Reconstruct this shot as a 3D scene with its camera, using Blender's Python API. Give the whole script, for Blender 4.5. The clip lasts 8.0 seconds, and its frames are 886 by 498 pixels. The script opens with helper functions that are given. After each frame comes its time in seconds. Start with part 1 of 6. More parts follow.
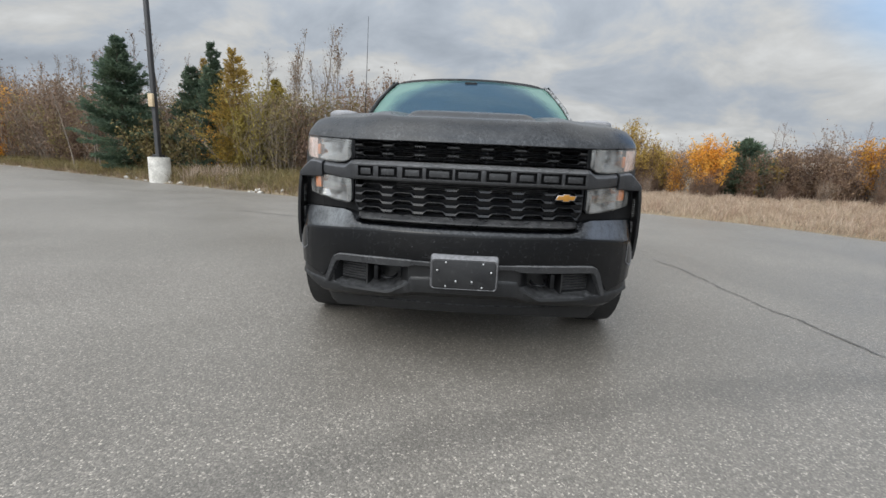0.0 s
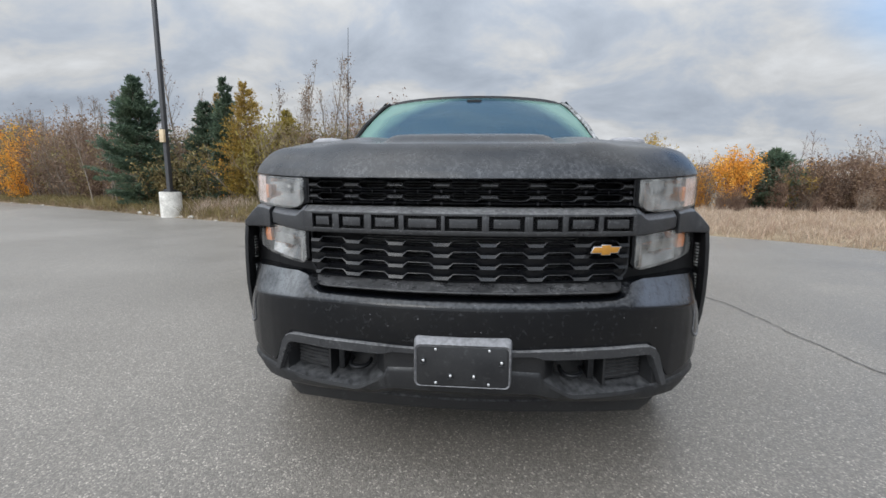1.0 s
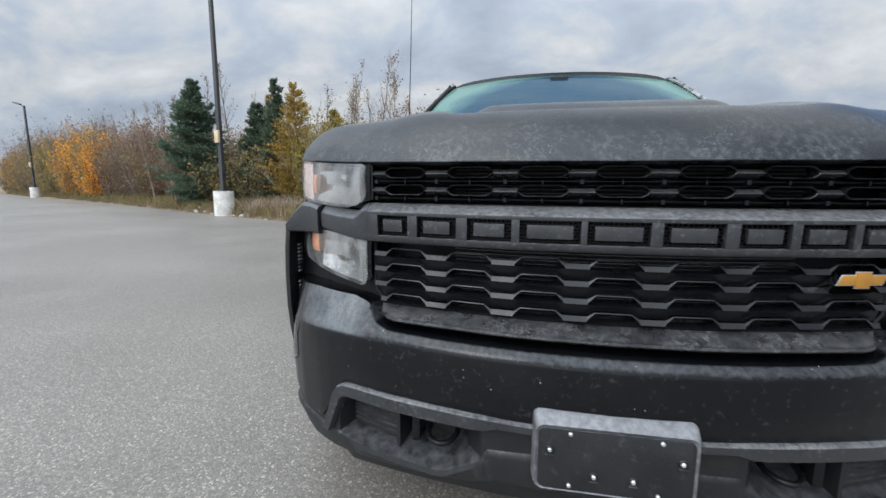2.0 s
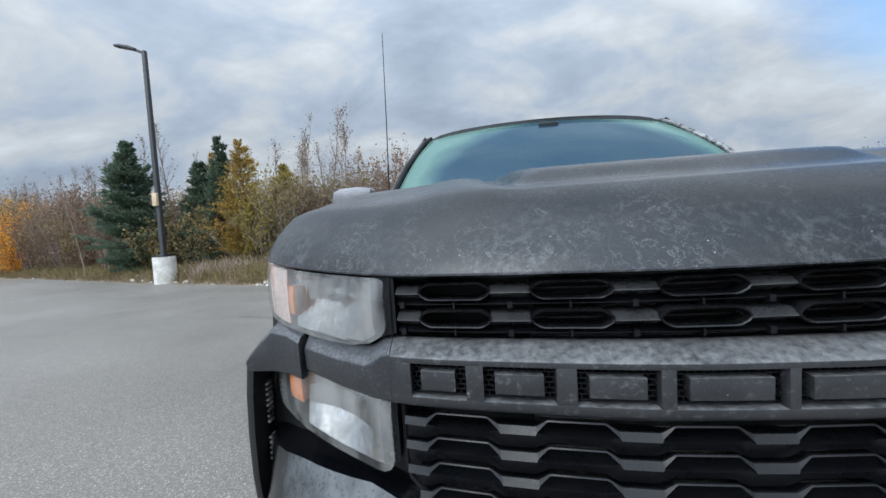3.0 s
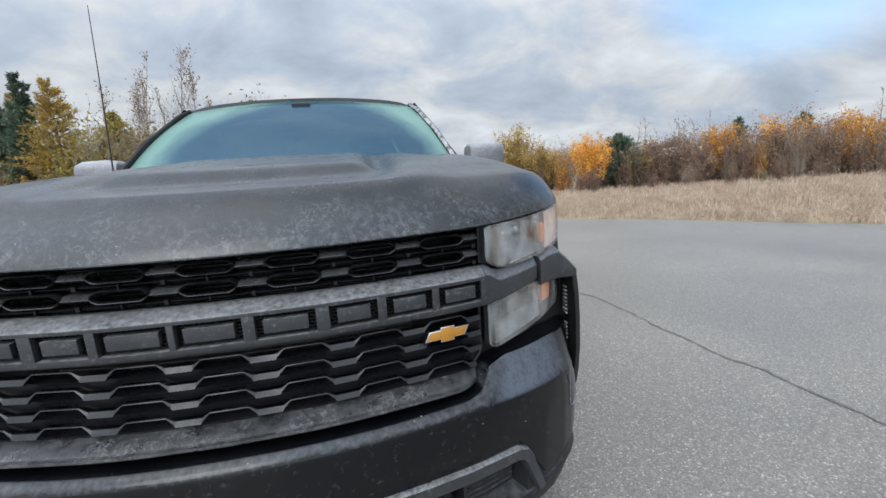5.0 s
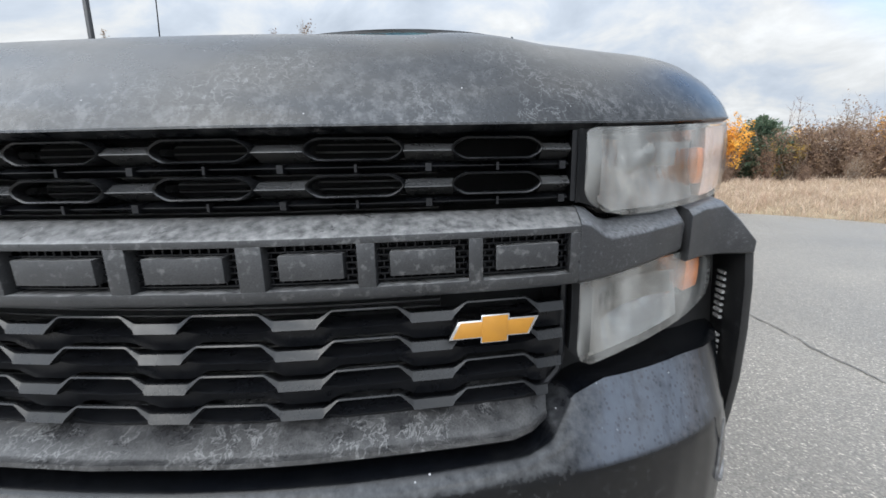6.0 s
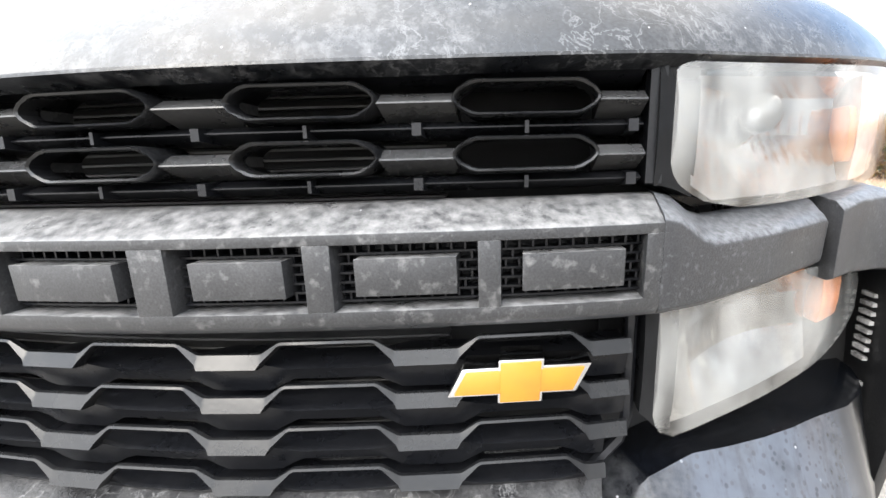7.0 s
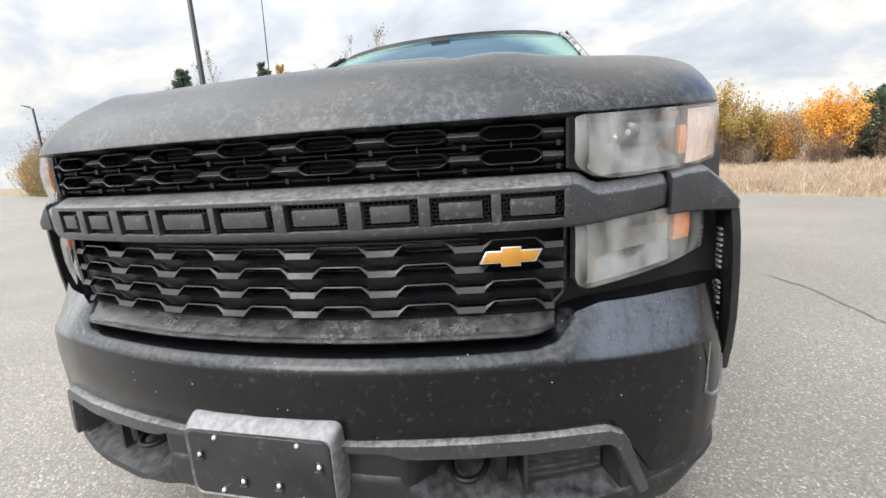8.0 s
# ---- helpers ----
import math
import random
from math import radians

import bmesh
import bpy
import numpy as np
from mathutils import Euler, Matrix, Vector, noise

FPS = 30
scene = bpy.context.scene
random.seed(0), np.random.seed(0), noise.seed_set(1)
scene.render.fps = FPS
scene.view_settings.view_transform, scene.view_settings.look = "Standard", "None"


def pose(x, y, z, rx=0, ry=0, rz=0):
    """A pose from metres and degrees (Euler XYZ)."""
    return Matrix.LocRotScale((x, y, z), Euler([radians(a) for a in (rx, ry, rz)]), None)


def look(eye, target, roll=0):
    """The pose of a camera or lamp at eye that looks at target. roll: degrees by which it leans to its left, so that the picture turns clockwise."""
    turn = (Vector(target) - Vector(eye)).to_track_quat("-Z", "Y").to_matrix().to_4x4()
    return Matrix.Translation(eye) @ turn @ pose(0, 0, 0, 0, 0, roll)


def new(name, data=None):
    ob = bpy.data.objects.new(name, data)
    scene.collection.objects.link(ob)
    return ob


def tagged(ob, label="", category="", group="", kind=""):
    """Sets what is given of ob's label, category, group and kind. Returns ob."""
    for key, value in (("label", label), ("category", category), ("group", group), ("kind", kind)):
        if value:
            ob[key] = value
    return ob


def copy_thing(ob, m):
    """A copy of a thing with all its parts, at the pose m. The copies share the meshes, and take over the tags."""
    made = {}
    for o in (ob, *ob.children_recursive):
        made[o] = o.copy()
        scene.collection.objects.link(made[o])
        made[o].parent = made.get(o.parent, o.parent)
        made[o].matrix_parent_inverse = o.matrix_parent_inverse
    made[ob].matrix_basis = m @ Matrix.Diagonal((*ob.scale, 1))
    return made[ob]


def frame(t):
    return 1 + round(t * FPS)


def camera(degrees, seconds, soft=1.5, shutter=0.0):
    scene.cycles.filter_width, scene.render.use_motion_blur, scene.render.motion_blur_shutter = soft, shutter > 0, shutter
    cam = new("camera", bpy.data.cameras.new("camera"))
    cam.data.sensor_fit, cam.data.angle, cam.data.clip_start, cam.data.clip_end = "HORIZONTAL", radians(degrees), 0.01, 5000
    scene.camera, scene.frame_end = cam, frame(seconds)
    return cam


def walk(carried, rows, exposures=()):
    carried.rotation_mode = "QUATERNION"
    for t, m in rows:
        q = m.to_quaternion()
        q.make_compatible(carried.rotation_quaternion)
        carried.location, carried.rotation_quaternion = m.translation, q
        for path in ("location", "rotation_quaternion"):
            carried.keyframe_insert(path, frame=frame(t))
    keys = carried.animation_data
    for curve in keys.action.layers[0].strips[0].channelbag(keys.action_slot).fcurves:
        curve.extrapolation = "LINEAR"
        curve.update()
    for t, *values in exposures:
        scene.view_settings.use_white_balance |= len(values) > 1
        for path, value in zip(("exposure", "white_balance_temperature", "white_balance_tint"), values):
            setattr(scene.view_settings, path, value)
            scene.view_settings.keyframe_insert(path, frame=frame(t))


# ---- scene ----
cam = camera(93.3, 8.0, shutter=0.15)
PATH = [
    (0, (-0.031, -1.927, 1.004), (-0.106, 0.034, 0.62), 2.6),
    (0.5, (0.066, -1.657, 1.054), (-0.099, 0.281, 0.589), 2.3),
    (1, (0.041, -1.309, 1.083), (-0.121, 0.664, 0.797), 0.4),
    (1.5, (-0.067, -1.071, 1.068), (-0.392, 0.88, 0.772), 1.1),
    (1.7, (-0.115, -0.966, 1.058), (-0.461, 0.981, 0.754), 0.8),
    (2.8, (-0.421, -0.537, 1.124), (-0.697, 1.44, 0.997), -2.2),
    (3, (-0.438, -0.463, 1.184), (-0.591, 1.529, 1.093), -3.8),
    (3.5, (-0.392, -0.465, 1.192), (-0.502, 1.523, 1.005), -2.9),
    (4, (-0.178, -0.61, 1.211), (-0.288, 1.375, 0.994), -4.1),
    (4.5, (0.082, -0.75, 1.224), (0.363, 1.208, 0.928), -4.8),
    (4.7, (0.196, -0.822, 1.257), (0.589, 1.114, 0.941), -4.9),
    (5.8, (0.412, -0.465, 1.089), (0.404, 1.501, 0.715), 0.1),
    (6, (0.435, -0.362, 1.075), (0.332, 1.597, 0.686), -1.0),
    (6.2, (0.445, -0.282, 1.065), (0.251, 1.671, 0.683), -0.9),
    (6.5, (0.454, -0.196, 1.041), (0.135, 1.744, 0.672), 0.2),
    (7, (0.469, -0.19, 1.044), (0.11, 1.743, 0.677), -1.6),
    (7.5, (0.484, -0.42, 1.061), (0.055, 1.502, 0.713), -6.0),
    (8, (0.515, -0.609, 1.051), (0.076, 1.3, 0.649), -3.4),
]

EXPOSURES = [(0, 0.24, 6400, 8), (0.5, 0.37, 6750, 9), (1, 0.33, 6250, 9), (1.5, 0.40, 6200, 8), (1.7, 0.41, 6150, 8), (3, 0.3, 5800, 6), (3.5, 0.27, 5750, 6), (4.5, 0.44, 5900, 7), (5.8, 0.65, 6200, 8), (6, 0.82, 6250, 8), (6.5, 1.68, 6500, 9), (7, 2.06, 6700, 10), (7.5, 1.58, 6650, 10), (8, 1.06, 6700, 9)]
walk(cam, [(t, look(eye, target, roll)) for t, eye, target, roll in PATH], EXPOSURES)

# ---- world and light ----
SUN_EL, SUN_AZ, GLOW = radians(35), radians(208), 3.3
world = bpy.data.worlds.new("overcast_sky")
scene.world = world
world.use_nodes = True
wt = world.node_tree
wt.nodes.clear()


def wnode(kind, **values):
    n = wt.nodes.new(kind)
    for key, value in values.items():
        n.inputs[key].default_value = value
    return n


sky = wt.nodes.new("ShaderNodeTexSky")
sky.sky_type, sky.sun_disc, sky.sun_elevation, sky.sun_rotation = "NISHITA", False, SUN_EL, SUN_AZ
way = wt.nodes.new("ShaderNodeTexCoord")
sep = wt.nodes.new("ShaderNodeSeparateXYZ")
wt.links.new(way.outputs["Generated"], sep.inputs[0])
# flat cloud layer: project the direction on a plane overhead
lift = wt.nodes.new("ShaderNodeMath")
lift.operation, lift.inputs[1].default_value = "ADD", 0.42
wt.links.new(sep.outputs["Z"], lift.inputs[0])
flat = wt.nodes.new("ShaderNodeVectorMath")
flat.operation = "DIVIDE"
comb = wt.nodes.new("ShaderNodeCombineXYZ")
for k in range(3):
    wt.links.new(lift.outputs[0], comb.inputs[k])
wt.links.new(way.outputs["Generated"], flat.inputs[0])
wt.links.new(comb.outputs[0], flat.inputs[1])
stretch = wt.nodes.new("ShaderNodeMapping")
stretch.inputs["Scale"].default_value, stretch.inputs["Rotation"].default_value = (1.0, 1.3, 1.0), (0, 0, 0.45)
wt.links.new(flat.outputs[0], stretch.inputs["Vector"])
big = wnode("ShaderNodeTexNoise", Scale=2.6, Detail=9.0, Roughness=0.57, Distortion=0.3)
gaps = wnode("ShaderNodeTexNoise", Scale=0.75, Detail=5.0, Roughness=0.55)
for n in (big, gaps):
    wt.links.new(stretch.outputs[0], n.inputs["Vector"])
shade = wt.nodes.new("ShaderNodeValToRGB")
for e, (p, c) in zip((shade.color_ramp.elements[0], shade.color_ramp.elements[1], shade.color_ramp.elements.new(0.56), shade.color_ramp.elements.new(0.46)),
                     ((0.3, (0.34, 0.375, 0.43)), (0.74, (0.86, 0.88, 0.91)), (0.56, (0.56, 0.595, 0.65)), (0.46, (0.44, 0.475, 0.53)))):
    e.position, e.color = p, (*c, 1)
wt.links.new(big.outputs["Fac"], shade.inputs[0])
# an overcast sky grows brighter towards the zenith
rise = wt.nodes.new("ShaderNodeMapRange")
rise.interpolation_type = "SMOOTHSTEP"
for key, value in (("From Min", 0.1), ("From Max", 0.95), ("To Min", 1.0), ("To Max", 2.0)):
    rise.inputs[key].default_value = value
wt.links.new(sep.outputs["Z"], rise.inputs["Value"])
cloud = wt.nodes.new("ShaderNodeVectorMath")
cloud.operation = "SCALE"
wt.links.new(shade.outputs[0], cloud.inputs[0])
wt.links.new(rise.outputs[0], cloud.inputs["Scale"])
# the sun stands behind thin cloud and lights it up broadly
sunward = wt.nodes.new("ShaderNodeVectorMath")
sunward.operation = "DOT_PRODUCT"
sunward.inputs[1].default_value = (math.sin(SUN_AZ) * math.cos(SUN_EL), math.cos(SUN_AZ) * math.cos(SUN_EL), math.sin(SUN_EL))
wt.links.new(way.outputs["Generated"], sunward.inputs[0])
glow = wt.nodes.new("ShaderNodeMapRange")
glow.interpolation_type = "SMOOTHSTEP"
for key, value in (("From Min", 0.15), ("From Max", 1.0), ("To Min", 1.0), ("To Max", GLOW)):
    glow.inputs[key].default_value = value
wt.links.new(sunward.outputs["Value"], glow.inputs["Value"])
lit = wt.nodes.new("ShaderNodeVectorMath")
lit.operation = "SCALE"
wt.links.new(cloud.outputs[0], lit.inputs[0])
wt.links.new(glow.outputs[0], lit.inputs["Scale"])
hole = wt.nodes.new("ShaderNodeMapRange")
for key, value in (("From Min", 0.40), ("From Max", 0.56), ("To Min", 0.0), ("To Max", 0.95)):
    hole.inputs[key].default_value = value
wt.links.new(gaps.outputs["Fac"], hole.inputs["Value"])
# one opening in the cloud, towards the right of the truck
opening = wt.nodes.new("ShaderNodeVectorMath")
opening.operation = "DOT_PRODUCT"
opening.inputs[1].default_value = Vector((0.70, 0.60, 0.42)).normalized()
wt.links.new(way.outputs["Generated"], opening.inputs[0])
near_gap = wt.nodes.new("ShaderNodeMapRange")
near_gap.interpolation_type = "SMOOTHSTEP"
for key, value in (("From Min", 0.955), ("From Max", 0.995)):
    near_gap.inputs[key].default_value = value
wt.links.new(opening.outputs["Value"], near_gap.inputs["Value"])
torn = wt.nodes.new("ShaderNodeMath")
torn.operation = "MULTIPLY"
wt.links.new(hole.outputs[0], torn.inputs[0])
wt.links.new(near_gap.outputs[0], torn.inputs[1])
blue = wnode("ShaderNodeBackground", Strength=0.15)
grey = wnode("ShaderNodeBackground", Strength=0.82)
wt.links.new(sky.outputs[0], blue.inputs["Color"])
wt.links.new(lit.outputs[0], grey.inputs["Color"])
both = wt.nodes.new("ShaderNodeMixShader")
wt.links.new(torn.outputs[0], both.inputs[0])
wt.links.new(grey.outputs[0], both.inputs[1])
wt.links.new(blue.outputs[0], both.inputs[2])
wt.links.new(both.outputs[0], wt.nodes.new("ShaderNodeOutputWorld").inputs[0])

sun = new("sun", bpy.data.lights.new("sun", "SUN"))
sun.data.energy, sun.data.angle, sun.data.color = 0.7, radians(28), (1.0, 0.96, 0.9)
sun.matrix_world = look((math.sin(SUN_AZ) * 30, math.cos(SUN_AZ) * 30, 30 * math.tan(SUN_EL)), (0, 0, 0))


# ---- materials ----
def material(name, base, rough=0.5, metal=0.0, second=None, amount=0.5, scale=6.0, fine=60.0, bump=0.1, spread=0.12, lo=0.42, hi=0.62,
             grain=0.25, coat=0.0, alpha=1.0, transmission=0.0, random_tint=0.0, stretch=(1, 1, 1), ior=1.5, distance=0.002, chips=0.0, coat_rough=0.12, spec=0.5, frost=None, drips=None, thin_side=None, rings=None):
    """A surface with stains at one scale and grain at another."""
    m = bpy.data.materials.new(name)
    m.use_nodes = True
    t = m.node_tree
    p = t.nodes["Principled BSDF"]
    p.inputs["Metallic"].default_value, p.inputs["Coat Weight"].default_value, p.inputs["IOR"].default_value = metal, coat, ior
    p.inputs["Coat Roughness"].default_value, p.inputs["Specular IOR Level"].default_value = coat_rough, spec
    p.inputs["Alpha"].default_value, p.inputs["Transmission Weight"].default_value = alpha, transmission
    where = t.nodes.new("ShaderNodeTexCoord")
    mapped = t.nodes.new("ShaderNodeMapping")
    mapped.inputs["Scale"].default_value = stretch
    t.links.new(where.outputs["Object"], mapped.inputs[0])
    stain = t.nodes.new("ShaderNodeTexNoise")
    stain.inputs["Scale"].default_value, stain.inputs["Detail"].default_value, stain.inputs["Roughness"].default_value = scale, 6.0, 0.62
    small = t.nodes.new("ShaderNodeTexNoise")
    small.inputs["Scale"].default_value, small.inputs["Detail"].default_value = fine, 4.0
    for n in (stain, small):
        t.links.new(mapped.outputs[0], n.inputs["Vector"])
    cover = t.nodes.new("ShaderNodeMapRange")
    for key, value in (("From Min", lo), ("From Max", hi), ("To Min", 0.0), ("To Max", amount)):
        cover.inputs[key].default_value = value
    t.links.new(stain.outputs["Fac"], cover.inputs["Value"])
    speck = t.nodes.new("ShaderNodeMapRange")
    for key, value in (("From Min", 0.3), ("From Max", 0.7), ("To Min", 1 - grain), ("To Max", 1 + grain)):
        speck.inputs[key].default_value = value
    t.links.new(small.outputs["Fac"], speck.inputs["Value"])
    mix = t.nodes.new("ShaderNodeMix")
    mix.data_type = "RGBA"
    mix.inputs[6].default_value, mix.inputs[7].default_value = (*base, 1), (*(second or [c * 1.5 for c in base]), 1)
    t.links.new(cover.outputs[0], mix.inputs[0])
    mul = t.nodes.new("ShaderNodeVectorMath")
    mul.operation = "SCALE"
    t.links.new(mix.outputs[2], mul.inputs[0])
    t.links.new(speck.outputs[0], mul.inputs["Scale"])
    out = mul.outputs[0]
    if random_tint:
        info = t.nodes.new("ShaderNodeObjectInfo")
        isle = t.nodes.new("ShaderNodeNewGeometry")
        plus = t.nodes.new("ShaderNodeMath")
        plus.operation = "ADD"
        t.links.new(info.outputs["Random"], plus.inputs[0])
        t.links.new(isle.outputs["Random Per Island"], plus.inputs[1])
        rng = t.nodes.new("ShaderNodeMapRange")
        for key, value in (("From Min", 0.0), ("From Max", 2.0), ("To Min", 1 - random_tint), ("To Max", 1 + random_tint)):
            rng.inputs[key].default_value = value
        t.links.new(plus.outputs[0], rng.inputs["Value"])
        again = t.nodes.new("ShaderNodeVectorMath")
        again.operation = "SCALE"
        t.links.new(out, again.inputs[0])
        t.links.new(rng.outputs[0], again.inputs["Scale"])
        out = again.outputs[0]
    if drips:
        # dried drips: pale grime broken by dark tongues, in a band of heights
        z0, z1, pale = drips
        run = t.nodes.new("ShaderNodeMapping")
        run.inputs["Scale"].default_value = (1.0, 1.0, 0.8)
        t.links.new(where.outputs["Object"], run.inputs[0])
        tongue = t.nodes.new("ShaderNodeTexNoise")
        tongue.inputs["Scale"].default_value, tongue.inputs["Detail"].default_value, tongue.inputs["Roughness"].default_value = 80.0, 9.0, 0.72
        t.links.new(run.outputs[0], tongue.inputs["Vector"])
        line = t.nodes.new("ShaderNodeMapRange")
        for key, value in (("From Min", 0.47), ("From Max", 0.62), ("To Min", 0.0), ("To Max", 0.34)):
            line.inputs[key].default_value = value
        t.links.new(tongue.outputs["Fac"], line.inputs["Value"])
        parts = t.nodes.new("ShaderNodeSeparateXYZ")
        t.links.new(where.outputs["Object"], parts.inputs[0])
        band = t.nodes.new("ShaderNodeMapRange")
        for key, value in (("From Min", z0), ("From Max", z1), ("To Min", 1.0), ("To Max", 0.0)):
            band.inputs[key].default_value = value
        t.links.new(parts.outputs["Z"], band.inputs["Value"])
        patchy = t.nodes.new("ShaderNodeTexNoise")
        patchy.inputs["Scale"].default_value, patchy.inputs["Detail"].default_value = 7.0, 3.0
        t.links.new(where.outputs["Object"], patchy.inputs["Vector"])
        here = t.nodes.new("ShaderNodeMapRange")
        for key, value in (("From Min", 0.40), ("From Max", 0.54)):
            here.inputs[key].default_value = value
        t.links.new(patchy.outputs["Fac"], here.inputs["Value"])
        share = None
        for socket in (line.outputs[0], band.outputs[0], here.outputs[0]):
            if share is None:
                share = socket
                continue
            times = t.nodes.new("ShaderNodeMath")
            times.operation = "MULTIPLY"
            t.links.new(share, times.inputs[0])
            t.links.new(socket, times.inputs[1])
            share = times.outputs[0]
        film = t.nodes.new("ShaderNodeMix")
        film.data_type = "RGBA"
        film.inputs[7].default_value = (*pale, 1)
        t.links.new(share, film.inputs[0])
        t.links.new(out, film.inputs[6])
        out = film.outputs[2]
    if frost:
        # fine rime on upward faces; for hood and bumper it also paints sky sheen
        n0, n1, c0, c1, most, pale, size = frost[:7]
        facing_up = t.nodes.new("ShaderNodeNewGeometry")
        parts = t.nodes.new("ShaderNodeSeparateXYZ")
        t.links.new(facing_up.outputs["Normal"], parts.inputs[0])
        up = t.nodes.new("ShaderNodeMapRange")
        for key, value in (("From Min", n0), ("From Max", n1), ("To Min", 0.0), ("To Max", 0.3)):
            up.inputs[key].default_value = value
        t.links.new(parts.outputs["Z"], up.inputs["Value"])
        rime = t.nodes.new("ShaderNodeTexNoise")
        rime.inputs["Scale"].default_value, rime.inputs["Detail"].default_value, rime.inputs["Roughness"].default_value = size, 5.0, 0.6
        t.links.new(where.outputs["Object"], rime.inputs["Vector"])
        thin = t.nodes.new("ShaderNodeTexNoise")
        thin.inputs["Scale"].default_value, thin.inputs["Detail"].default_value = 11.0, 3.0
        t.links.new(where.outputs["Object"], thin.inputs["Vector"])
        half = t.nodes.new("ShaderNodeMath")
        half.operation, half.inputs[1].default_value = "MULTIPLY_ADD", 0.25
        t.links.new(thin.outputs["Fac"], half.inputs[0])
        t.links.new(rime.outputs["Fac"], half.inputs[2])
        total = t.nodes.new("ShaderNodeMath")
        total.operation = "ADD"
        t.links.new(half.outputs[0], total.inputs[0])
        t.links.new(up.outputs[0], total.inputs[1])
        cut = t.nodes.new("ShaderNodeMapRange")
        for key, value in (("From Min", c0 - 0.15), ("From Max", c1 - 0.15), ("To Min", 0.0), ("To Max", most)):
            cut.inputs[key].default_value = value
        t.links.new(total.outputs[0], cut.inputs["Value"])
        share = cut.outputs[0]
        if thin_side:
            # the film thins towards both flanks
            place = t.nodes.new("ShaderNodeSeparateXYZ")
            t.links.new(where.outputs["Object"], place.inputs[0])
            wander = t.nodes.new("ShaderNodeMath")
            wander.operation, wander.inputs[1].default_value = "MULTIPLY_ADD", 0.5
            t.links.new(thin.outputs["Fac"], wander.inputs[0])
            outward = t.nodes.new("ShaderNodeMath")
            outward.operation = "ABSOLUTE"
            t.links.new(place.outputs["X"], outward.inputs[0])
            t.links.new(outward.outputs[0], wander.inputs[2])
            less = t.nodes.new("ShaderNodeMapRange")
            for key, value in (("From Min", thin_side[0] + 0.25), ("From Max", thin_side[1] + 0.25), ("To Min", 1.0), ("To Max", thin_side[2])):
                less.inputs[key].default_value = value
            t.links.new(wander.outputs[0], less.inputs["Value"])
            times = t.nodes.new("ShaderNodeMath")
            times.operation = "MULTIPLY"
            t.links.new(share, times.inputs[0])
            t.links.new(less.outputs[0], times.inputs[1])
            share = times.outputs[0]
        if len(frost) > 7:
            # leaves flat tops dark, so the pale band stays on the rolled edge
            off_flats = t.nodes.new("ShaderNodeMapRange")
            for key, value in (("From Min", frost[7][0]), ("From Max", frost[7][1]), ("To Min", 1.0), ("To Max", 0.0)):
                off_flats.inputs[key].default_value = value
            t.links.new(parts.outputs["Z"], off_flats.inputs["Value"])
            times = t.nodes.new("ShaderNodeMath")
            times.operation = "MULTIPLY"
            t.links.new(share, times.inputs[0])
            t.links.new(off_flats.outputs[0], times.inputs[1])
            share = times.outputs[0]
        film = t.nodes.new("ShaderNodeMix")
        film.data_type = "RGBA"
        film.inputs[7].default_value = (*pale, 1)
        t.links.new(share, film.inputs[0])
        t.links.new(out, film.inputs[6])
        out = film.outputs[2]
    if rings:
        # pale rims where puddles and runs have dried, up to a height
        top, pale, most = rings
        swirl = t.nodes.new("ShaderNodeTexNoise")
        swirl.inputs["Scale"].default_value, swirl.inputs["Detail"].default_value, swirl.inputs["Roughness"].default_value, swirl.inputs["Distortion"].default_value = 52.0, 6.0, 0.6, 0.6
        t.links.new(where.outputs["Object"], swirl.inputs["Vector"])
        away = t.nodes.new("ShaderNodeMath")
        away.operation, away.inputs[1].default_value = "SUBTRACT", 0.52
        t.links.new(swirl.outputs["Fac"], away.inputs[0])
        size = t.nodes.new("ShaderNodeMath")
        size.operation = "ABSOLUTE"
        t.links.new(away.outputs[0], size.inputs[0])
        rim = t.nodes.new("ShaderNodeMapRange")
        for key, value in (("From Min", 0.004), ("From Max", 0.022), ("To Min", most), ("To Max", 0.0)):
            rim.inputs[key].default_value = value
        t.links.new(size.outputs[0], rim.inputs["Value"])
        some = t.nodes.new("ShaderNodeTexNoise")
        some.inputs["Scale"].default_value, some.inputs["Detail"].default_value = 9.0, 3.0
        t.links.new(where.outputs["Object"], some.inputs["Vector"])
        here = t.nodes.new("ShaderNodeMapRange")
        for key, value in (("From Min", 0.44), ("From Max", 0.58)):
            here.inputs[key].default_value = value
        t.links.new(some.outputs["Fac"], here.inputs["Value"])
        parts = t.nodes.new("ShaderNodeSeparateXYZ")
        t.links.new(where.outputs["Object"], parts.inputs[0])
        band = t.nodes.new("ShaderNodeMapRange")
        for key, value in (("From Min", top - 0.05), ("From Max", top), ("To Min", 1.0), ("To Max", 0.0)):
            band.inputs[key].default_value = value
        t.links.new(parts.outputs["Z"], band.inputs["Value"])
        share = rim.outputs[0]
        for socket in (here.outputs[0], band.outputs[0]):
            times = t.nodes.new("ShaderNodeMath")
            times.operation = "MULTIPLY"
            t.links.new(share, times.inputs[0])
            t.links.new(socket, times.inputs[1])
            share = times.outputs[0]
        film = t.nodes.new("ShaderNodeMix")
        film.data_type = "RGBA"
        film.inputs[7].default_value = (*pale, 1)
        t.links.new(share, film.inputs[0])
        t.links.new(out, film.inputs[6])
        out = film.outputs[2]
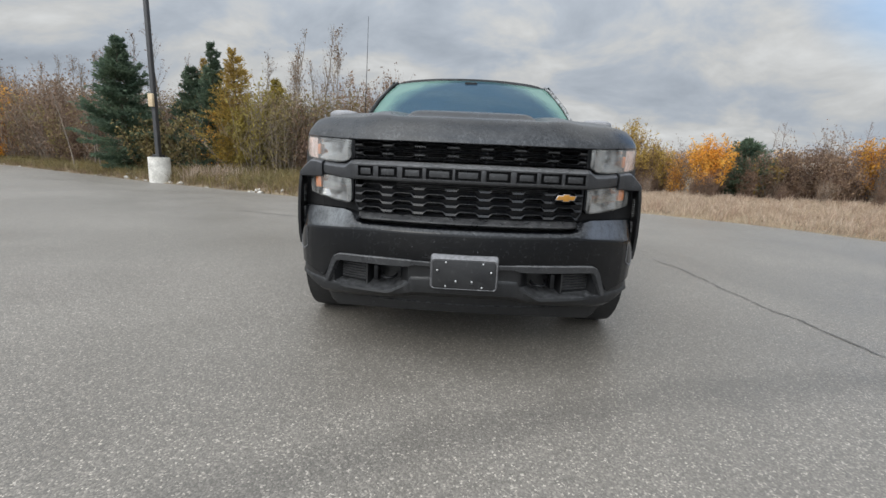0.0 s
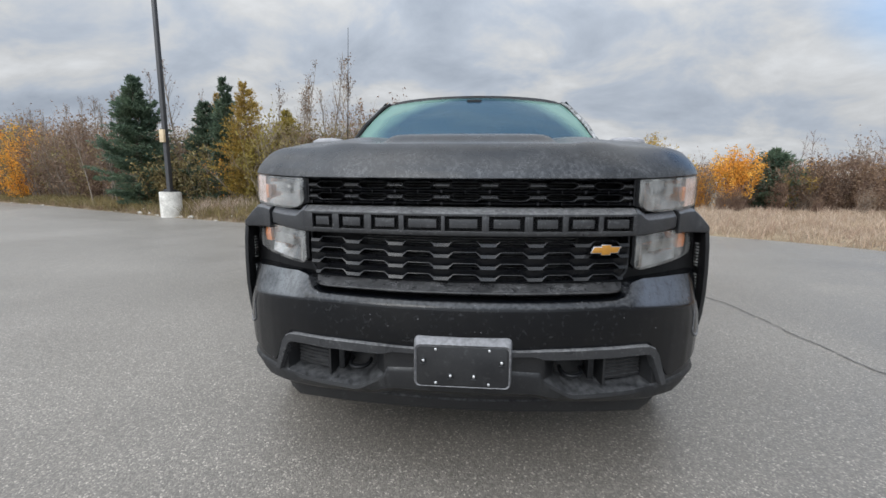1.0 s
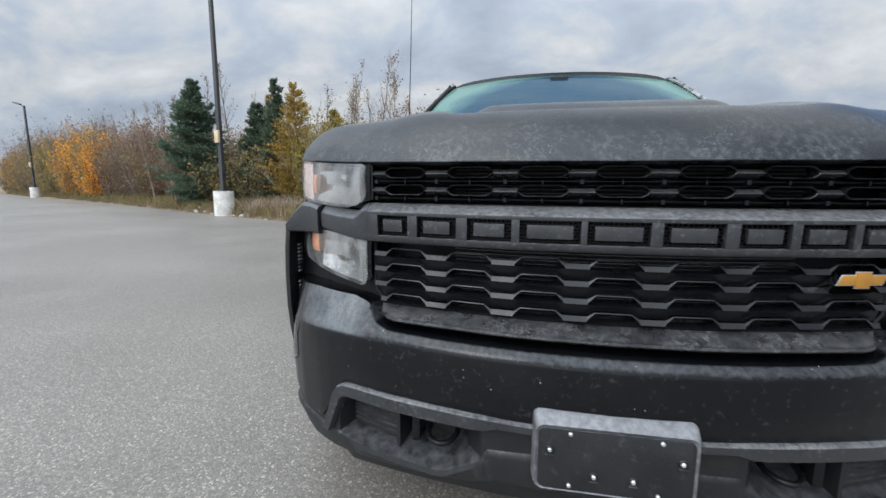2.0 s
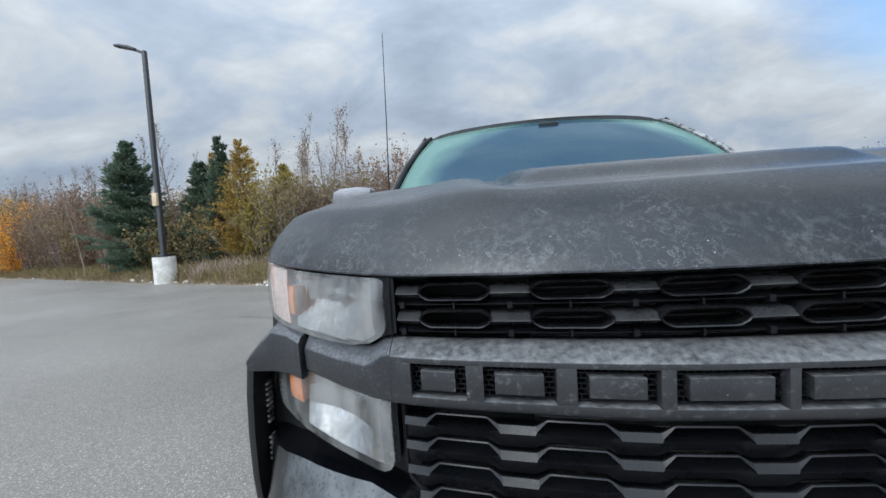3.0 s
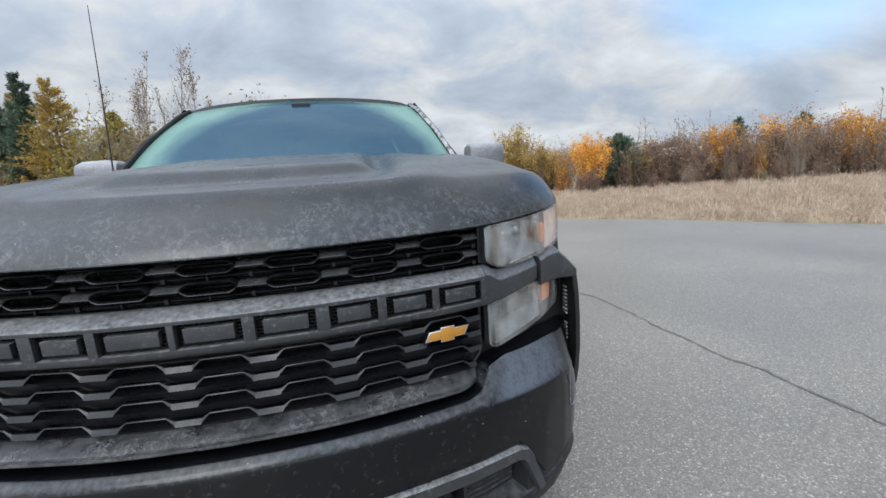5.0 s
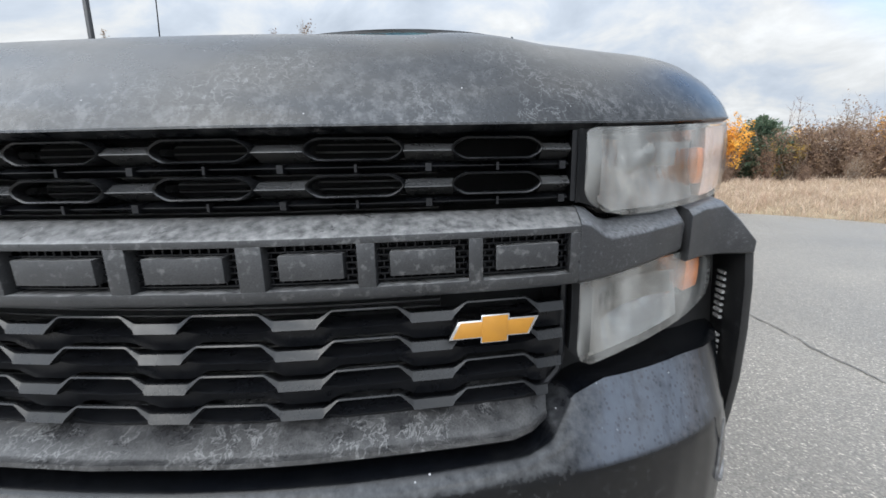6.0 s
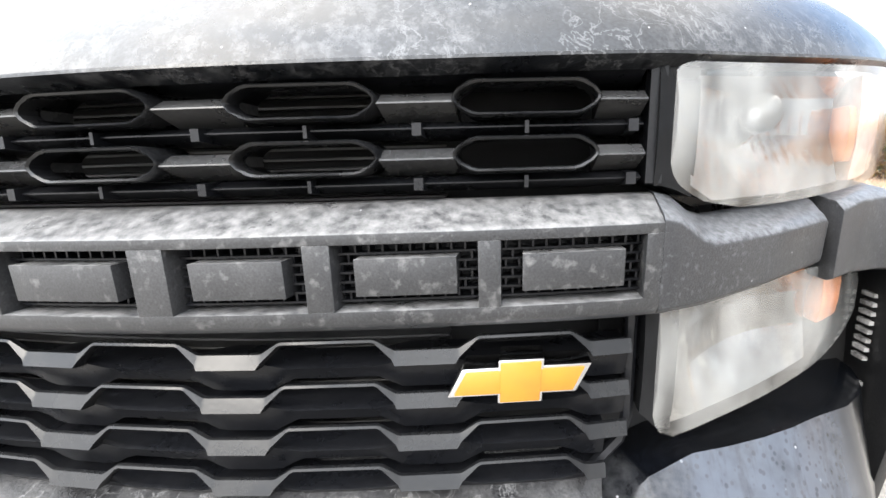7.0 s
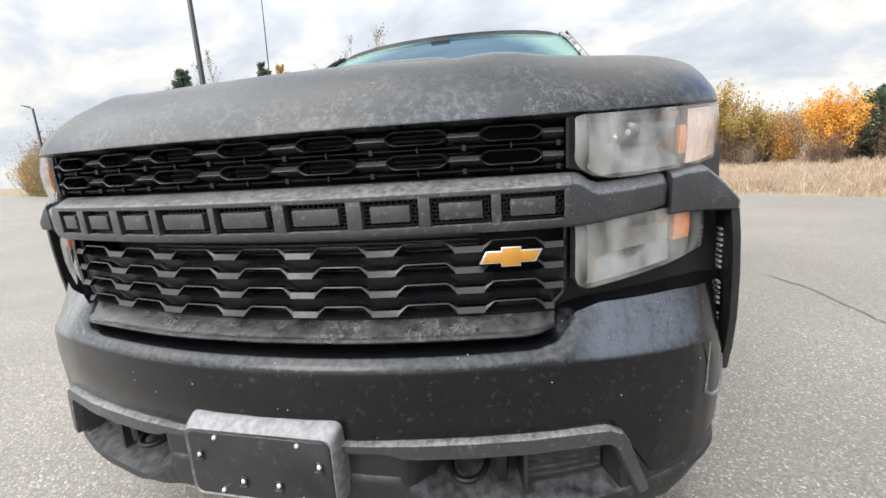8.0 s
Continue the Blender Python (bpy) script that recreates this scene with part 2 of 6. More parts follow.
    if chips:
        dots = t.nodes.new("ShaderNodeTexVoronoi")
        dots.inputs["Scale"].default_value = 48.0
        t.links.new(where.outputs["Object"], dots.inputs["Vector"])
        near = t.nodes.new("ShaderNodeMapRange")
        for key, value in (("From Min", chips), ("From Max", chips * 0.6), ("To Min", 0.0), ("To Max", 0.9)):
            near.inputs[key].default_value = value
        t.links.new(dots.outputs["Distance"], near.inputs["Value"])
        keep = t.nodes.new("ShaderNodeSeparateColor")
        t.links.new(dots.outputs["Color"], keep.inputs[0])
        few = t.nodes.new("ShaderNodeMath")
        few.operation, few.inputs[1].default_value = "GREATER_THAN", 0.72
        t.links.new(keep.outputs[0], few.inputs[0])
        both_on = t.nodes.new("ShaderNodeMath")
        both_on.operation = "MULTIPLY"
        t.links.new(few.outputs[0], both_on.inputs[0])
        t.links.new(near.outputs[0], both_on.inputs[1])
        spot = t.nodes.new("ShaderNodeMix")
        spot.data_type = "RGBA"
        spot.inputs[7].default_value = (0.32, 0.32, 0.33, 1)
        t.links.new(both_on.outputs[0], spot.inputs[0])
        t.links.new(out, spot.inputs[6])
        out = spot.outputs[2]
    t.links.new(out, p.inputs["Base Color"])
    r = t.nodes.new("ShaderNodeMapRange")
    for key, value in (("From Min", 0.3), ("From Max", 0.7), ("To Min", max(0.02, rough - spread)), ("To Max", min(1, rough + spread))):
        r.inputs[key].default_value = value
    t.links.new(stain.outputs["Fac"], r.inputs["Value"])
    t.links.new(r.outputs[0], p.inputs["Roughness"])
    if bump:
        b = t.nodes.new("ShaderNodeBump")
        b.inputs["Strength"].default_value, b.inputs["Distance"].default_value = bump, distance
        t.links.new(small.outputs["Fac"], b.inputs["Height"])
        t.links.new(b.outputs[0], p.inputs["Normal"])
    return m


def leaf_material(name, base, second, tint=0.35):
    m = material(name, base, 0.75, second=second, amount=1.0, scale=1.2, fine=9.0, bump=0, grain=0.3, random_tint=tint)
    t = m.node_tree
    p = t.nodes["Principled BSDF"]
    thin = t.nodes.new("ShaderNodeBsdfTranslucent")
    t.links.new(p.inputs["Base Color"].links[0].from_socket, thin.inputs["Color"])
    mixed = t.nodes.new("ShaderNodeMixShader")
    mixed.inputs[0].default_value = 0.35
    t.links.new(p.outputs[0], mixed.inputs[1])
    t.links.new(thin.outputs[0], mixed.inputs[2])
    t.links.new(mixed.outputs[0], t.nodes["Material Output"].inputs[0])
    return m


def asphalt_material():
    m = material("worn_asphalt", (0.148, 0.133, 0.113), 0.50, second=(0.196, 0.178, 0.154), amount=1.0, scale=0.45, fine=55.0, bump=0.0, grain=0.12, lo=0.35, hi=0.7, spec=0.8)
    t = m.node_tree
    p = t.nodes["Principled BSDF"]
    where = t.nodes["Texture Coordinate"]
    stones = t.nodes.new("ShaderNodeTexVoronoi")
    stones.inputs["Scale"].default_value = 160.0
    t.links.new(where.outputs["Object"], stones.inputs["Vector"])
    grey = t.nodes.new("ShaderNodeSeparateColor")
    t.links.new(stones.outputs["Color"], grey.inputs[0])
    # each stone has its own grey, and a few are nearly white
    ramp = t.nodes.new("ShaderNodeValToRGB")
    for q in (0.6, 0.93):
        ramp.color_ramp.elements.new(q)
    for k, c in enumerate((0.62, 0.97, 1.40, 2.7)):
        ramp.color_ramp.elements[k].color = (c / 4, c / 4, c / 4, 1)
    t.links.new(grey.outputs[0], ramp.inputs[0])
    four = t.nodes.new("ShaderNodeVectorMath")
    four.operation = "SCALE"
    four.inputs["Scale"].default_value = 4.0
    t.links.new(ramp.outputs[0], four.inputs[0])
    mul = t.nodes.new("ShaderNodeVectorMath")
    mul.operation = "MULTIPLY"
    t.links.new(p.inputs["Base Color"].links[0].from_socket, mul.inputs[0])
    t.links.new(four.outputs[0], mul.inputs[1])
    t.links.new(mul.outputs[0], p.inputs["Base Color"])
    # a broad, wavering darker band curving across the asphalt
    spot = t.nodes.new("ShaderNodeSeparateXYZ")
    t.links.new(where.outputs["Object"], spot.inputs[0])

    def math_node(op, a, c):
        n = t.nodes.new("ShaderNodeMath")
        n.operation = op
        for k, v in enumerate((a, c)):
            if isinstance(v, (int, float)):
                n.inputs[k].default_value = v
            else:
                t.links.new(v, n.inputs[k])
        return n.outputs[0]

    x, y = spot.outputs["X"], spot.outputs["Y"]
    # brownish dirt, worn into patches a hand or two across
    dirt = t.nodes.new("ShaderNodeTexNoise")
    dirt.inputs["Scale"].default_value, dirt.inputs["Detail"].default_value, dirt.inputs["Roughness"].default_value = 3.2, 7.0, 0.66
    t.links.new(where.outputs["Object"], dirt.inputs["Vector"])
    patch = t.nodes.new("ShaderNodeMapRange")
    for key, value in (("From Min", 0.42), ("From Max", 0.66), ("To Min", 0.0), ("To Max", 0.55)):
        patch.inputs[key].default_value = value
    t.links.new(dirt.outputs["Fac"], patch.inputs["Value"])
    tinted = t.nodes.new("ShaderNodeMix")
    tinted.data_type, tinted.blend_type = "RGBA", "MULTIPLY"
    tinted.inputs[7].default_value = (0.84, 0.76, 0.62, 1)
    t.links.new(patch.outputs[0], tinted.inputs[0])
    t.links.new(p.inputs["Base Color"].links[0].from_socket, tinted.inputs[6])
    t.links.new(tinted.outputs[2], p.inputs["Base Color"])
    slope = math_node("ADD", math_node("MULTIPLY", x, -0.07), 0.47)
    curve = math_node("ADD", math_node("MULTIPLY", x, slope), -0.48)
    wob = t.nodes.new("ShaderNodeTexNoise")
    wob.inputs["Scale"].default_value = 2.2
    t.links.new(where.outputs["Object"], wob.inputs["Vector"])
    gap = math_node("ABSOLUTE", math_node("ADD", math_node("SUBTRACT", y, curve), math_node("MULTIPLY", math_node("SUBTRACT", wob.outputs["Fac"], 0.5), 0.25)), 0)
    dim = t.nodes.new("ShaderNodeMapRange")
    dim.interpolation_type = "SMOOTHSTEP"
    for key, value in (("From Min", 0.03), ("From Max", 0.2), ("To Min", 0.80), ("To Max", 1.0)):
        dim.inputs[key].default_value = value
    t.links.new(gap, dim.inputs["Value"])
    sweep = t.nodes.new("ShaderNodeVectorMath")
    sweep.operation = "SCALE"
    t.links.new(mul.outputs[0], sweep.inputs[0])
    t.links.new(dim.outputs[0], sweep.inputs["Scale"])
    t.links.new(sweep.outputs[0], p.inputs["Base Color"])
    b = t.nodes.new("ShaderNodeBump")
    b.invert = True
    b.inputs["Strength"].default_value, b.inputs["Distance"].default_value = 0.38, 0.003
    t.links.new(stones.outputs["Distance"], b.inputs["Height"])
    t.links.new(b.outputs[0], p.inputs["Normal"])
    return m


def fogged_glass_material():
    """Tinted windscreen: a pale green film, with blue sky reflection painted into the clearer middle."""
    m = bpy.data.materials.new("fogged_windscreen")
    m.use_nodes = True
    t = m.node_tree
    t.nodes.remove(t.nodes["Principled BSDF"])
    where = t.nodes.new("ShaderNodeTexCoord")
    ball = t.nodes.new("ShaderNodeMapping")
    ball.inputs["Location"].default_value, ball.inputs["Scale"].default_value = (-0.03 * 1.52, 0, -1.36 * 2.5), (1.52, 0.0, 2.5)
    t.links.new(where.outputs["Object"], ball.inputs[0])
    dist = t.nodes.new("ShaderNodeVectorMath")
    dist.operation = "LENGTH"
    t.links.new(ball.outputs[0], dist.inputs[0])
    wob = t.nodes.new("ShaderNodeTexNoise")
    wob.inputs["Scale"].default_value, wob.inputs["Detail"].default_value = 3.0, 4.0
    t.links.new(where.outputs["Object"], wob.inputs["Vector"])
    add = t.nodes.new("ShaderNodeMath")
    add.operation = "MULTIPLY_ADD"
    add.inputs[1].default_value = 0.24
    t.links.new(wob.outputs["Fac"], add.inputs[0])
    t.links.new(dist.outputs["Value"], add.inputs[2])
    film = t.nodes.new("ShaderNodeMapRange")
    for key, value in (("From Min", 1.02), ("From Max", 1.22), ("To Min", 0.0), ("To Max", 1.0)):
        film.inputs[key].default_value = value
    t.links.new(add.outputs[0], film.inputs["Value"])
    clear = t.nodes.new("ShaderNodeBsdfTransparent")
    clear.inputs[0].default_value = (0.45, 0.62, 0.6, 1)
    pale = t.nodes.new("ShaderNodeBsdfDiffuse")
    tone = t.nodes.new("ShaderNodeMix")
    tone.data_type = "RGBA"
    # first tone: the reflected sky as blue colour; second: the green film
    tone.inputs[6].default_value, tone.inputs[7].default_value = (0.045, 0.095, 0.155, 1), (0.17, 0.275, 0.235, 1)
    t.links.new(film.outputs[0], tone.inputs[0])
    t.links.new(tone.outputs[2], pale.inputs[0])
    thick = t.nodes.new("ShaderNodeMapRange")
    for key, value in (("To Min", 0.36), ("To Max", 0.70)):
        thick.inputs[key].default_value = value
    t.links.new(film.outputs[0], thick.inputs["Value"])
    one = t.nodes.new("ShaderNodeMixShader")
    t.links.new(thick.outputs[0], one.inputs[0])
    t.links.new(clear.outputs[0], one.inputs[1])
    t.links.new(pale.outputs[0], one.inputs[2])
    gloss = t.nodes.new("ShaderNodeBsdfGlossy")
    gloss.inputs["Color"].default_value, gloss.inputs["Roughness"].default_value = (0.75, 0.9, 1.0, 1), 0.06
    facing = t.nodes.new("ShaderNodeLayerWeight")
    facing.inputs[0].default_value = 0.5
    steep = t.nodes.new("ShaderNodeMath")
    steep.operation, steep.inputs[1].default_value = "POWER", 4.0
    t.links.new(facing.outputs["Facing"], steep.inputs[0])
    sheen = t.nodes.new("ShaderNodeMapRange")
    for key, value in (("To Min", 0.04), ("To Max", 0.40)):
        sheen.inputs[key].default_value = value
    t.links.new(steep.outputs[0], sheen.inputs["Value"])
    two = t.nodes.new("ShaderNodeMixShader")
    t.links.new(sheen.outputs[0], two.inputs[0])
    t.links.new(one.outputs[0], two.inputs[1])
    t.links.new(gloss.outputs[0], two.inputs[2])
    t.links.new(two.outputs[0], t.nodes["Material Output"].inputs[0])
    return m


def clear_lens_material(name, film, haze):
    m = bpy.data.materials.new(name)
    m.use_nodes = True
    t = m.node_tree
    t.nodes.remove(t.nodes["Principled BSDF"])
    where = t.nodes.new("ShaderNodeTexCoord")
    run = t.nodes.new("ShaderNodeMapping")
    run.inputs["Scale"].default_value = (24, 24, 10)
    t.links.new(where.outputs["Object"], run.inputs[0])
    drops = t.nodes.new("ShaderNodeTexNoise")
    drops.inputs["Scale"].default_value, drops.inputs["Detail"].default_value = 1.0, 5.0
    t.links.new(run.outputs[0], drops.inputs["Vector"])
    amount = t.nodes.new("ShaderNodeMapRange")
    for key, value in (("From Min", 0.36), ("From Max", 0.68), ("To Min", haze - 0.09), ("To Max", haze + 0.2)):
        amount.inputs[key].default_value = value
    t.links.new(drops.outputs["Fac"], amount.inputs["Value"])
    clear = t.nodes.new("ShaderNodeBsdfTransparent")
    pale = t.nodes.new("ShaderNodeBsdfDiffuse")
    pale.inputs[0].default_value = (*film, 1)
    one = t.nodes.new("ShaderNodeMixShader")
    t.links.new(amount.outputs[0], one.inputs[0])
    t.links.new(clear.outputs[0], one.inputs[1])
    t.links.new(pale.outputs[0], one.inputs[2])
    gloss = t.nodes.new("ShaderNodeBsdfGlossy")
    gloss.inputs["Roughness"].default_value = 0.12
    facing = t.nodes.new("ShaderNodeLayerWeight")
    facing.inputs[0].default_value = 0.5
    steep = t.nodes.new("ShaderNodeMath")
    steep.operation, steep.inputs[1].default_value = "POWER", 4.0
    t.links.new(facing.outputs["Facing"], steep.inputs[0])
    sheen = t.nodes.new("ShaderNodeMapRange")
    for key, value in (("To Min", 0.045), ("To Max", 0.7)):
        sheen.inputs[key].default_value = value
    t.links.new(steep.outputs[0], sheen.inputs["Value"])
    two = t.nodes.new("ShaderNodeMixShader")
    t.links.new(sheen.outputs[0], two.inputs[0])
    t.links.new(one.outputs[0], two.inputs[1])
    t.links.new(gloss.outputs[0], two.inputs[2])
    t.links.new(two.outputs[0], t.nodes["Material Output"].inputs[0])
    return m


def shoulder_dew_sheen(m):
    """Dew and painted sky sheen on the upward shoulders at both ends, broken by drops and runs; paler on one side."""
    t = m.node_tree
    p = t.nodes["Principled BSDF"]
    where = t.nodes["Texture Coordinate"]

    def ramp(socket, a, b, c=0.0, d=1.0):
        n = t.nodes.new("ShaderNodeMapRange")
        n.interpolation_type = "SMOOTHSTEP"
        for key, value in (("From Min", a), ("From Max", b), ("To Min", c), ("To Max", d)):
            n.inputs[key].default_value = value
        t.links.new(socket, n.inputs["Value"])
        return n.outputs[0]

    def times(a, b):
        n = t.nodes.new("ShaderNodeMath")
        n.operation = "MULTIPLY"
        t.links.new(a, n.inputs[0])
        t.links.new(b, n.inputs[1])
        return n.outputs[0]

    def blotch(scale, stretch, detail):
        run = t.nodes.new("ShaderNodeMapping")
        run.inputs["Scale"].default_value = stretch
        t.links.new(where.outputs["Object"], run.inputs[0])
        n = t.nodes.new("ShaderNodeTexNoise")
        n.inputs["Scale"].default_value, n.inputs["Detail"].default_value, n.inputs["Roughness"].default_value = scale, detail, 0.6
        t.links.new(run.outputs[0], n.inputs["Vector"])
        return n.outputs["Fac"]

    spot = t.nodes.new("ShaderNodeSeparateXYZ")
    t.links.new(where.outputs["Object"], spot.inputs[0])
    facing = t.nodes.new("ShaderNodeNewGeometry")
    lean = t.nodes.new("ShaderNodeSeparateXYZ")
    t.links.new(facing.outputs["Normal"], lean.inputs[0])
    out = t.nodes.new("ShaderNodeMath")
    out.operation = "ABSOLUTE"
    t.links.new(spot.outputs["X"], out.inputs[0])
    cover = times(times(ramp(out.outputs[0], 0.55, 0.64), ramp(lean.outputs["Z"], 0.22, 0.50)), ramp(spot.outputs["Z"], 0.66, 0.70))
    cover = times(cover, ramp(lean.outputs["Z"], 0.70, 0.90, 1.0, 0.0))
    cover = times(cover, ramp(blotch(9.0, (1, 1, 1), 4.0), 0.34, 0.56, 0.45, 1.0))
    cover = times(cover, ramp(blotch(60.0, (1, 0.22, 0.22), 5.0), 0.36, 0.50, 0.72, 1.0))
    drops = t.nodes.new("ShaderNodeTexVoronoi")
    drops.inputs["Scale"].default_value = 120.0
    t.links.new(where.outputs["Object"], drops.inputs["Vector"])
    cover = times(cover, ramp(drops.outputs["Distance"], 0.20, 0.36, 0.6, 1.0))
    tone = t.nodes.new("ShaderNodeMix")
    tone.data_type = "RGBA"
    # the bluer side holds the sky's reflection as colour
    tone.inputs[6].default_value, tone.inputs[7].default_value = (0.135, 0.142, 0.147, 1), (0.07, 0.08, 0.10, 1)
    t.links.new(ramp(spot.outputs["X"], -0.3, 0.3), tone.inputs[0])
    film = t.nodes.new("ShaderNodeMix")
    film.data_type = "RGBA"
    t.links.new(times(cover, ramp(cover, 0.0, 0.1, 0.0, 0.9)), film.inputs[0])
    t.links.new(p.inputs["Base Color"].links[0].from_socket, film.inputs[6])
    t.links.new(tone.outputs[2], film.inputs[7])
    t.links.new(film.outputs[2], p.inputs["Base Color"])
    return m


ASPHALT = asphalt_material()
SOIL = material("dry_soil", (0.17, 0.13, 0.085), 0.95, second=(0.27, 0.21, 0.13), amount=1.0, scale=0.5, fine=14, bump=0.6, distance=0.03)
SEAM = material("crack_filler", (0.095, 0.09, 0.084), 0.75, second=(0.17, 0.16, 0.145), amount=0.9, scale=5, fine=120, bump=0.4)
PAINT = material("dusty_black_paint", (0.008, 0.0085, 0.010), 0.25, second=(0.035, 0.035, 0.037), amount=0.35, scale=7.0, fine=190, bump=0.05, spread=0.10, lo=0.46, hi=0.7, grain=0.4, coat=0.3)
# hood: besides real frost, the pale tops carry sky reflection in their colour
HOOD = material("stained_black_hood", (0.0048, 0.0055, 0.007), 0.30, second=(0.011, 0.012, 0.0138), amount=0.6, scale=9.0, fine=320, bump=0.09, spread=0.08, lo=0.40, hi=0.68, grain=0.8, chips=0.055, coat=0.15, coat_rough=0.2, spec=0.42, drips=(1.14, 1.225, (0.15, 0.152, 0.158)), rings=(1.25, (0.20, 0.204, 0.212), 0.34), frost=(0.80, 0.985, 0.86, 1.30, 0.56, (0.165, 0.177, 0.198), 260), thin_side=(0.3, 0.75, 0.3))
# the frost term paints the sky highlight along the bumper's rolled edge
BUMPER = shoulder_dew_sheen(material("black_bumper_paint", (0.0022, 0.0026, 0.0036), 0.20, second=(0.008, 0.0079, 0.0078), amount=0.5, scale=5.0, fine=140, bump=0.02, spread=0.07, lo=0.46, hi=0.72, grain=0.4, chips=0.085, spec=0.22, coat=0.2, coat_rough=0.12, frost=(0.25, 0.6, 0.86, 1.62, 0.55, (0.17, 0.174, 0.182), 75, (0.80, 0.92))))
BRACKET = material("pale_dusted_plastic", (0.05, 0.05, 0.052), 0.5, second=(0.10, 0.10, 0.104), amount=0.7, scale=9.0, fine=300, bump=0.15, lo=0.35, hi=0.6, grain=0.2, distance=0.001, frost=(0.2, 0.8, 0.70, 1.45, 0.8, (0.34, 0.34, 0.35), 70))
PAD = material("wet_grey_pad", (0.021, 0.021, 0.022), 0.34, second=(0.052, 0.051, 0.051), amount=0.7, scale=28.0, fine=420, bump=0.3, lo=0.42, hi=0.66, grain=0.5, distance=0.001, spec=0.45, drips=(0.9, 1.0, (0.09, 0.089, 0.088)), rings=(0.9, (0.24, 0.24, 0.24), 0.5))
MIRROR_CAP = material("frosted_mirror_shell", (0.10, 0.10, 0.105), 0.45, second=(0.2, 0.2, 0.21), amount=0.8, scale=9.0, fine=300, bump=0.1, frost=(0.2, 0.9, 0.8, 1.1, 0.7, (0.36, 0.36, 0.375), 300))
TRIM = material("grey_black_plastic", (0.026, 0.0268, 0.0288), 0.36, second=(0.046, 0.0462, 0.048), amount=0.5, scale=12.0, fine=620, bump=0.22, lo=0.46, hi=0.7, grain=0.3, distance=0.001, chips=0.045, spec=0.42, frost=(0.3, 0.75, 0.84, 1.40, 0.75, (0.31, 0.308, 0.306), 100))
VALANCE = material("textured_black_plastic", (0.0105, 0.0108, 0.0118), 0.40, second=(0.022, 0.022, 0.022), amount=0.4, scale=9.0, fine=360, bump=0.25, grain=0.3, distance=0.001, spec=0.34, frost=(0.3, 0.75, 0.88, 1.55, 0.7, (0.16, 0.162, 0.166), 45))
# lighter copy of the grille plastic; the links' top light is in its colour
LIT_LINK = material("lit_grille_plastic", (0.036, 0.0365, 0.0375), 0.28, second=(0.062, 0.062, 0.062), amount=0.5, scale=20.0, fine=260, bump=0.05, grain=0.25, spec=0.45)
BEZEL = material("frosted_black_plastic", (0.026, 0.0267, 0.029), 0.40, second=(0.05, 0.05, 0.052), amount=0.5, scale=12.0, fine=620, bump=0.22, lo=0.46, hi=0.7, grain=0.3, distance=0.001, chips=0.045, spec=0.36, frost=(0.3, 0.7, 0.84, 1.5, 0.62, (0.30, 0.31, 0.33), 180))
GRILLE = material("grille_plastic", (0.0055, 0.0059, 0.0072), 0.32, second=(0.010, 0.010, 0.011), amount=0.4, scale=20.0, fine=260, bump=0.06, grain=0.3, spec=0.22)
SLAT = material("slot_and_slat_plastic", (0.0065, 0.0068, 0.0076), 0.26, second=(0.014, 0.014, 0.0142), amount=0.5, scale=20.0, fine=260, bump=0.05, grain=0.25, spec=0.34)
# plain near-black; on sheets behind openings it stands for the shade inside
DARK = material("near_black", (0.006, 0.006, 0.0065), 0.8, amount=0.4, bump=0)
FINS = material("radiator_fins", (0.075, 0.074, 0.073), 0.5, second=(0.11, 0.108, 0.105), scale=22, bump=0)
CHROME = material("bright_chrome", (0.58, 0.58, 0.59), 0.12, metal=1.0, amount=0.3, scale=25, bump=0, spread=0.06, grain=0.05)
GOLD = material("gold_enamel", (0.34, 0.155, 0.014), 0.42, second=(0.30, 0.135, 0.014), scale=40, bump=0, grain=0.05, coat=0.12)
ZINC = material("zinc_screw", (0.6, 0.6, 0.6), 0.35, metal=0.8, scale=60, bump=0, grain=0.1)
REFLECTOR = material("lamp_reflector", (0.40, 0.40, 0.39), 0.16, metal=0.95, second=(0.16, 0.165, 0.16), scale=15, fine=90, bump=0.1, grain=0.1, amount=0.8)
HOUSING = material("lamp_housing", (0.006, 0.0064, 0.0072), 0.3, scale=20, bump=0, spec=0.2)
AMBER = material("amber_reflector", (0.72, 0.21, 0.03), 0.35, second=(0.66, 0.30, 0.14), scale=30, bump=0.1, grain=0.1)
LENS = clear_lens_material("frosted_lamp_lens", (0.40, 0.402, 0.388), 0.10)
FROST = material("pinkish_frosted_lens", (0.76, 0.54, 0.45), 0.3, second=(0.78, 0.66, 0.61), scale=20, fine=160, bump=0.2, grain=0.1)
SCREEN = fogged_glass_material()
TINTED = material("tinted_side_glass", (0.02, 0.03, 0.03), 0.06, bump=0, scale=3)
CABIN = material("dark_cabin_fabric", (0.045, 0.06, 0.07), 0.8, scale=10, bump=0.1)
MOTTLED = material("white_mottled_rubber", (0.32, 0.32, 0.32), 0.8, second=(0.04, 0.04, 0.04), amount=1.0, scale=34, bump=0.3)
RUBBER = material("tyre_rubber", (0.011, 0.011, 0.011), 0.8, second=(0.024, 0.023, 0.021), scale=9, bump=0.3)
STEEL = material("painted_steel_wheel", (0.3, 0.3, 0.31), 0.4, metal=0.5, scale=12, bump=0.05)
CONCRETE = material("pale_concrete", (0.62, 0.6, 0.55), 0.9, second=(0.42, 0.4, 0.36), amount=0.8, scale=3.5, fine=45, bump=0.4, distance=0.004)
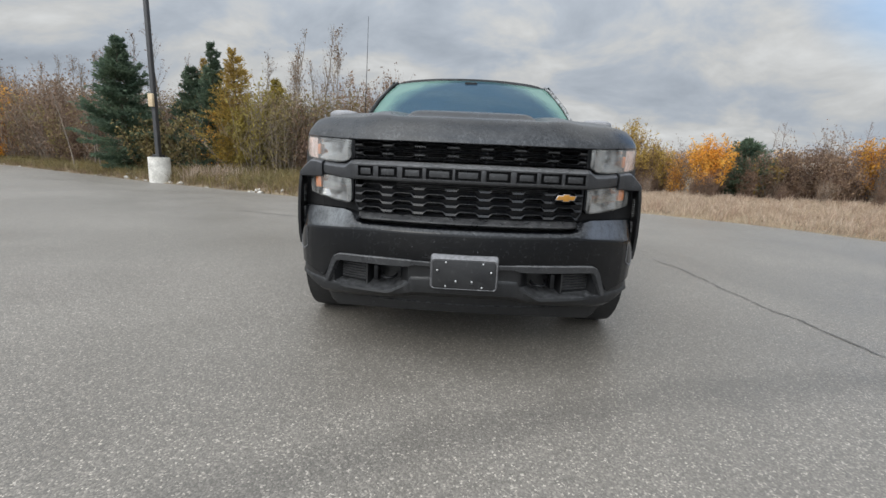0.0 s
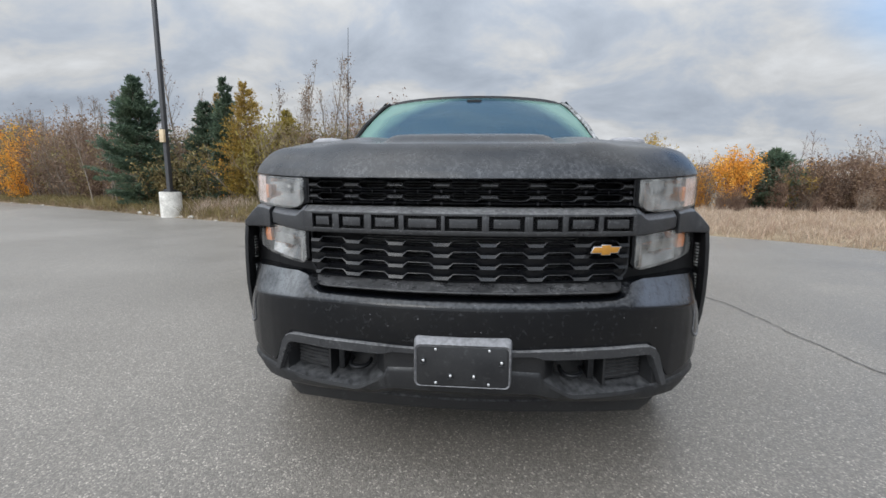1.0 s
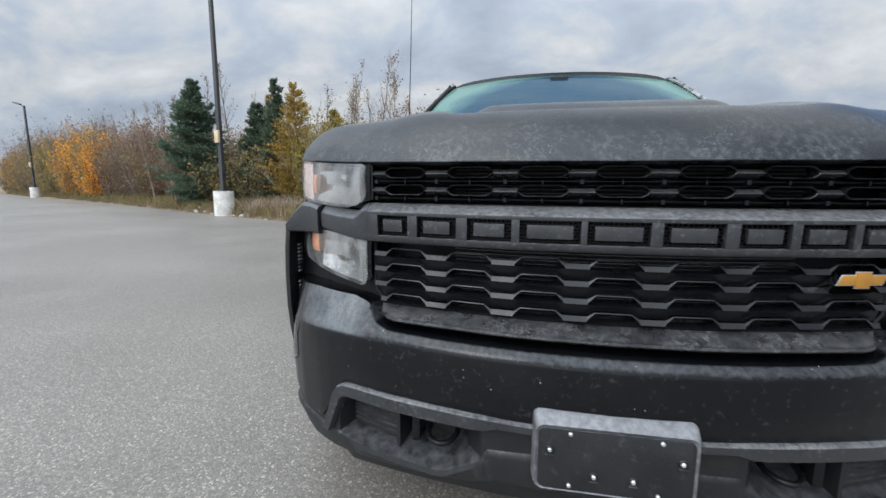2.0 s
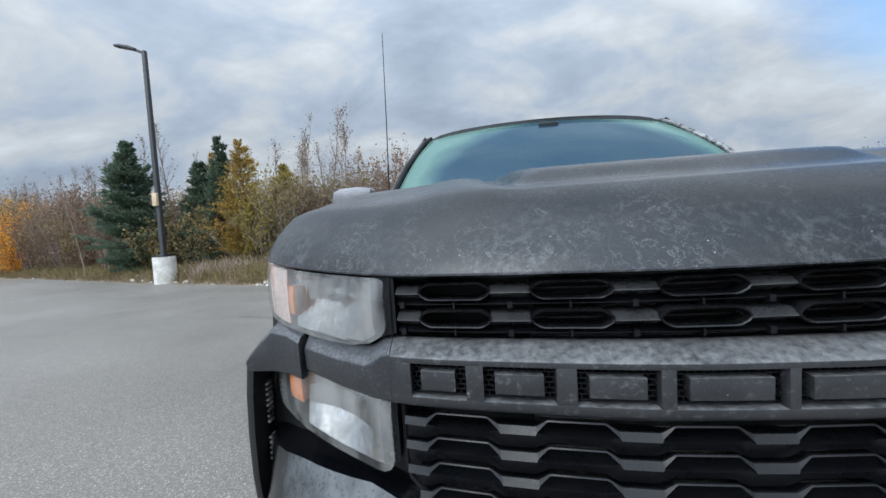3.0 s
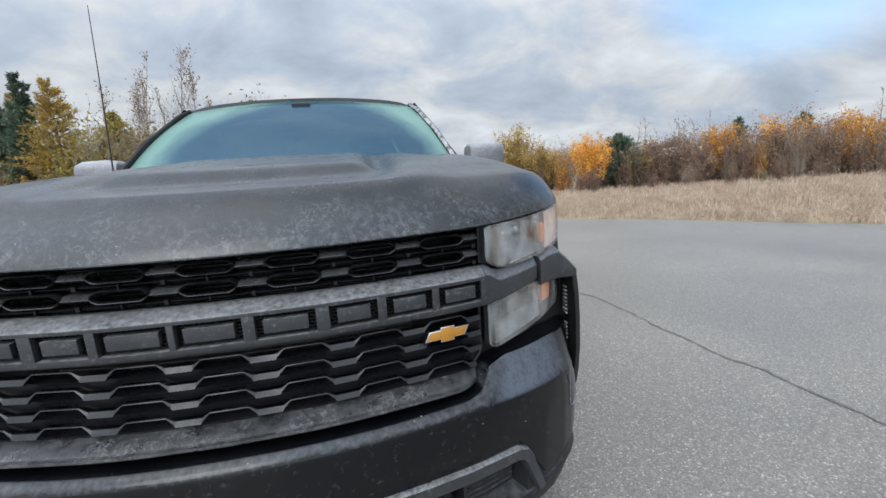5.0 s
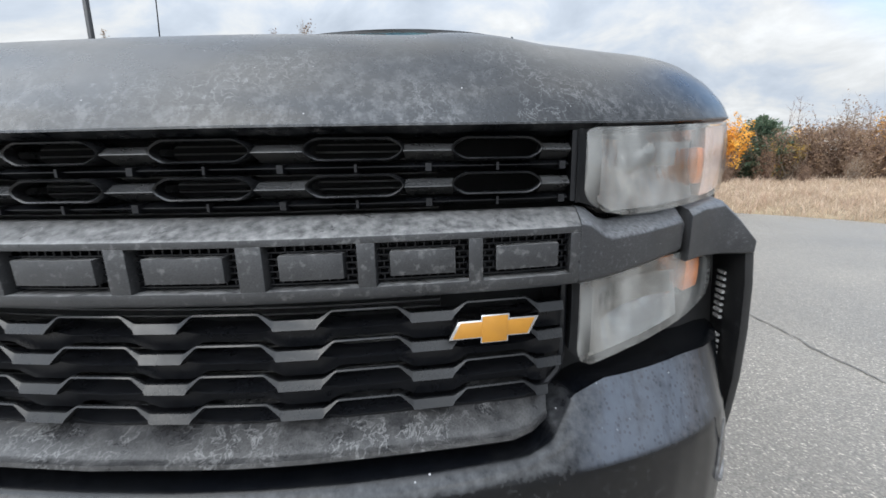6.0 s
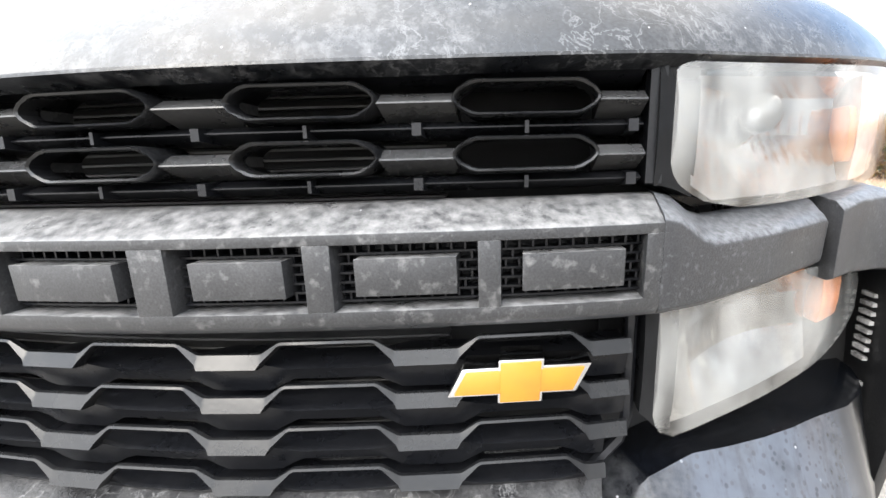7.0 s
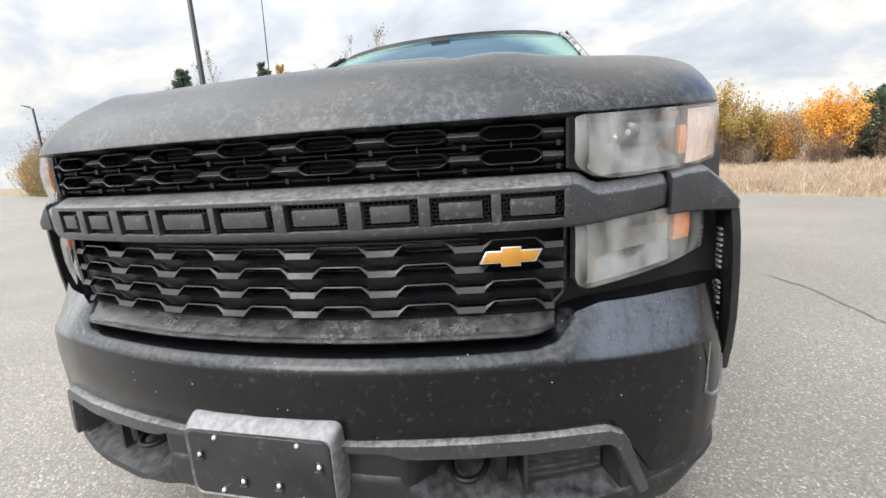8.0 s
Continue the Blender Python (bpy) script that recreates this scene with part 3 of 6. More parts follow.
POLE = material("dark_pole_paint", (0.028, 0.028, 0.03), 0.5, second=(0.05, 0.05, 0.05), scale=5, bump=0.05)
BOX = material("weathered_cream_box", (0.58, 0.46, 0.3), 0.7, second=(0.44, 0.33, 0.2), scale=8, bump=0.1)
ROCK = material("pale_stone", (0.5, 0.48, 0.44), 0.9, second=(0.34, 0.32, 0.29), scale=5, fine=30, bump=0.5, random_tint=0.25)
BARK = material("grey_brown_bark", (0.16, 0.13, 0.1), 0.9, second=(0.09, 0.07, 0.055), amount=1, scale=8, fine=40, bump=0.5, random_tint=0.3, stretch=(1, 1, 0.3))
BIRCH = material("pale_birch_bark", (0.5, 0.47, 0.42), 0.85, second=(0.22, 0.2, 0.17), amount=1, scale=6, fine=30, bump=0.3, random_tint=0.2)
TWIG = material("brown_twigs", (0.13, 0.085, 0.066), 0.9, second=(0.19, 0.125, 0.09), amount=1, scale=1.0, bump=0, random_tint=0.4)
PALETWIG = material("grey_twigs", (0.21, 0.175, 0.14), 0.9, second=(0.28, 0.23, 0.18), amount=1, scale=1.0, bump=0, random_tint=0.3)
NEEDLE = leaf_material("dark_green_needles", (0.068, 0.105, 0.070), (0.11, 0.15, 0.09))
LARCH = leaf_material("golden_needles", (0.44, 0.31, 0.07), (0.33, 0.22, 0.06))
YELLOW = leaf_material("yellow_green_leaves", (0.36, 0.28, 0.06), (0.26, 0.22, 0.065))
ORANGE = leaf_material("orange_leaves", (0.62, 0.28, 0.035), (0.66, 0.37, 0.06))
RUSSET = leaf_material("russet_dead_leaves", (0.18, 0.115, 0.08), (0.27, 0.18, 0.11))
BROWNED = leaf_material("brown_dead_grass", (0.27, 0.20, 0.125), (0.17, 0.12, 0.075), 0.35)
OLIVE = leaf_material("olive_weeds", (0.19, 0.16, 0.065), (0.30, 0.23, 0.10))
STRAW = leaf_material("dry_straw_grass", (0.52, 0.41, 0.30), (0.38, 0.28, 0.20), 0.35)
FLUFF = leaf_material("pale_seed_heads", (0.45, 0.36, 0.28), (0.32, 0.22, 0.16), 0.3)
SIDING = material("pale_house_wall", (0.6, 0.57, 0.52), 0.8, scale=2, bump=0)
ROOF = material("brown_shingle_roof", (0.26, 0.21, 0.18), 0.9, scale=3, fine=20, bump=0.3)


# ---- mesh helpers ----
def finish(bm, angle=32, bevel=0.0, segments=2):
    bmesh.ops.remove_doubles(bm, verts=bm.verts, dist=1e-5)
    bmesh.ops.recalc_face_normals(bm, faces=bm.faces)
    if bevel:
        sharp = [e for e in bm.edges if len(e.link_faces) == 2 and e.calc_face_angle(0) > radians(angle)]
        bmesh.ops.bevel(bm, geom=sharp, offset=bevel, segments=segments, affect="EDGES", profile=0.5, clamp_overlap=True)
    for e in bm.edges:
        e.smooth = len(e.link_faces) == 2 and e.calc_face_angle(0) < radians(angle)
    for f in bm.faces:
        f.smooth = True


def part(name, bm, mat, parent=None, label="", angle=32, bevel=0.0):
    finish(bm, angle, bevel)
    me = bpy.data.meshes.new(name)
    bm.to_mesh(me)
    bm.free()
    me.materials.append(mat)
    ob = new(name, me)
    ob.parent = parent
    return tagged(ob, label)


def raw(name, verts, faces, mat, parent=None, label="", smooth=False):
    me = bpy.data.meshes.new(name)
    me.from_pydata([tuple(v) for v in verts], [], faces)
    me.materials.append(mat)
    if smooth:
        me.polygons.foreach_set("use_smooth", [True] * len(me.polygons))
    ob = new(name, me)
    ob.parent = parent
    return tagged(ob, label)


def skin(bm, loops, closed=True, caps=True):
    """Joins a row of outlines, each with the same number of points."""
    rings = [[bm.verts.new(p) for p in loop] for loop in loops]
    n = len(rings[0])
    for a, b in zip(rings, rings[1:]):
        for i in range(n if closed else n - 1):
            j = (i + 1) % n
            bm.faces.new((a[i], a[j], b[j], b[i]))
    if caps and closed:
        bm.faces.new(rings[0][::-1])
        bm.faces.new(rings[-1])
    return bm


def box(bm, x0, x1, y0, y1, z0, z1):
    return skin(bm, [[(x, y0, z0), (x, y1, z0), (x, y1, z1), (x, y0, z1)] for x in (x0, x1)])


def tube(bm, points, radii, sides=8):
    loops = []
    pts = [Vector(p) for p in points]
    for i, p in enumerate(pts):
        d = (pts[min(i + 1, len(pts) - 1)] - pts[max(i - 1, 0)]).normalized()
        a = d.orthogonal().normalized() if i == 0 else (a - a.dot(d) * d).normalized()
        b = d.cross(a)
        r = radii[i] if isinstance(radii, (list, tuple)) else radii
        loops.append([p + r * (math.cos(2 * math.pi * k / sides) * a + math.sin(2 * math.pi * k / sides) * b) for k in range(sides)])
    return skin(bm, loops)


def spline(xs, ys):
    """A smooth curve through the given points."""
    xs, ys = list(xs), list(ys)
    n = len(xs)
    ms = [(ys[min(i + 1, n - 1)] - ys[max(i - 1, 0)]) / (xs[min(i + 1, n - 1)] - xs[max(i - 1, 0)]) for i in range(n)]

    def at(x):
        if x <= xs[0]:
            return ys[0]
        if x >= xs[-1]:
            return ys[-1]
        i = max(k for k in range(n - 1) if xs[k] <= x)
        h = xs[i + 1] - xs[i]
        s = (x - xs[i]) / h
        return ((2 * s ** 3 - 3 * s ** 2 + 1) * ys[i] + (s ** 3 - 2 * s ** 2 + s) * h * ms[i]
                + (3 * s ** 2 - 2 * s ** 3) * ys[i + 1] + (s ** 3 - s ** 2) * h * ms[i + 1])
    return at


def lerp(xs, ys):
    return lambda x: float(np.interp(x, xs, ys))


def span(a, b, n):
    return [a + (b - a) * i / (n - 1) for i in range(n)]


# ---- ground ----
# edge of the paved lot, corner by corner
LOT = [(-95, 57), (-42, 29.5), (-24, 20.2), (-10.9, 12.75), (-4.75, 9.8), (0, 8.9), (3.2, 9.7), (5.1, 9.8), (6.9, 8.0), (7.8, 6.4), (8.7, 5.2), (11.5, 1.5), (20, -10), (38, -34), (30, -60), (-60, -60), (-110, -10)]


def inside_lot(x, y):
    hit = False
    for (x0, y0), (x1, y1) in zip(LOT, LOT[1:] + LOT[:1]):
        if (y0 > y) != (y1 > y) and x < x0 + (y - y0) * (x1 - x0) / (y1 - y0):
            hit = not hit
    return hit


def lot_distance(x, y):
    best = 1e9
    for (x0, y0), (x1, y1) in zip(LOT, LOT[1:] + LOT[:1]):
        dx, dy = x1 - x0, y1 - y0
        s = max(0, min(1, ((x - x0) * dx + (y - y0) * dy) / (dx * dx + dy * dy)))
        best = min(best, math.hypot(x - x0 - s * dx, y - y0 - s * dy))
    return best


def ground_z(x, y):
    if inside_lot(x, y):
        return -0.05
    d = lot_distance(x, y)
    bank = 0.55 if x < 0 else 0.12 + 0.16 * max(0, min(1, (x - 12) / 14))
    rise = 2.6 * max(0, min(1, (math.hypot(x, y) - 42) / 55)) * max(0, min(1, x / 25)) * max(0, min(1, (y + 5) / 20))
    return rise - 0.05 + 0.045 * min(1, d / 0.2) + bank * (1 - math.exp(-d / 3.0)) + 0.05 * noise.noise((x * 0.4, y * 0.4, 0)) * min(1, d)


rings = [0.0, 2, 4, 5, 6, 7, 7.7, 8.4, 9.1, 9.8, 10.5, 11.2, 12, 13, 14, 15, 16, 17, 18.5, 20, 22, 24, 27, 30, 35, 40, 50, 60, 72, 85, 100, 140, 260, 600, 1500, 3000]
verts, faces = [(0, 0, -0.05)], []
AROUND = 180
for r in rings[1:]:
    for k in range(AROUND):
        a = 2 * math.pi * k / AROUND
        x, y = r * math.cos(a), r * math.sin(a)
        verts.append((x, y, ground_z(x, y)))
for k in range(AROUND):
    faces.append((0, 1 + k, 1 + (k + 1) % AROUND))
for i in range(len(rings) - 2):
    for k in range(AROUND):
        a, b = 1 + i * AROUND + k, 1 + i * AROUND + (k + 1) % AROUND
        faces.append((a, a + AROUND, b + AROUND, b))
tagged(raw("ground", verts, faces, SOIL, smooth=True), "bare brown soil with dry leaf litter beyond the lot", "ground", kind="structure")

bm = bmesh.new()
rim = []
for (x0, y0), (x1, y1) in zip(LOT, LOT[1:] + LOT[:1]):
    n = max(1, int(min(40, math.hypot(x1 - x0, y1 - y0) / 0.5)))
    for k in range(n):
        s = k / n
        x, y = x0 + s * (x1 - x0), y0 + s * (y1 - y0)
        rim.append((x + 0.07 * noise.noise((x * 1.3, y * 1.3, 3)), y + 0.07 * noise.noise((x * 1.3, y * 1.3, 8))))
top = [bm.verts.new((x, y, 0)) for x, y in rim]
low = [bm.verts.new((x, y, -0.08)) for x, y in rim]
bm.faces.new(top)
for i in range(len(rim)):
    j = (i + 1) % len(rim)
    bm.faces.new((top[i], low[i], low[j], top[j]))
bmesh.ops.triangulate(bm, faces=[f for f in bm.faces if len(f.verts) > 4])
tagged(part("pavement", bm, ASPHALT), "weathered grey asphalt of an empty car park", "pavement", kind="structure")


def seam(points, width, seed):
    rnd = random.Random(seed)
    verts, faces = [], []
    pts = []
    for (x0, y0), (x1, y1) in zip(points, points[1:]):
        n = max(2, int(math.hypot(x1 - x0, y1 - y0) / 0.06))
        pts += [(x0 + (x1 - x0) * k / n, y0 + (y1 - y0) * k / n) for k in range(n)]
    for i, (x, y) in enumerate(pts):
        q = pts[min(i + 1, len(pts) - 1)]
        p = pts[max(i - 1, 0)]
        d = Vector((q[0] - p[0], q[1] - p[1])).normalized()
        off = 0.045 * noise.noise((x * 3, y * 3, seed)) + 0.028 * noise.noise((x * 11, y * 11, seed))
        w = width * (0.35 + 0.9 * rnd.random()) * min(1, (i + 1) / 4, (len(pts) - i) / 4)
        for s in (-1, 1):
            verts.append((x - d.y * (off + s * w), y + d.x * (off + s * w), 0.004))
        if i:
            faces.append((2 * i - 2, 2 * i - 1, 2 * i + 1, 2 * i))
    return verts, faces


v, f = seam([(2.36, 3.2), (2.47, 2.4), (2.45, 1.9), (2.50, 1.2), (2.56, 0.6), (2.6, 0.0), (2.66, -1.0), (2.62, -2.4)], 0.009, 5)
tagged(raw("pavement_crack", v, f, SEAM), "thin dark crack running across the asphalt", "crack", kind="structure")
v, f = seam([(-4.4, 6.0), (-3.2, 5.6), (-2.0, 5.3)], 0.02, 9)
tagged(raw("pavement_crack", v, f, SEAM), "faint hairline crack in the asphalt", "crack", kind="structure")
v, f = seam([(1.1, 7.2), (2.2, 3.6)], 0.006, 12)
tagged(raw("pavement_crack", v, f, SEAM), "faint hairline crack in the asphalt", "crack", kind="structure")


# ---- pickup truck: nose at y = 0, tail towards +y ----
truck = tagged(new("pickup_truck"), "dusty black pickup truck with a wide slotted grille, parked on asphalt", "pickup truck")
FACE = spline([0, 0.2, 0.4, 0.55, 0.62, 0.757, 0.84, 0.88, 0.925, 0.95], [0.045, 0.056, 0.092, 0.13, 0.165, 0.255, 0.33, 0.385, 0.50, 0.62])
EDGE_Z = spline([0, 0.3, 0.576, 0.75, 0.885], [1.117, 1.119, 1.123, 1.133, 1.147])
NOSE = spline([0, 0.008, 0.03, 0.07, 0.115, 0.135, 0.15, 0.165, 0.2, 0.243, 0.343, 0.443, 0.643, 0.943, 1.25], [0, 0.019, 0.048, 0.084, 0.1135, 0.1225, 0.1265, 0.1295, 0.136, 0.145, 0.166, 0.183, 0.208, 0.239, 0.258])
MID_NOSE = spline([0, 0.008, 0.03, 0.06, 0.09, 0.11, 0.14, 0.2, 2.0], [0, 0.018, 0.046, 0.0735, 0.0925, 0.1035, 0.1185, 0.145, 0.9])
FALL = spline([0, 0.4, 0.62, 0.76, 0.85, 0.885], [1.0, 0.96, 0.94, 0.90, 0.76, 0.62])


def face_y(x):
    return FACE(abs(x))


def hood_z(x, y):
    a, u = abs(x), max(0.0, y - face_y(x) - 0.012)
    # the middle breaks sharply into a shelf, out of which the dome rises
    shelf = min(MID_NOSE(u), 0.111 + 0.13 * (u - 0.125))
    rise = max(0.0, NOSE(u) + 0.009 + 0.011 * min(1, max(0, (u - 0.45) / 0.35)) - shelf)
    q = min(1.0, max(0.0, (u - 0.255) / 0.10))
    rise *= q * q * (3 - 2 * q)
    middle = shelf + rise / (1 + math.exp((a - 0.335) / 0.012))
    outer = NOSE(u) * FALL(a) + 0.010 * math.exp(-((a - 0.47) / 0.07) ** 2) * min(1, u / 0.25)
    w = 1 / (1 + math.exp((a - 0.39) / 0.014))
    w *= 1 - 0.5 * min(1, max(0, (u - 0.5) / 0.5))
    # the nose is fuller across the middle
    g = min(1.0, u / 0.11)
    full = 0.012 * g * g * (3 - 2 * g) * (1 - min(1, max(0, (u - 0.2) / 0.25))) * (1 - min(1, max(0, (a - 0.40) / 0.15)))
    return EDGE_Z(a) + w * middle + (1 - w) * outer + full


def mirrored(make, *args):
    """Builds one part for each side of the truck."""
    return [make(side, *args) for side in (-1, 1)]


# hood
bm = bmesh.new()
xs = sorted({round(s * x, 4) for s in (-1, 1) for x in span(0, 0.32, 14) + span(0.325, 0.49, 30) + span(0.50, 0.885, 24)})
us = [0, 0.004, 0.01, 0.02, 0.032, 0.05, 0.07, 0.09, 0.108, 0.118, 0.123, 0.127, 0.135, 0.155, 0.175, 0.183, 0.189, 0.2, 0.22, 0.243, 0.255, 0.267, 0.28, 0.292, 0.305, 0.318, 0.33, 0.343, 0.355, 0.375, 0.43, 0.52, 0.65, 0.8, 0.95, 1.1, 1.25]
loops = []
for x in xs:
    e, end = face_y(x) + 0.012, 1.27 + 0.16 * (x / 0.885) ** 2
    ys = [min(e + u, end) if u < 1.25 else end for u in us]
    upper = [(x, e - 0.0025, hood_z(x, e) - 0.0016), (x, e - 0.0022, hood_z(x, e) + 0.0008)] + [(x, y + 0.0001 * i, hood_z(x, y) + 0.0014 * (i == 0)) for i, y in enumerate(ys)]
    under = [(x, y + 0.018 * (i == 0), hood_z(x, y) - 0.02 + 0.012 * (i == 0)) for i, y in list(enumerate(ys))[::-2] if i != 1]
    loops.append(upper + under)
skin(bm, loops)
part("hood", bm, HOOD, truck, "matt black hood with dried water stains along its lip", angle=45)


def fender(side):
    outer = spline([0.42, 0.5, 0.65, 0.95, 1.4, 1.75], [0.895, 0.93, 0.975, 1.018, 1.005, 0.99])
    bm = bmesh.new()
    loops = []
    for y in span(0.50, 1.72, 40):
        xo, zt = outer(y), hood_z(0.885, min(y, 1.4)) - 0.004
        d = abs(y - 0.98)
        zb = 0.40 + math.sqrt(max(0, 0.47 ** 2 - d * d)) if d < 0.45 else 0.53
        ring = [(0.868, zt - 0.03), (0.872, zt), (0.89, zt - 0.003), (xo - 0.05, zt - 0.03), (xo - 0.015, zt - 0.075), (xo, zt - 0.16), (xo + 0.004, max(0.97, zb + 0.02)), (xo + 0.012, zb), (xo - 0.05, zb), (xo - 0.06, max(0.9, zb + 0.03))]
        loops.append([(side * x, y, z) for x, z in ring])
    skin(bm, loops)
    part("fender", bm, PAINT, truck, angle=50)


mirrored(fender)

# cab: floor pan, doors, pillars, roof
bm = bmesh.new()
loops = []
for y in span(1.74, 3.96, 12):
    ring = [(-0.995, 0.5), (-1.012, 0.9), (-0.985, 1.22), (-0.93, 1.27), (0.93, 1.27), (0.985, 1.22), (1.012, 0.9), (0.995, 0.5)]
    loops.append([(x, y, z) for x, z in ring])
skin(bm, loops)
part("cab_body", bm, PAINT, truck, angle=40, bevel=0.006)
SCREEN_BASE = lambda x: 1.30 + 0.16 * (x / 0.8) ** 2
HEADER_Y = lambda x: 1.95 + 0.10 * (x / 0.65) ** 2
HEADER_Z = lambda x: 1.753 - 0.028 * (abs(x) / 0.65) ** 2.4
bm = bmesh.new()
loops = []
for s in span(-1, 1, 25):
    x0, x1 = 0.80 * s, 0.655 * s
    a, b = Vector((x0, SCREEN_BASE(x0), 1.335)), Vector((x1, HEADER_Y(x1), HEADER_Z(x1)))
    line = [a.lerp(b, k / 10) + Vector((0, -0.03 * math.sin(math.pi * k / 10), 0.015 * math.sin(math.pi * k / 10))) for k in range(11)]
    loops.append(line + [p + Vector((0, 0.006, -0.004)) for p in line[::-1]])
skin(bm, loops)
windscreen = part("windshield", bm, SCREEN, truck, "windshield misted pale green at its margins", angle=50)
windscreen.visible_shadow = False
bm = bmesh.new()
loops = []
ROOF_H = spline([1.93, 2.05, 2.3, 2.7, 3.3, 3.7, 3.95], [0, 0.022, 0.062, 0.085, 0.08, 0.05, 0.01])
for y in span(1.935, 3.95, 26):
    h = ROOF_H(y)
    ring = []
    for s in span(-1, 1, 21):
        x = (0.665 + 0.02 * min(1, (y - 1.93) / 0.5)) * s
        ring.append((x, y + 0.10 * s * s * max(0, 1 - (y - 1.935) / 0.6), HEADER_Z(x * 0.97) + 0.012 + h * (1 - 0.35 * s * s) - 0.02 * abs(s) ** 12))
    loops.append(ring + [(x, y, z - 0.045) for x, y, z in ring[::-1]])
skin(bm, loops)
part("roof", bm, PAINT, truck, angle=40)


def pillars(side):
    bm = bmesh.new()
    # front pillar, then the rails down to the belt line
    tube_points = [(side * 0.825, 1.45, 1.30), (side * 0.765, 1.70, 1.51), (side * 0.70, 1.98, 1.682), (side * 0.672, 2.10, 1.730), (side * 0.672, 2.4, 1.76)]
    tube(bm, tube_points, [0.022, 0.020, 0.02, 0.02, 0.025], 8)
    part("pillar", bm, PAINT, truck, angle=50)
    for y in (2.72, 3.82):
        bm = bmesh.new()
        skin(bm, [[(side * (0.95 - 0.26 * k), y + dy - 0.05 * k, 1.26 + 0.495 * k) for dy in (0, 0.11)] + [(side * (0.90 - 0.26 * k), y + dy - 0.05 * k, 1.26 + 0.495 * k) for dy in (0.11, 0)] for k in (0, 1)])
        part("pillar", bm, PAINT, truck, angle=50)
    bm = bmesh.new()
    seal = [(side * 0.818, 1.405, 1.315), (side * 0.757, 1.665, 1.515), (side * 0.69, 1.94, 1.682), (side * 0.655, 2.03, 1.728)]
    tube(bm, seal, [0.011, 0.012, 0.011, 0.009], 6)
    part("windshield_seal", bm, MOTTLED if side > 0 else DARK, truck, "seal crusted with white frost" if side > 0 else "")
    bm = bmesh.new()
    for y0, y1 in ((1.62, 2.72), (2.84, 3.82)):
        skin(bm, [[(side * (0.945 - 0.25 * k - t), y, 1.265 + 0.475 * k) for y, t in ((y0 + (0.42 * k if y0 < 2 else -0.05 * k), 0), (y1 - 0.05 * k, 0), (y1 - 0.05 * k, 0.006), (y0 + (0.42 * k if y0 < 2 else -0.05 * k), 0.006))] for k in (0, 1)])
    part("side_window", bm, TINTED, truck, angle=40)
    for y0, y1 in ((1.76, 2.78), (2.80, 3.86)):
        bm = bmesh.new()
        skin(bm, [[(side * (1.006 + 0.008 * math.sin(k * 1.6)), y, z) for y in (y0, y1)] + [(side * 0.99, y, z) for y in (y1, y0)] for k, z in enumerate((0.55, 0.75, 0.95, 1.20))])
        door = part("door", bm, PAINT, truck, angle=40, bevel=0.004)
        bm = bmesh.new()
        box(bm, side * 1.012, side * 1.035, y1 - 0.24, y1 - 0.07, 1.08, 1.11)
        part("handle", bm, TRIM, door, bevel=0.006)


mirrored(pillars)

# rear window, cabin and bed
bm = bmesh.new()
skin(bm, [[(-w, y, z), (w, y, z), (w, y + 0.008, z), (-w, y + 0.008, z)] for w, y, z in ((0.84, 3.95, 1.27), (0.64, 3.87, 1.735))])
rear = part("rear_window", bm, SCREEN, truck)
rear.visible_shadow = False
bm = bmesh.new()
skin(bm, [[(x, y, z) for y, z in ((1.38, 1.24), (1.42, 1.325), (1.72, 1.345), (1.92, 1.30), (1.95, 1.1), (1.9, 1.0), (1.38, 1.0))] for x in (-0.8, -0.3, 0.3, 0.8)])
part("dashboard", bm, CABIN, truck, bevel=0.01)


def seat(x, y):
    bm = bmesh.new()
    loops = []
    for z, w, d in ((1.0, 0.25, 0.1), (1.2, 0.25, 0.1), (1.42, 0.22, 0.08), (1.47, 0.15, 0.06)):
        loops.append([(x + w * math.cos(a) * (1 - 0.15 * abs(math.sin(a))), y + 0.3 * (z - 1) + d * math.sin(a), z) for a in span(0, 2 * math.pi * 15 / 16, 16)])
    skin(bm, loops)
    rest = part("seat_back", bm, CABIN, truck, angle=60)
    bm = bmesh.new()
    skin(bm, [[(x + w * math.cos(a), y + 0.16 + d * math.sin(a), z) for a in span(0, 2 * math.pi * 15 / 16, 16)] for z, w, d in ((1.49, 0.11, 0.05), (1.54, 0.14, 0.06), (1.63, 0.13, 0.055), (1.66, 0.08, 0.04))])
    part("headrest", bm, CABIN, rest, angle=60)


seat(-0.38, 2.5)
seat(0.38, 2.5)
bm = bmesh.new()
tube(bm, [(0.38 + 0.185 * math.cos(a), 2.02 - 0.07 * math.sin(a), 1.29 + 0.17 * math.sin(a)) for a in span(0, 2 * math.pi, 33)], 0.016, 8)
part("steering_wheel", bm, CABIN, truck)
bm = bmesh.new()
skin(bm, [[(x, y, z) for x, z in ((-0.055, 1.725), (0.055, 1.725), (0.042, 1.678), (-0.042, 1.678))] for y in (1.86, 1.95)])
part("windshield_sensor", bm, DARK, truck, "dark sensor pod behind the top of the glass", bevel=0.008)
bm = bmesh.new()
skin(bm, [[(x, 1.99, z) for x, z in ((-0.12, 1.66), (0.12, 1.66), (0.11, 1.60), (-0.11, 1.60))], [(x * 0.8, 2.02, z) for x, z in ((-0.12, 1.655), (0.12, 1.655), (0.11, 1.605), (-0.11, 1.605))]])
part("inside_mirror", bm, DARK, truck, bevel=0.006)
bm = bmesh.new()
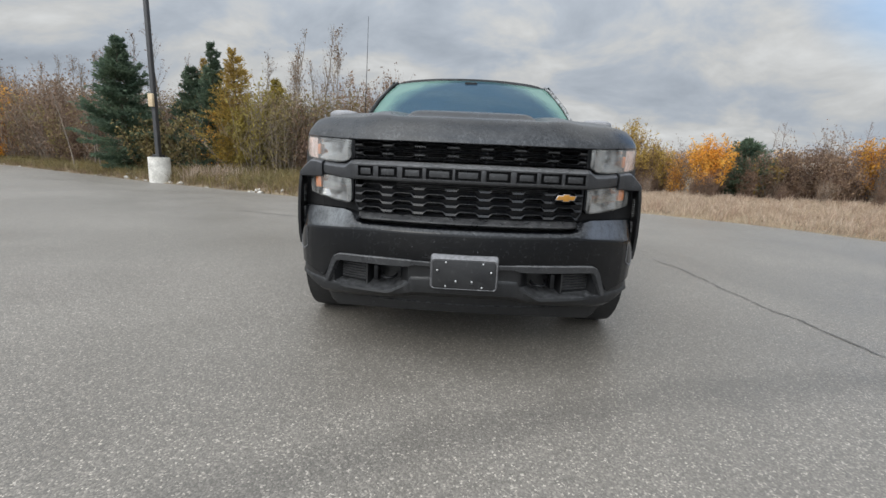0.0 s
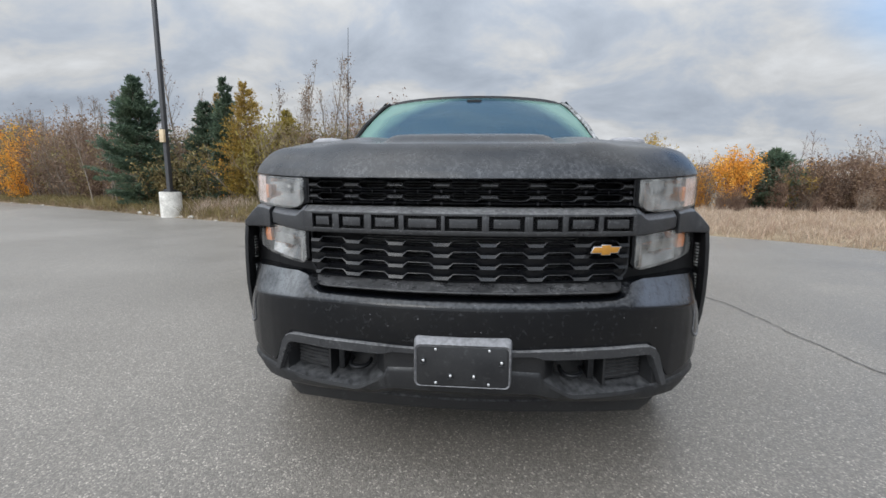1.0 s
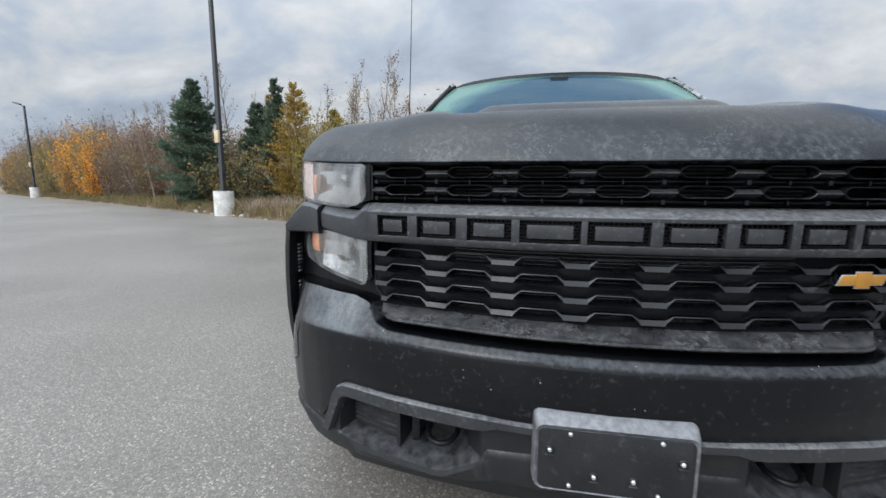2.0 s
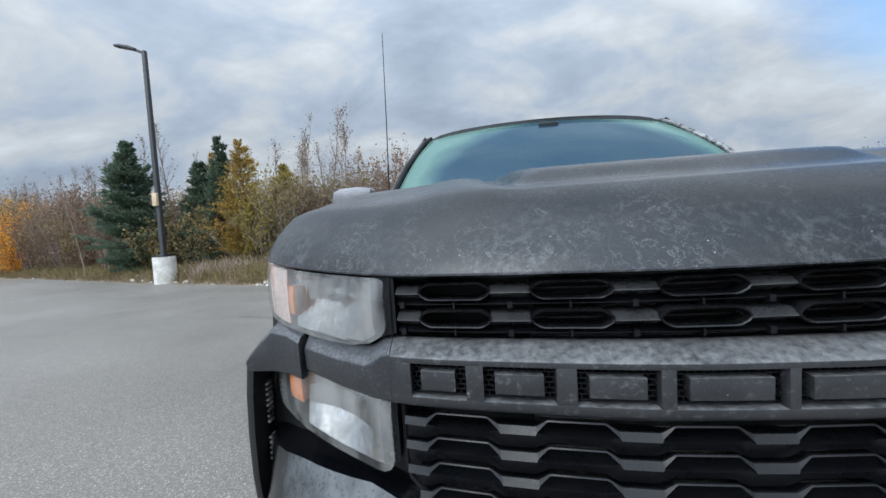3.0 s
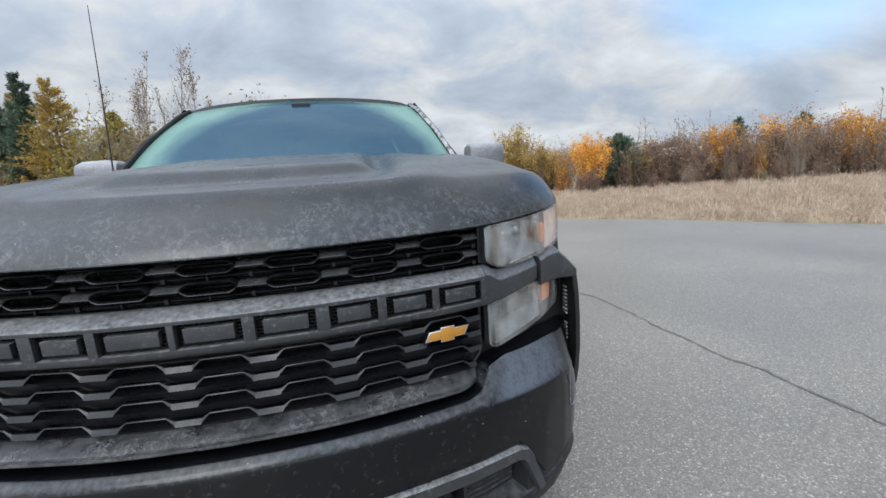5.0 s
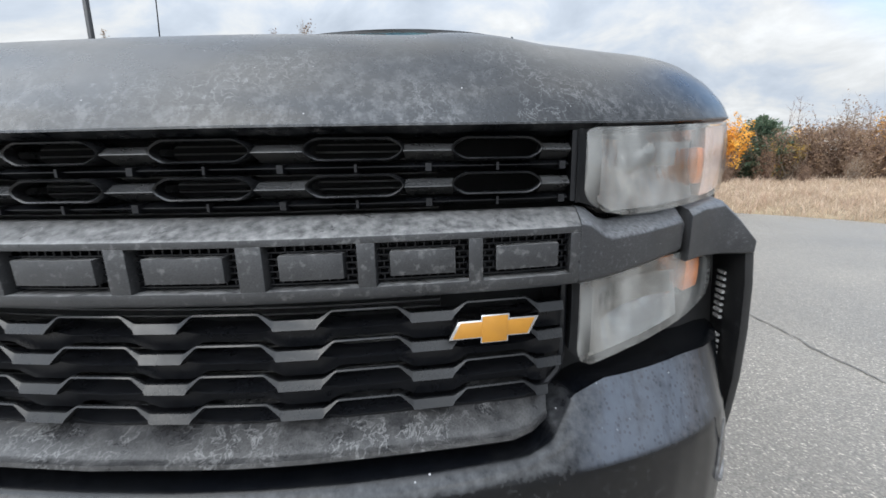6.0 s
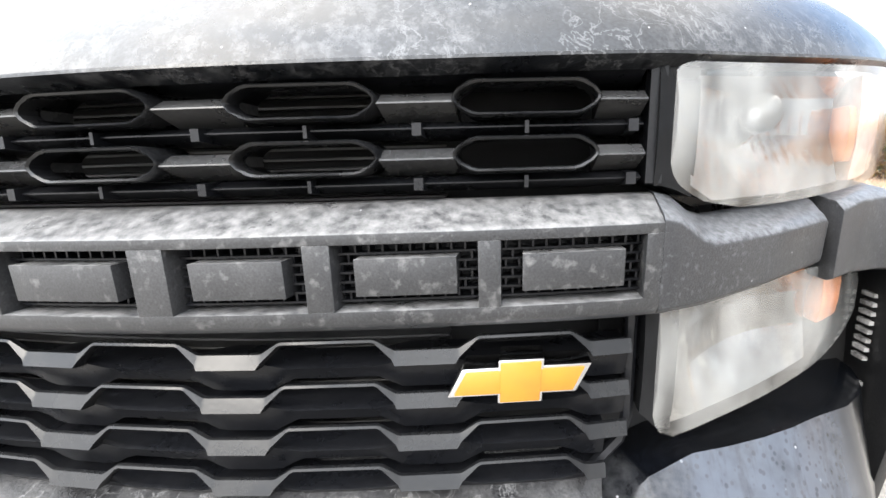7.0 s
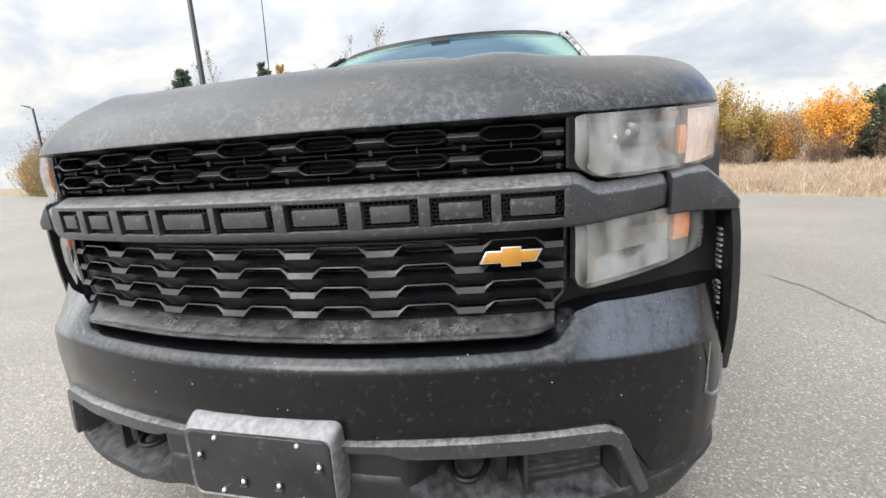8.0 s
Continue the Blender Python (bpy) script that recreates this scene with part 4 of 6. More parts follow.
for x0, x1 in ((-1.0, -0.92), (0.92, 1.0)):
    box(bm, x0, x1, 4.0, 5.85, 0.62, 1.3)
box(bm, -0.92, 0.92, 4.0, 4.06, 0.62, 1.3)
box(bm, -0.92, 0.92, 4.06, 5.78, 0.62, 0.70)
part("cargo_bed", bm, PAINT, truck, bevel=0.008)
bm = bmesh.new()
box(bm, -0.915, 0.915, 5.79, 5.85, 0.66, 1.29)
part("tailgate", bm, PAINT, truck, bevel=0.008)
bm = bmesh.new()
box(bm, -0.95, 0.95, 5.86, 6.0, 0.5, 0.64)
part("rear_bumper", bm, TRIM, truck, bevel=0.02)
bm = bmesh.new()
for x in (-0.46, 0.46):
    box(bm, x - 0.05, x + 0.05, 0.35, 5.7, 0.42, 0.55)
for y in (0.98, 4.73):
    tube(bm, [(-0.75, y, 0.40), (0.75, y, 0.40)], 0.05, 10)
part("chassis", bm, DARK, truck)


def wheel(x, y):
    bm = bmesh.new()
    s = 1 if x > 0 else -1
    prof = [(-0.13, 0.25), (-0.135, 0.34), (-0.115, 0.392), (-0.06, 0.4), (0.06, 0.4), (0.115, 0.392), (0.135, 0.34), (0.13, 0.25)]
    skin(bm, [[(x + s * w, y + r * math.cos(a), 0.4 + r * math.sin(a)) for w, r in prof] for a in span(0, 2 * math.pi, 41)], caps=False)
    tyre = part("wheel", bm, RUBBER, truck, "black road tyre with a dusty sidewall", angle=30)
    bm = bmesh.new()
    prof = [(-0.12, 0.25), (0.1, 0.25), (0.115, 0.235), (0.06, 0.2), (0.05, 0.1), (0.08, 0.07), (0.08, 0.004), (-0.12, 0.004)]
    skin(bm, [[(x + s * w, y + r * math.cos(a), 0.4 + r * math.sin(a)) for w, r in prof] for a in span(0, 2 * math.pi, 37)], caps=False)
    part("rim", bm, STEEL, tyre, "plain silver steel rim")


for y in (0.98, 4.73):
    for x in (-0.87, 0.87):
        wheel(x, y)


def side_mirror(side):
    bm = bmesh.new()
    loops = []
    for x, h, d in ((0.985, 0.085, 0.05), (1.0, 0.105, 0.075), (1.08, 0.115, 0.085), (1.17, 0.112, 0.08), (1.215, 0.095, 0.06), (1.228, 0.06, 0.03)):
        ring = []
        for a in span(0, 2 * math.pi * 15 / 16, 16):
            c, s = math.cos(a), math.sin(a)
            ring.append((side * x, 1.9 + d * math.copysign(abs(c) ** 0.6, c), 1.345 + h * math.copysign(abs(s) ** 0.6, s)))
        loops.append(ring)
    skin(bm, loops)
    shell = part("side_mirror", bm, MIRROR_CAP, truck, "black door mirror dulled by pale frost", angle=50)
    bm = bmesh.new()
    skin(bm, [[(side * x, 1.9 + dy, z) for dy, z in ((-0.03, 1.27), (0.04, 1.27), (0.04, 1.33), (-0.03, 1.33))] for x in (0.93, 1.0)])
    part("mirror_arm", bm, TRIM, shell, bevel=0.01)
    bm = bmesh.new()
    box(bm, side * 1.01, side * 1.2, 1.975, 1.983, 1.26, 1.43)
    part("mirror_glass", bm, CHROME, shell)


mirrored(side_mirror)
bm = bmesh.new()
tube(bm, [(-0.81, 1.42, 1.29), (-0.81, 1.42, 1.35)], [0.016, 0.012], 10)
tube(bm, [(-0.81, 1.42, 1.35), (-0.80, 1.425, 1.70), (-0.792, 1.43, 2.08)], [0.0034, 0.0024, 0.0015], 6)
part("antenna", bm, DARK, truck, "thin black whip antenna")

# ---- grille ----
COLS = [(k - 3) * 0.158 for k in range(7)]


def conform(points, depth=0.0):
    """Lays (x, dy, z) points on the bowed front of the truck."""
    return [(x, face_y(x) + dy + depth, z) for x, dy, z in points]


# added sheet whose near-black colour is the shade behind the grille
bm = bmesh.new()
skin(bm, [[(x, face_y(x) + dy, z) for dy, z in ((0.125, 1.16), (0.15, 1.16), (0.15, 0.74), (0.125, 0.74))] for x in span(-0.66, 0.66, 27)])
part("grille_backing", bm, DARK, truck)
bm = bmesh.new()
for i in range(40):
    z = 0.762 + i * 0.0092
    skin(bm, [[(x, face_y(x) + dy, z + dz) for dy, dz in ((0.108, 0), (0.124, 0.001), (0.124, 0.003), (0.108, 0.002))] for x in span(-0.36, 0.40, 13)])
tagged(part("radiator", bm, FINS, truck, "fine horizontal radiator fins behind the grille"), kind="stuff")


def slot_ring(bm, cx, cz, w, h, front, back, t):
    """An elongated eight-sided ring with depth."""
    def ring(w, h, dy):
        quarter = [(w, 0.14 * h), (w - 0.0035, 0.5 * h), (w - 0.0115, 0.9 * h), (w - 0.0165, h), (0.4 * w, h)]
        half = quarter + [(-px, pz) for px, pz in quarter[::-1]]
        pts = half + [(px, -pz) for px, pz in half[::-1]]
        return [(cx + px, face_y(cx + px) + dy, cz + pz) for px, pz in pts]
    a, b, c, d = ring(w, h, back), ring(w, h, front + 0.0025), ring(w - 0.0012, h - 0.0012, front), ring(w - t, h - t, front + 0.0015)
    e = ring(w - t - 0.0006, h - t - 0.0006, front + 0.016)
    loops = [a, b, c, d, e]
    rings = [[bm.verts.new(p) for p in loop] for loop in loops]
    n = len(rings[0])
    for p, q in zip(rings, rings[1:]):
        for i in range(n):
            j = (i + 1) % n
            bm.faces.new((p[i], p[j], q[j], q[i]))


for z in (1.0945, 1.055):
    for x in COLS:
        bm = bmesh.new()
        slot_ring(bm, x, z, 0.053, 0.0130, 0.018, 0.06, 0.0027)
        part("grille_slot", bm, SLAT, truck, angle=40)
for z in (1.0945, 1.055):
    for k in range(8):
        bm = bmesh.new()
        x0, x1 = (COLS[0] - 0.105 if k == 0 else COLS[k - 1] + 0.0525), (COLS[k] - 0.0515 if k < 7 else COLS[6] + 0.105)
        x0, x1 = max(x0, -0.562), min(x1, 0.562)
        skin(bm, [[(x, face_y(x) + dy, z + dz) for dy, dz in ((0.06, 0.0068), (0.034, 0.0056), (0.0205, -0.0015), (0.0203, -0.0026), (0.046, -0.0135), (0.06, -0.0145))] for x in span(x0, x1, 4)])
        part("grille_link", bm, LIT_LINK, truck, angle=30)
bm = bmesh.new()
for z in (1.0748, 1.1145, 1.0345):
    skin(bm, [[(x, face_y(x) + dy, z + s) for dy, s in ((0.08, 0.006), (0.042, 0.0055), (0.030, 0.001), (0.030, 0.0), (0.046, -0.0058), (0.08, -0.006))] for x in span(-0.562, 0.562, 25)])
for z in (1.0748, 1.0352):
    for k in range(15):
        x = -0.553 + k * 0.079
        w = 0.0015 if k % 2 else 0.0035
        skin(bm, [[(x + s, face_y(x) + dy, z + dz) for dy, dz in ((0.025, -0.005), (0.05, -0.007), (0.05, 0.006), (0.025, 0.004))] for s in (-w, w)])
part("upper_grille_frame", bm, GRILLE, truck, angle=40)


def wave_row(bm, z0):
    stations = []
    for k in range(8):
        lo0, lo1 = -0.632 + k * 0.158 + 0.055, -0.632 + k * 0.158 + 0.103
        stations += [(lo0, 0.0, 0.0105), (lo1, 0.0, 0.0105), (lo1 + 0.003, 0.0008, 0.0065), (lo1 + 0.016, 0.0092, 0.0024), (lo1 + 0.019, 0.0102, 0.0019), (lo0 + 0.158 - 0.019, 0.0102, 0.0019), (lo0 + 0.158 - 0.016, 0.0092, 0.0024), (lo0 + 0.158 - 0.003, 0.0008, 0.0065)]
    limit = 0.562 if z0 > 0.80 else 0.545
    stations = [s for s in stations if abs(s[0]) <= limit]
    stations = [(-limit, stations[0][1], stations[0][2])] + stations + [(limit, stations[-1][1], stations[-1][2])]
    loops = []
    for x, h, t in stations:
        z = z0 + h
        loops.append([(x, face_y(x) + dy, zz) for dy, zz in ((0.0335, z + 0.0003), (0.0315, z + 0.0005), (0.030, z), (0.030 - 0.55 * t, z - t), (0.0315 - 0.4 * t, z - t - 0.0015), (0.036, z - t - 0.0025))])
    skin(bm, loops)


for z0 in (0.9015, 0.8635, 0.825, 0.7865):
    bm = bmesh.new()
    wave_row(bm, z0)
    part("grille_slat", bm, SLAT, truck, angle=30)


def wave_height(x):
    m = (x + 0.632) % 0.158
    return lerp([0.0, 0.036, 0.055, 0.103, 0.122, 0.158], [0.0102, 0.0102, 0.0, 0.0, 0.0102, 0.0102])(m)


def web_row(bm, z0, last):
    """Dark body between two waves, open under each hump."""
    limit = 0.562 if z0 > 0.83 else 0.545
    loops = []
    for x in span(-limit, limit, 113):
        h = wave_height(x) / 0.0102
        top, low = z0 - 0.011 - 0.004 * h, z0 - 0.0385 + (0.0 if last else 0.0102 * h)
        if last:
            low = z0 - 0.026
        loops.append([(x, face_y(x) + dy, z) for dy, z in ((0.075, top + 0.001), (0.040, top + 0.0005), (0.0365, top - 0.001), (0.044, low), (0.075, low - 0.001))])
    skin(bm, loops)


for k, z0 in enumerate((0.9015, 0.8635, 0.825, 0.7865)):
    bm = bmesh.new()
    web_row(bm, z0, k == 3)
    part("grille_web", bm, GRILLE, truck, angle=30)
for side in (-1, 1):
    bm = bmesh.new()
    pts = [(0.566, 0.935), (0.566, 0.82), (0.56, 0.798), (0.535, 0.772), (0.52, 0.768)]
    tube(bm, conform([(side * x, 0.045, z) for x, z in pts]), 0.005, 6)
    part("lower_grille_edge", bm, GRILLE, truck)
    bm = bmesh.new()
    skin(bm, [[(side * x, face_y(x) + dy, z) for dy in (0.03, 0.10)] + [(side * (x + 0.012), face_y(x) + dy, z) for dy in (0.10, 0.03)] for x, z in ((0.566, 1.135), (0.566, 1.03))])
    part("upper_grille_edge", bm, GRILLE, truck)

bm = bmesh.new()
tube(bm, [(0.14 + 0.006 * math.cos(a), face_y(0.14) + 0.058, 0.802 + 0.006 * math.sin(a)) for a in span(0, 2 * math.pi, 17)], 0.0022, 6)
part("grille_clip", bm, ZINC, truck, "small bright metal clip behind the slats")

# textured step under the grille
bm = bmesh.new()
loops = []
for x in span(-0.545, 0.545, 45):
    tip = min(1.0, (0.5455 - abs(x)) / 0.05) ** 0.5
    f = face_y(x)
    front = f - 0.008 * tip + 0.03 * (1 - tip)
    loops.append([(x, f + 0.09, 0.776), (x, max(f + 0.038, front + 0.016), 0.765), (x, front + 0.010, 0.7475), (x, front + 0.0085, 0.7465), (x, front + 0.001, 0.7450), (x, front, 0.7395), (x, front + 0.006, 0.734), (x, f + 0.09, 0.725)])
skin(bm, loops)
part("bumper_step_pad", bm, PAD, truck, "grey step pad with wet grime", angle=40)

# added dark filler, keeps light from showing under the step pad
bm = bmesh.new()
skin(bm, [[(x, face_y(x) + dy, z) for dy, z in ((0.075, 0.69), (0.075, 0.745), (0.10, 0.745), (0.10, 0.69))] for x in span(-0.57, 0.57, 25)])
part("step_gap_filler", bm, DARK, truck)

# name bar: rails, webs and sunken mesh pockets (nine plain shapes)
GLYPHS = [(-0.543, -0.462), (-0.438, -0.343), (-0.318, -0.22), (-0.203, -0.078), (-0.066, 0.056), (0.078, 0.194), (0.22, 0.318), (0.337, 0.440), (0.456, 0.562)]
TOP, BOT = 0.9945, 0.9445


def bar_piece(bm, x0, x1, prof, n=8):
    skin(bm, [[(x, face_y(x) + dy, z) for dy, z in prof] for x in span(x0, x1, n)])


bm = bmesh.new()
bar_piece(bm, -0.575, 0.575, [(0.045, 1.0225), (0.036, 1.021), (0.006, 1.0055), (0.001, 1.002), (0.001, TOP), (0.045, TOP)], 41)
bar_piece(bm, -0.575, 0.575, [(0.045, BOT), (0.003, BOT), (0.0045, 0.9345), (0.010, 0.9285), (0.045, 0.926)], 41)
edges = [-0.575] + [v for g in GLYPHS for v in g] + [0.575]
for x0, x1 in zip(edges[::2], edges[1::2]):
    bar_piece(bm, x0, x1, [(0.001, TOP), (0.003, BOT), (0.045, BOT), (0.045, TOP)], 3)
for i, (x0, x1) in enumerate(GLYPHS):
    w, t = 0.0155, 0.011
    bar_piece(bm, x0 + w, x1 - w, [(0.003, TOP - t), (0.0045, BOT + t), (0.03, BOT + t), (0.03, TOP - t)], 4)
bar = part("grille_bar", bm, TRIM, truck, "broad grey-black bar with nine sunken mesh shapes", angle=40, bevel=0.0018)
# near-black sheet that supplies the shade in the sunken shapes
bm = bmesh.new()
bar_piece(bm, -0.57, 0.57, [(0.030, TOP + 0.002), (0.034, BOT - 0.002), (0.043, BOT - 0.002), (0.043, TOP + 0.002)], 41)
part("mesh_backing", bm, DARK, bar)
bm = bmesh.new()
for k in range(7):
    z = BOT + 0.004 + k * 0.0072
    bar_piece(bm, -0.565, 0.565, [(0.016, z), (0.030, z - 0.001), (0.030, z + 0.001), (0.016, z + 0.0016)], 33)
for k in range(6):
    z = BOT + 0.0048 + k * 0.0072
    for i in range(112):
        x = -0.561 + (i + 0.5 * (k % 2)) * 0.01005
        skin(bm, [[(x + w, face_y(x) + dy, zz) for dy, zz in ((0.018, z), (0.030, z), (0.030, z + 0.0072), (0.018, z + 0.0072))] for w in (-0.0008, 0.0008)])
tagged(part("mesh", bm, GRILLE, bar), kind="stuff")


def bar_wing(side):
    bm = bmesh.new()
    loops = []
    for x, zt, zb in ((0.575, 1.0225, 0.927), (0.590, 1.0185, 0.9275), (0.610, 1.0035, 0.928), (0.625, 0.999, 0.929), (0.68, 1.002, 0.9355), (0.748, 1.008, 0.945), (0.757, 1.0045, 0.948)):
        f = face_y(x)
        back = 0.0 if x < 0.75 else 0.006
        loops.append([(side * x, f + 0.05, zt + 0.002), (side * x, f + 0.034, zt), (side * x, f + 0.006 + back, zt - 0.014), (side * x, f + 0.001 + back, zt - 0.019), (side * x, f + 0.004 + back, zb + 0.006), (side * x, f + 0.012, zb), (side * x, f + 0.05, zb)])
    skin(bm, loops)
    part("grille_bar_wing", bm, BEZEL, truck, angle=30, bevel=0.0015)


mirrored(bar_wing)


def emblem():
    bm = bmesh.new()
    cx, cz = 0.470, 0.884
    def plate(bm, pts, front, back):
        skin(bm, [[(cx + x, face_y(cx + x) + d, cz + z) for x, z in pts] for d in (front, back)])
    wide = [(-0.055, -0.0115), (0.043, -0.0115), (0.055, 0.0115), (-0.043, 0.0115)]
    tall = [(-0.0170, -0.0178), (0.0170, -0.0178), (0.0185, 0.0178), (-0.0160, 0.0178)]
    plate(bm, wide, 0.004, 0.03)
    plate(bm, tall, 0.0035, 0.03)
    base = part("emblem", bm, CHROME, truck, "small chrome-rimmed badge, a wide shape crossed by a tall one", bevel=0.0012)
    bm = bmesh.new()
    plate(bm, [(-0.0495, -0.0093), (0.0405, -0.0093), (0.0492, 0.0093), (-0.0402, 0.0093)], 0.0022, 0.006)
    plate(bm, [(-0.0150, -0.0160), (0.0150, -0.0160), (0.0163, 0.0160), (-0.0144, 0.0160)], 0.0018, 0.006)
    part("emblem_inlay", bm, GOLD, base, "flat gold inlay", bevel=0.0006)


emblem()


# ---- lamps ----
def lamp_surface(bm, side, stations, dy0, dy1, inset=0.0, bulge=0.0):
    loops = []
    for x, zb, zt in stations:
        f = face_y(x)
        loops.append([(side * x, f + dy0 + 0.004, zt - inset), (side * x, f + dy0 - bulge, zb + (zt - zb) * 0.7), (side * x, f + dy0 - bulge, zb + (zt - zb) * 0.3), (side * x, f + dy0 + 0.004, zb + inset), (side * x, f + dy1, zb + inset), (side * x, f + dy1, zt - inset)])
    skin(bm, loops)


def lamp_top(x):
    return EDGE_Z(x) - 0.006


UPPER_LOW = lerp([0.58, 0.60, 0.625, 0.70, 0.76, 0.83, 0.885, 0.93], [1.026, 1.019, 1.004, 1.006, 1.011, 1.018, 1.029, 1.042])


def upper_lamp(side):
    bm = bmesh.new()
    stations = [(x, UPPER_LOW(x) + 0.002, lamp_top(x)) for x in (0.572, 0.578, 0.592, 0.606)]
    lamp_surface(bm, side, stations, 0.022, 0.12)
    skin(bm, [[(side * x, face_y(x) + dy, z) for dy, z in ((0.075, UPPER_LOW(x)), (0.075, lamp_top(x)), (0.13, lamp_top(x)), (0.13, UPPER_LOW(x)))] for x in span(0.605, 0.93, 14)])
    lamp = part("headlight", bm, HOUSING, truck, "wide headlight with a hazy wet lens")
    bm = bmesh.new()
    loops = []
    for x in span(0.603, 0.780, 74):
        f, mid = face_y(x), 0.030 * math.sin(math.pi * (x - 0.612) / 0.183) + 0.0002 * math.cos(2 * math.pi * (x - 0.612) / 0.0125)
        loops.append([(side * x, f + 0.022, lamp_top(x) - 0.008), (side * x, f + 0.035 + mid, 1.105), (side * x, f + 0.035 + mid, 1.07), (side * x, f + 0.022, UPPER_LOW(x) + 0.010), (side * x, f + 0.074, UPPER_LOW(x) + 0.010), (side * x, f + 0.074, lamp_top(x) - 0.008)])
    skin(bm, loops)
    part("reflector", bm, REFLECTOR, lamp, angle=20)
    bm = bmesh.new()
    for x0 in (0.685,):
        f = face_y(x0)
        skin(bm, [[(side * (x0 + r * math.cos(a)), f + dy, 1.088 + r * math.sin(a)) for a in span(0, 2 * math.pi * 23 / 24, 24)] for dy, r in ((0.073, 0.019), (0.048, 0.019), (0.045, 0.017), (0.050, 0.014), (0.060, 0.006))])
    part("projector", bm, REFLECTOR, lamp, "round projector ring", angle=30)
    bm = bmesh.new()
    lamp_surface(bm, side, [(x, 1.042, 1.096) for x in span(0.784, 0.800, 3)], 0.018, 0.06)
    part("amber_reflector", bm, AMBER, lamp, "thin orange edge of the side marker", bevel=0.002)
    bm = bmesh.new()
    lamp_surface(bm, side, [(x, UPPER_LOW(x) + 0.008, lamp_top(x) - 0.006) for x in span(0.801, 0.928, 11)], 0.018, 0.06)
    part("marker_backing", bm, FROST, lamp)
    bm = bmesh.new()
    lamp_surface(bm, side, [(x, UPPER_LOW(x) + 0.003 + rim, lamp_top(x) - 0.4 * rim) for x, rim in ((0.580, 0.016), (0.583, 0.008), (0.588, 0.003), (0.596, 0.0))] + [(x, UPPER_LOW(x) + 0.003, lamp_top(x)) for x in (0.612, 0.65, 0.68, 0.71, 0.74, 0.77, 0.80, 0.82, 0.84, 0.86, 0.88, 0.90, 0.93)], 0.008, 0.012, 0.0, 0.004)
    lens = part("lens", bm, LENS, lamp, "rain-streaked clear lens", angle=50)
    lens.visible_shadow = False


LOW_TOP = lerp([0.575, 0.60, 0.68, 0.757, 0.85], [0.930, 0.931, 0.937, 0.942, 0.932])
LOW_BOT = lerp([0.575, 0.596, 0.62, 0.70, 0.78, 0.85], [0.829, 0.805, 0.806, 0.815, 0.827, 0.843])


def lower_lamp(side):
    bm = bmesh.new()
    lamp_surface(bm, side, [(x, LOW_BOT(x), LOW_TOP(x)) for x in (0.574, 0.581, 0.592, 0.606)], 0.028, 0.13)
    skin(bm, [[(side * x, face_y(x) + dy, z) for dy, z in ((0.085, LOW_BOT(x) - 0.004), (0.085, LOW_TOP(x) + 0.004), (0.14, LOW_TOP(x) + 0.004), (0.14, LOW_BOT(x) - 0.004))] for x in span(0.605, 0.9, 14)])
    lamp = part("driving_lamp", bm, HOUSING, truck, "lower lamp with a misted clear lens")
    bm = bmesh.new()
    loops = []
    for x in span(0.605, 0.775, 66):
        f, mid = face_y(x), 0.030 * math.sin(math.pi * (x - 0.614) / 0.161) + 0.0002 * math.cos(2 * math.pi * (x - 0.614) / 0.0155)
        zb, zt = LOW_BOT(x) + 0.008, LOW_TOP(x) - 0.004
        loops.append([(side * x, f + 0.028, zt), (side * x, f + 0.04 + mid, zb + 0.7 * (zt - zb)), (side * x, f + 0.04 + mid, zb + 0.35 * (zt - zb)), (side * x, f + 0.03, zb), (side * x, f + 0.084, zb), (side * x, f + 0.084, zt)])
    skin(bm, loops)
    part("reflector", bm, REFLECTOR, lamp, angle=20)
    bm = bmesh.new()
    lamp_surface(bm, side, [(x, 0.872, 0.930) for x in span(0.782, 0.822, 4)], 0.02, 0.07)
    part("amber_reflector", bm, AMBER, lamp, "orange turn signal", bevel=0.002)
    bm = bmesh.new()
    lamp_surface(bm, side, [(x, LOW_BOT(x) + 0.002 + rim, LOW_TOP(x) - 0.001) for x, rim in ((0.582, 0.010), (0.585, 0.004), (0.590, 0.001))] + [(x, LOW_BOT(x) + 0.002, LOW_TOP(x) - 0.001) for x in span(0.604, 0.858, 13)], 0.014, 0.018, 0.0, 0.004)
    lens = part("lens", bm, LENS, lamp, "misted clear lens", angle=50)
    lens.visible_shadow = False


def lamp_gap_filler(side):
    """Added near-black panel: closes and shades the gap behind the lower lamp and the bumper."""
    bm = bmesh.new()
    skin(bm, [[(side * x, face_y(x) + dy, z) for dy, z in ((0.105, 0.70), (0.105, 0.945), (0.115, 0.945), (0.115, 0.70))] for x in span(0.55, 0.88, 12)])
    part("lamp_gap_filler", bm, DARK, truck)


mirrored(upper_lamp)
mirrored(lower_lamp)
mirrored(lamp_gap_filler)


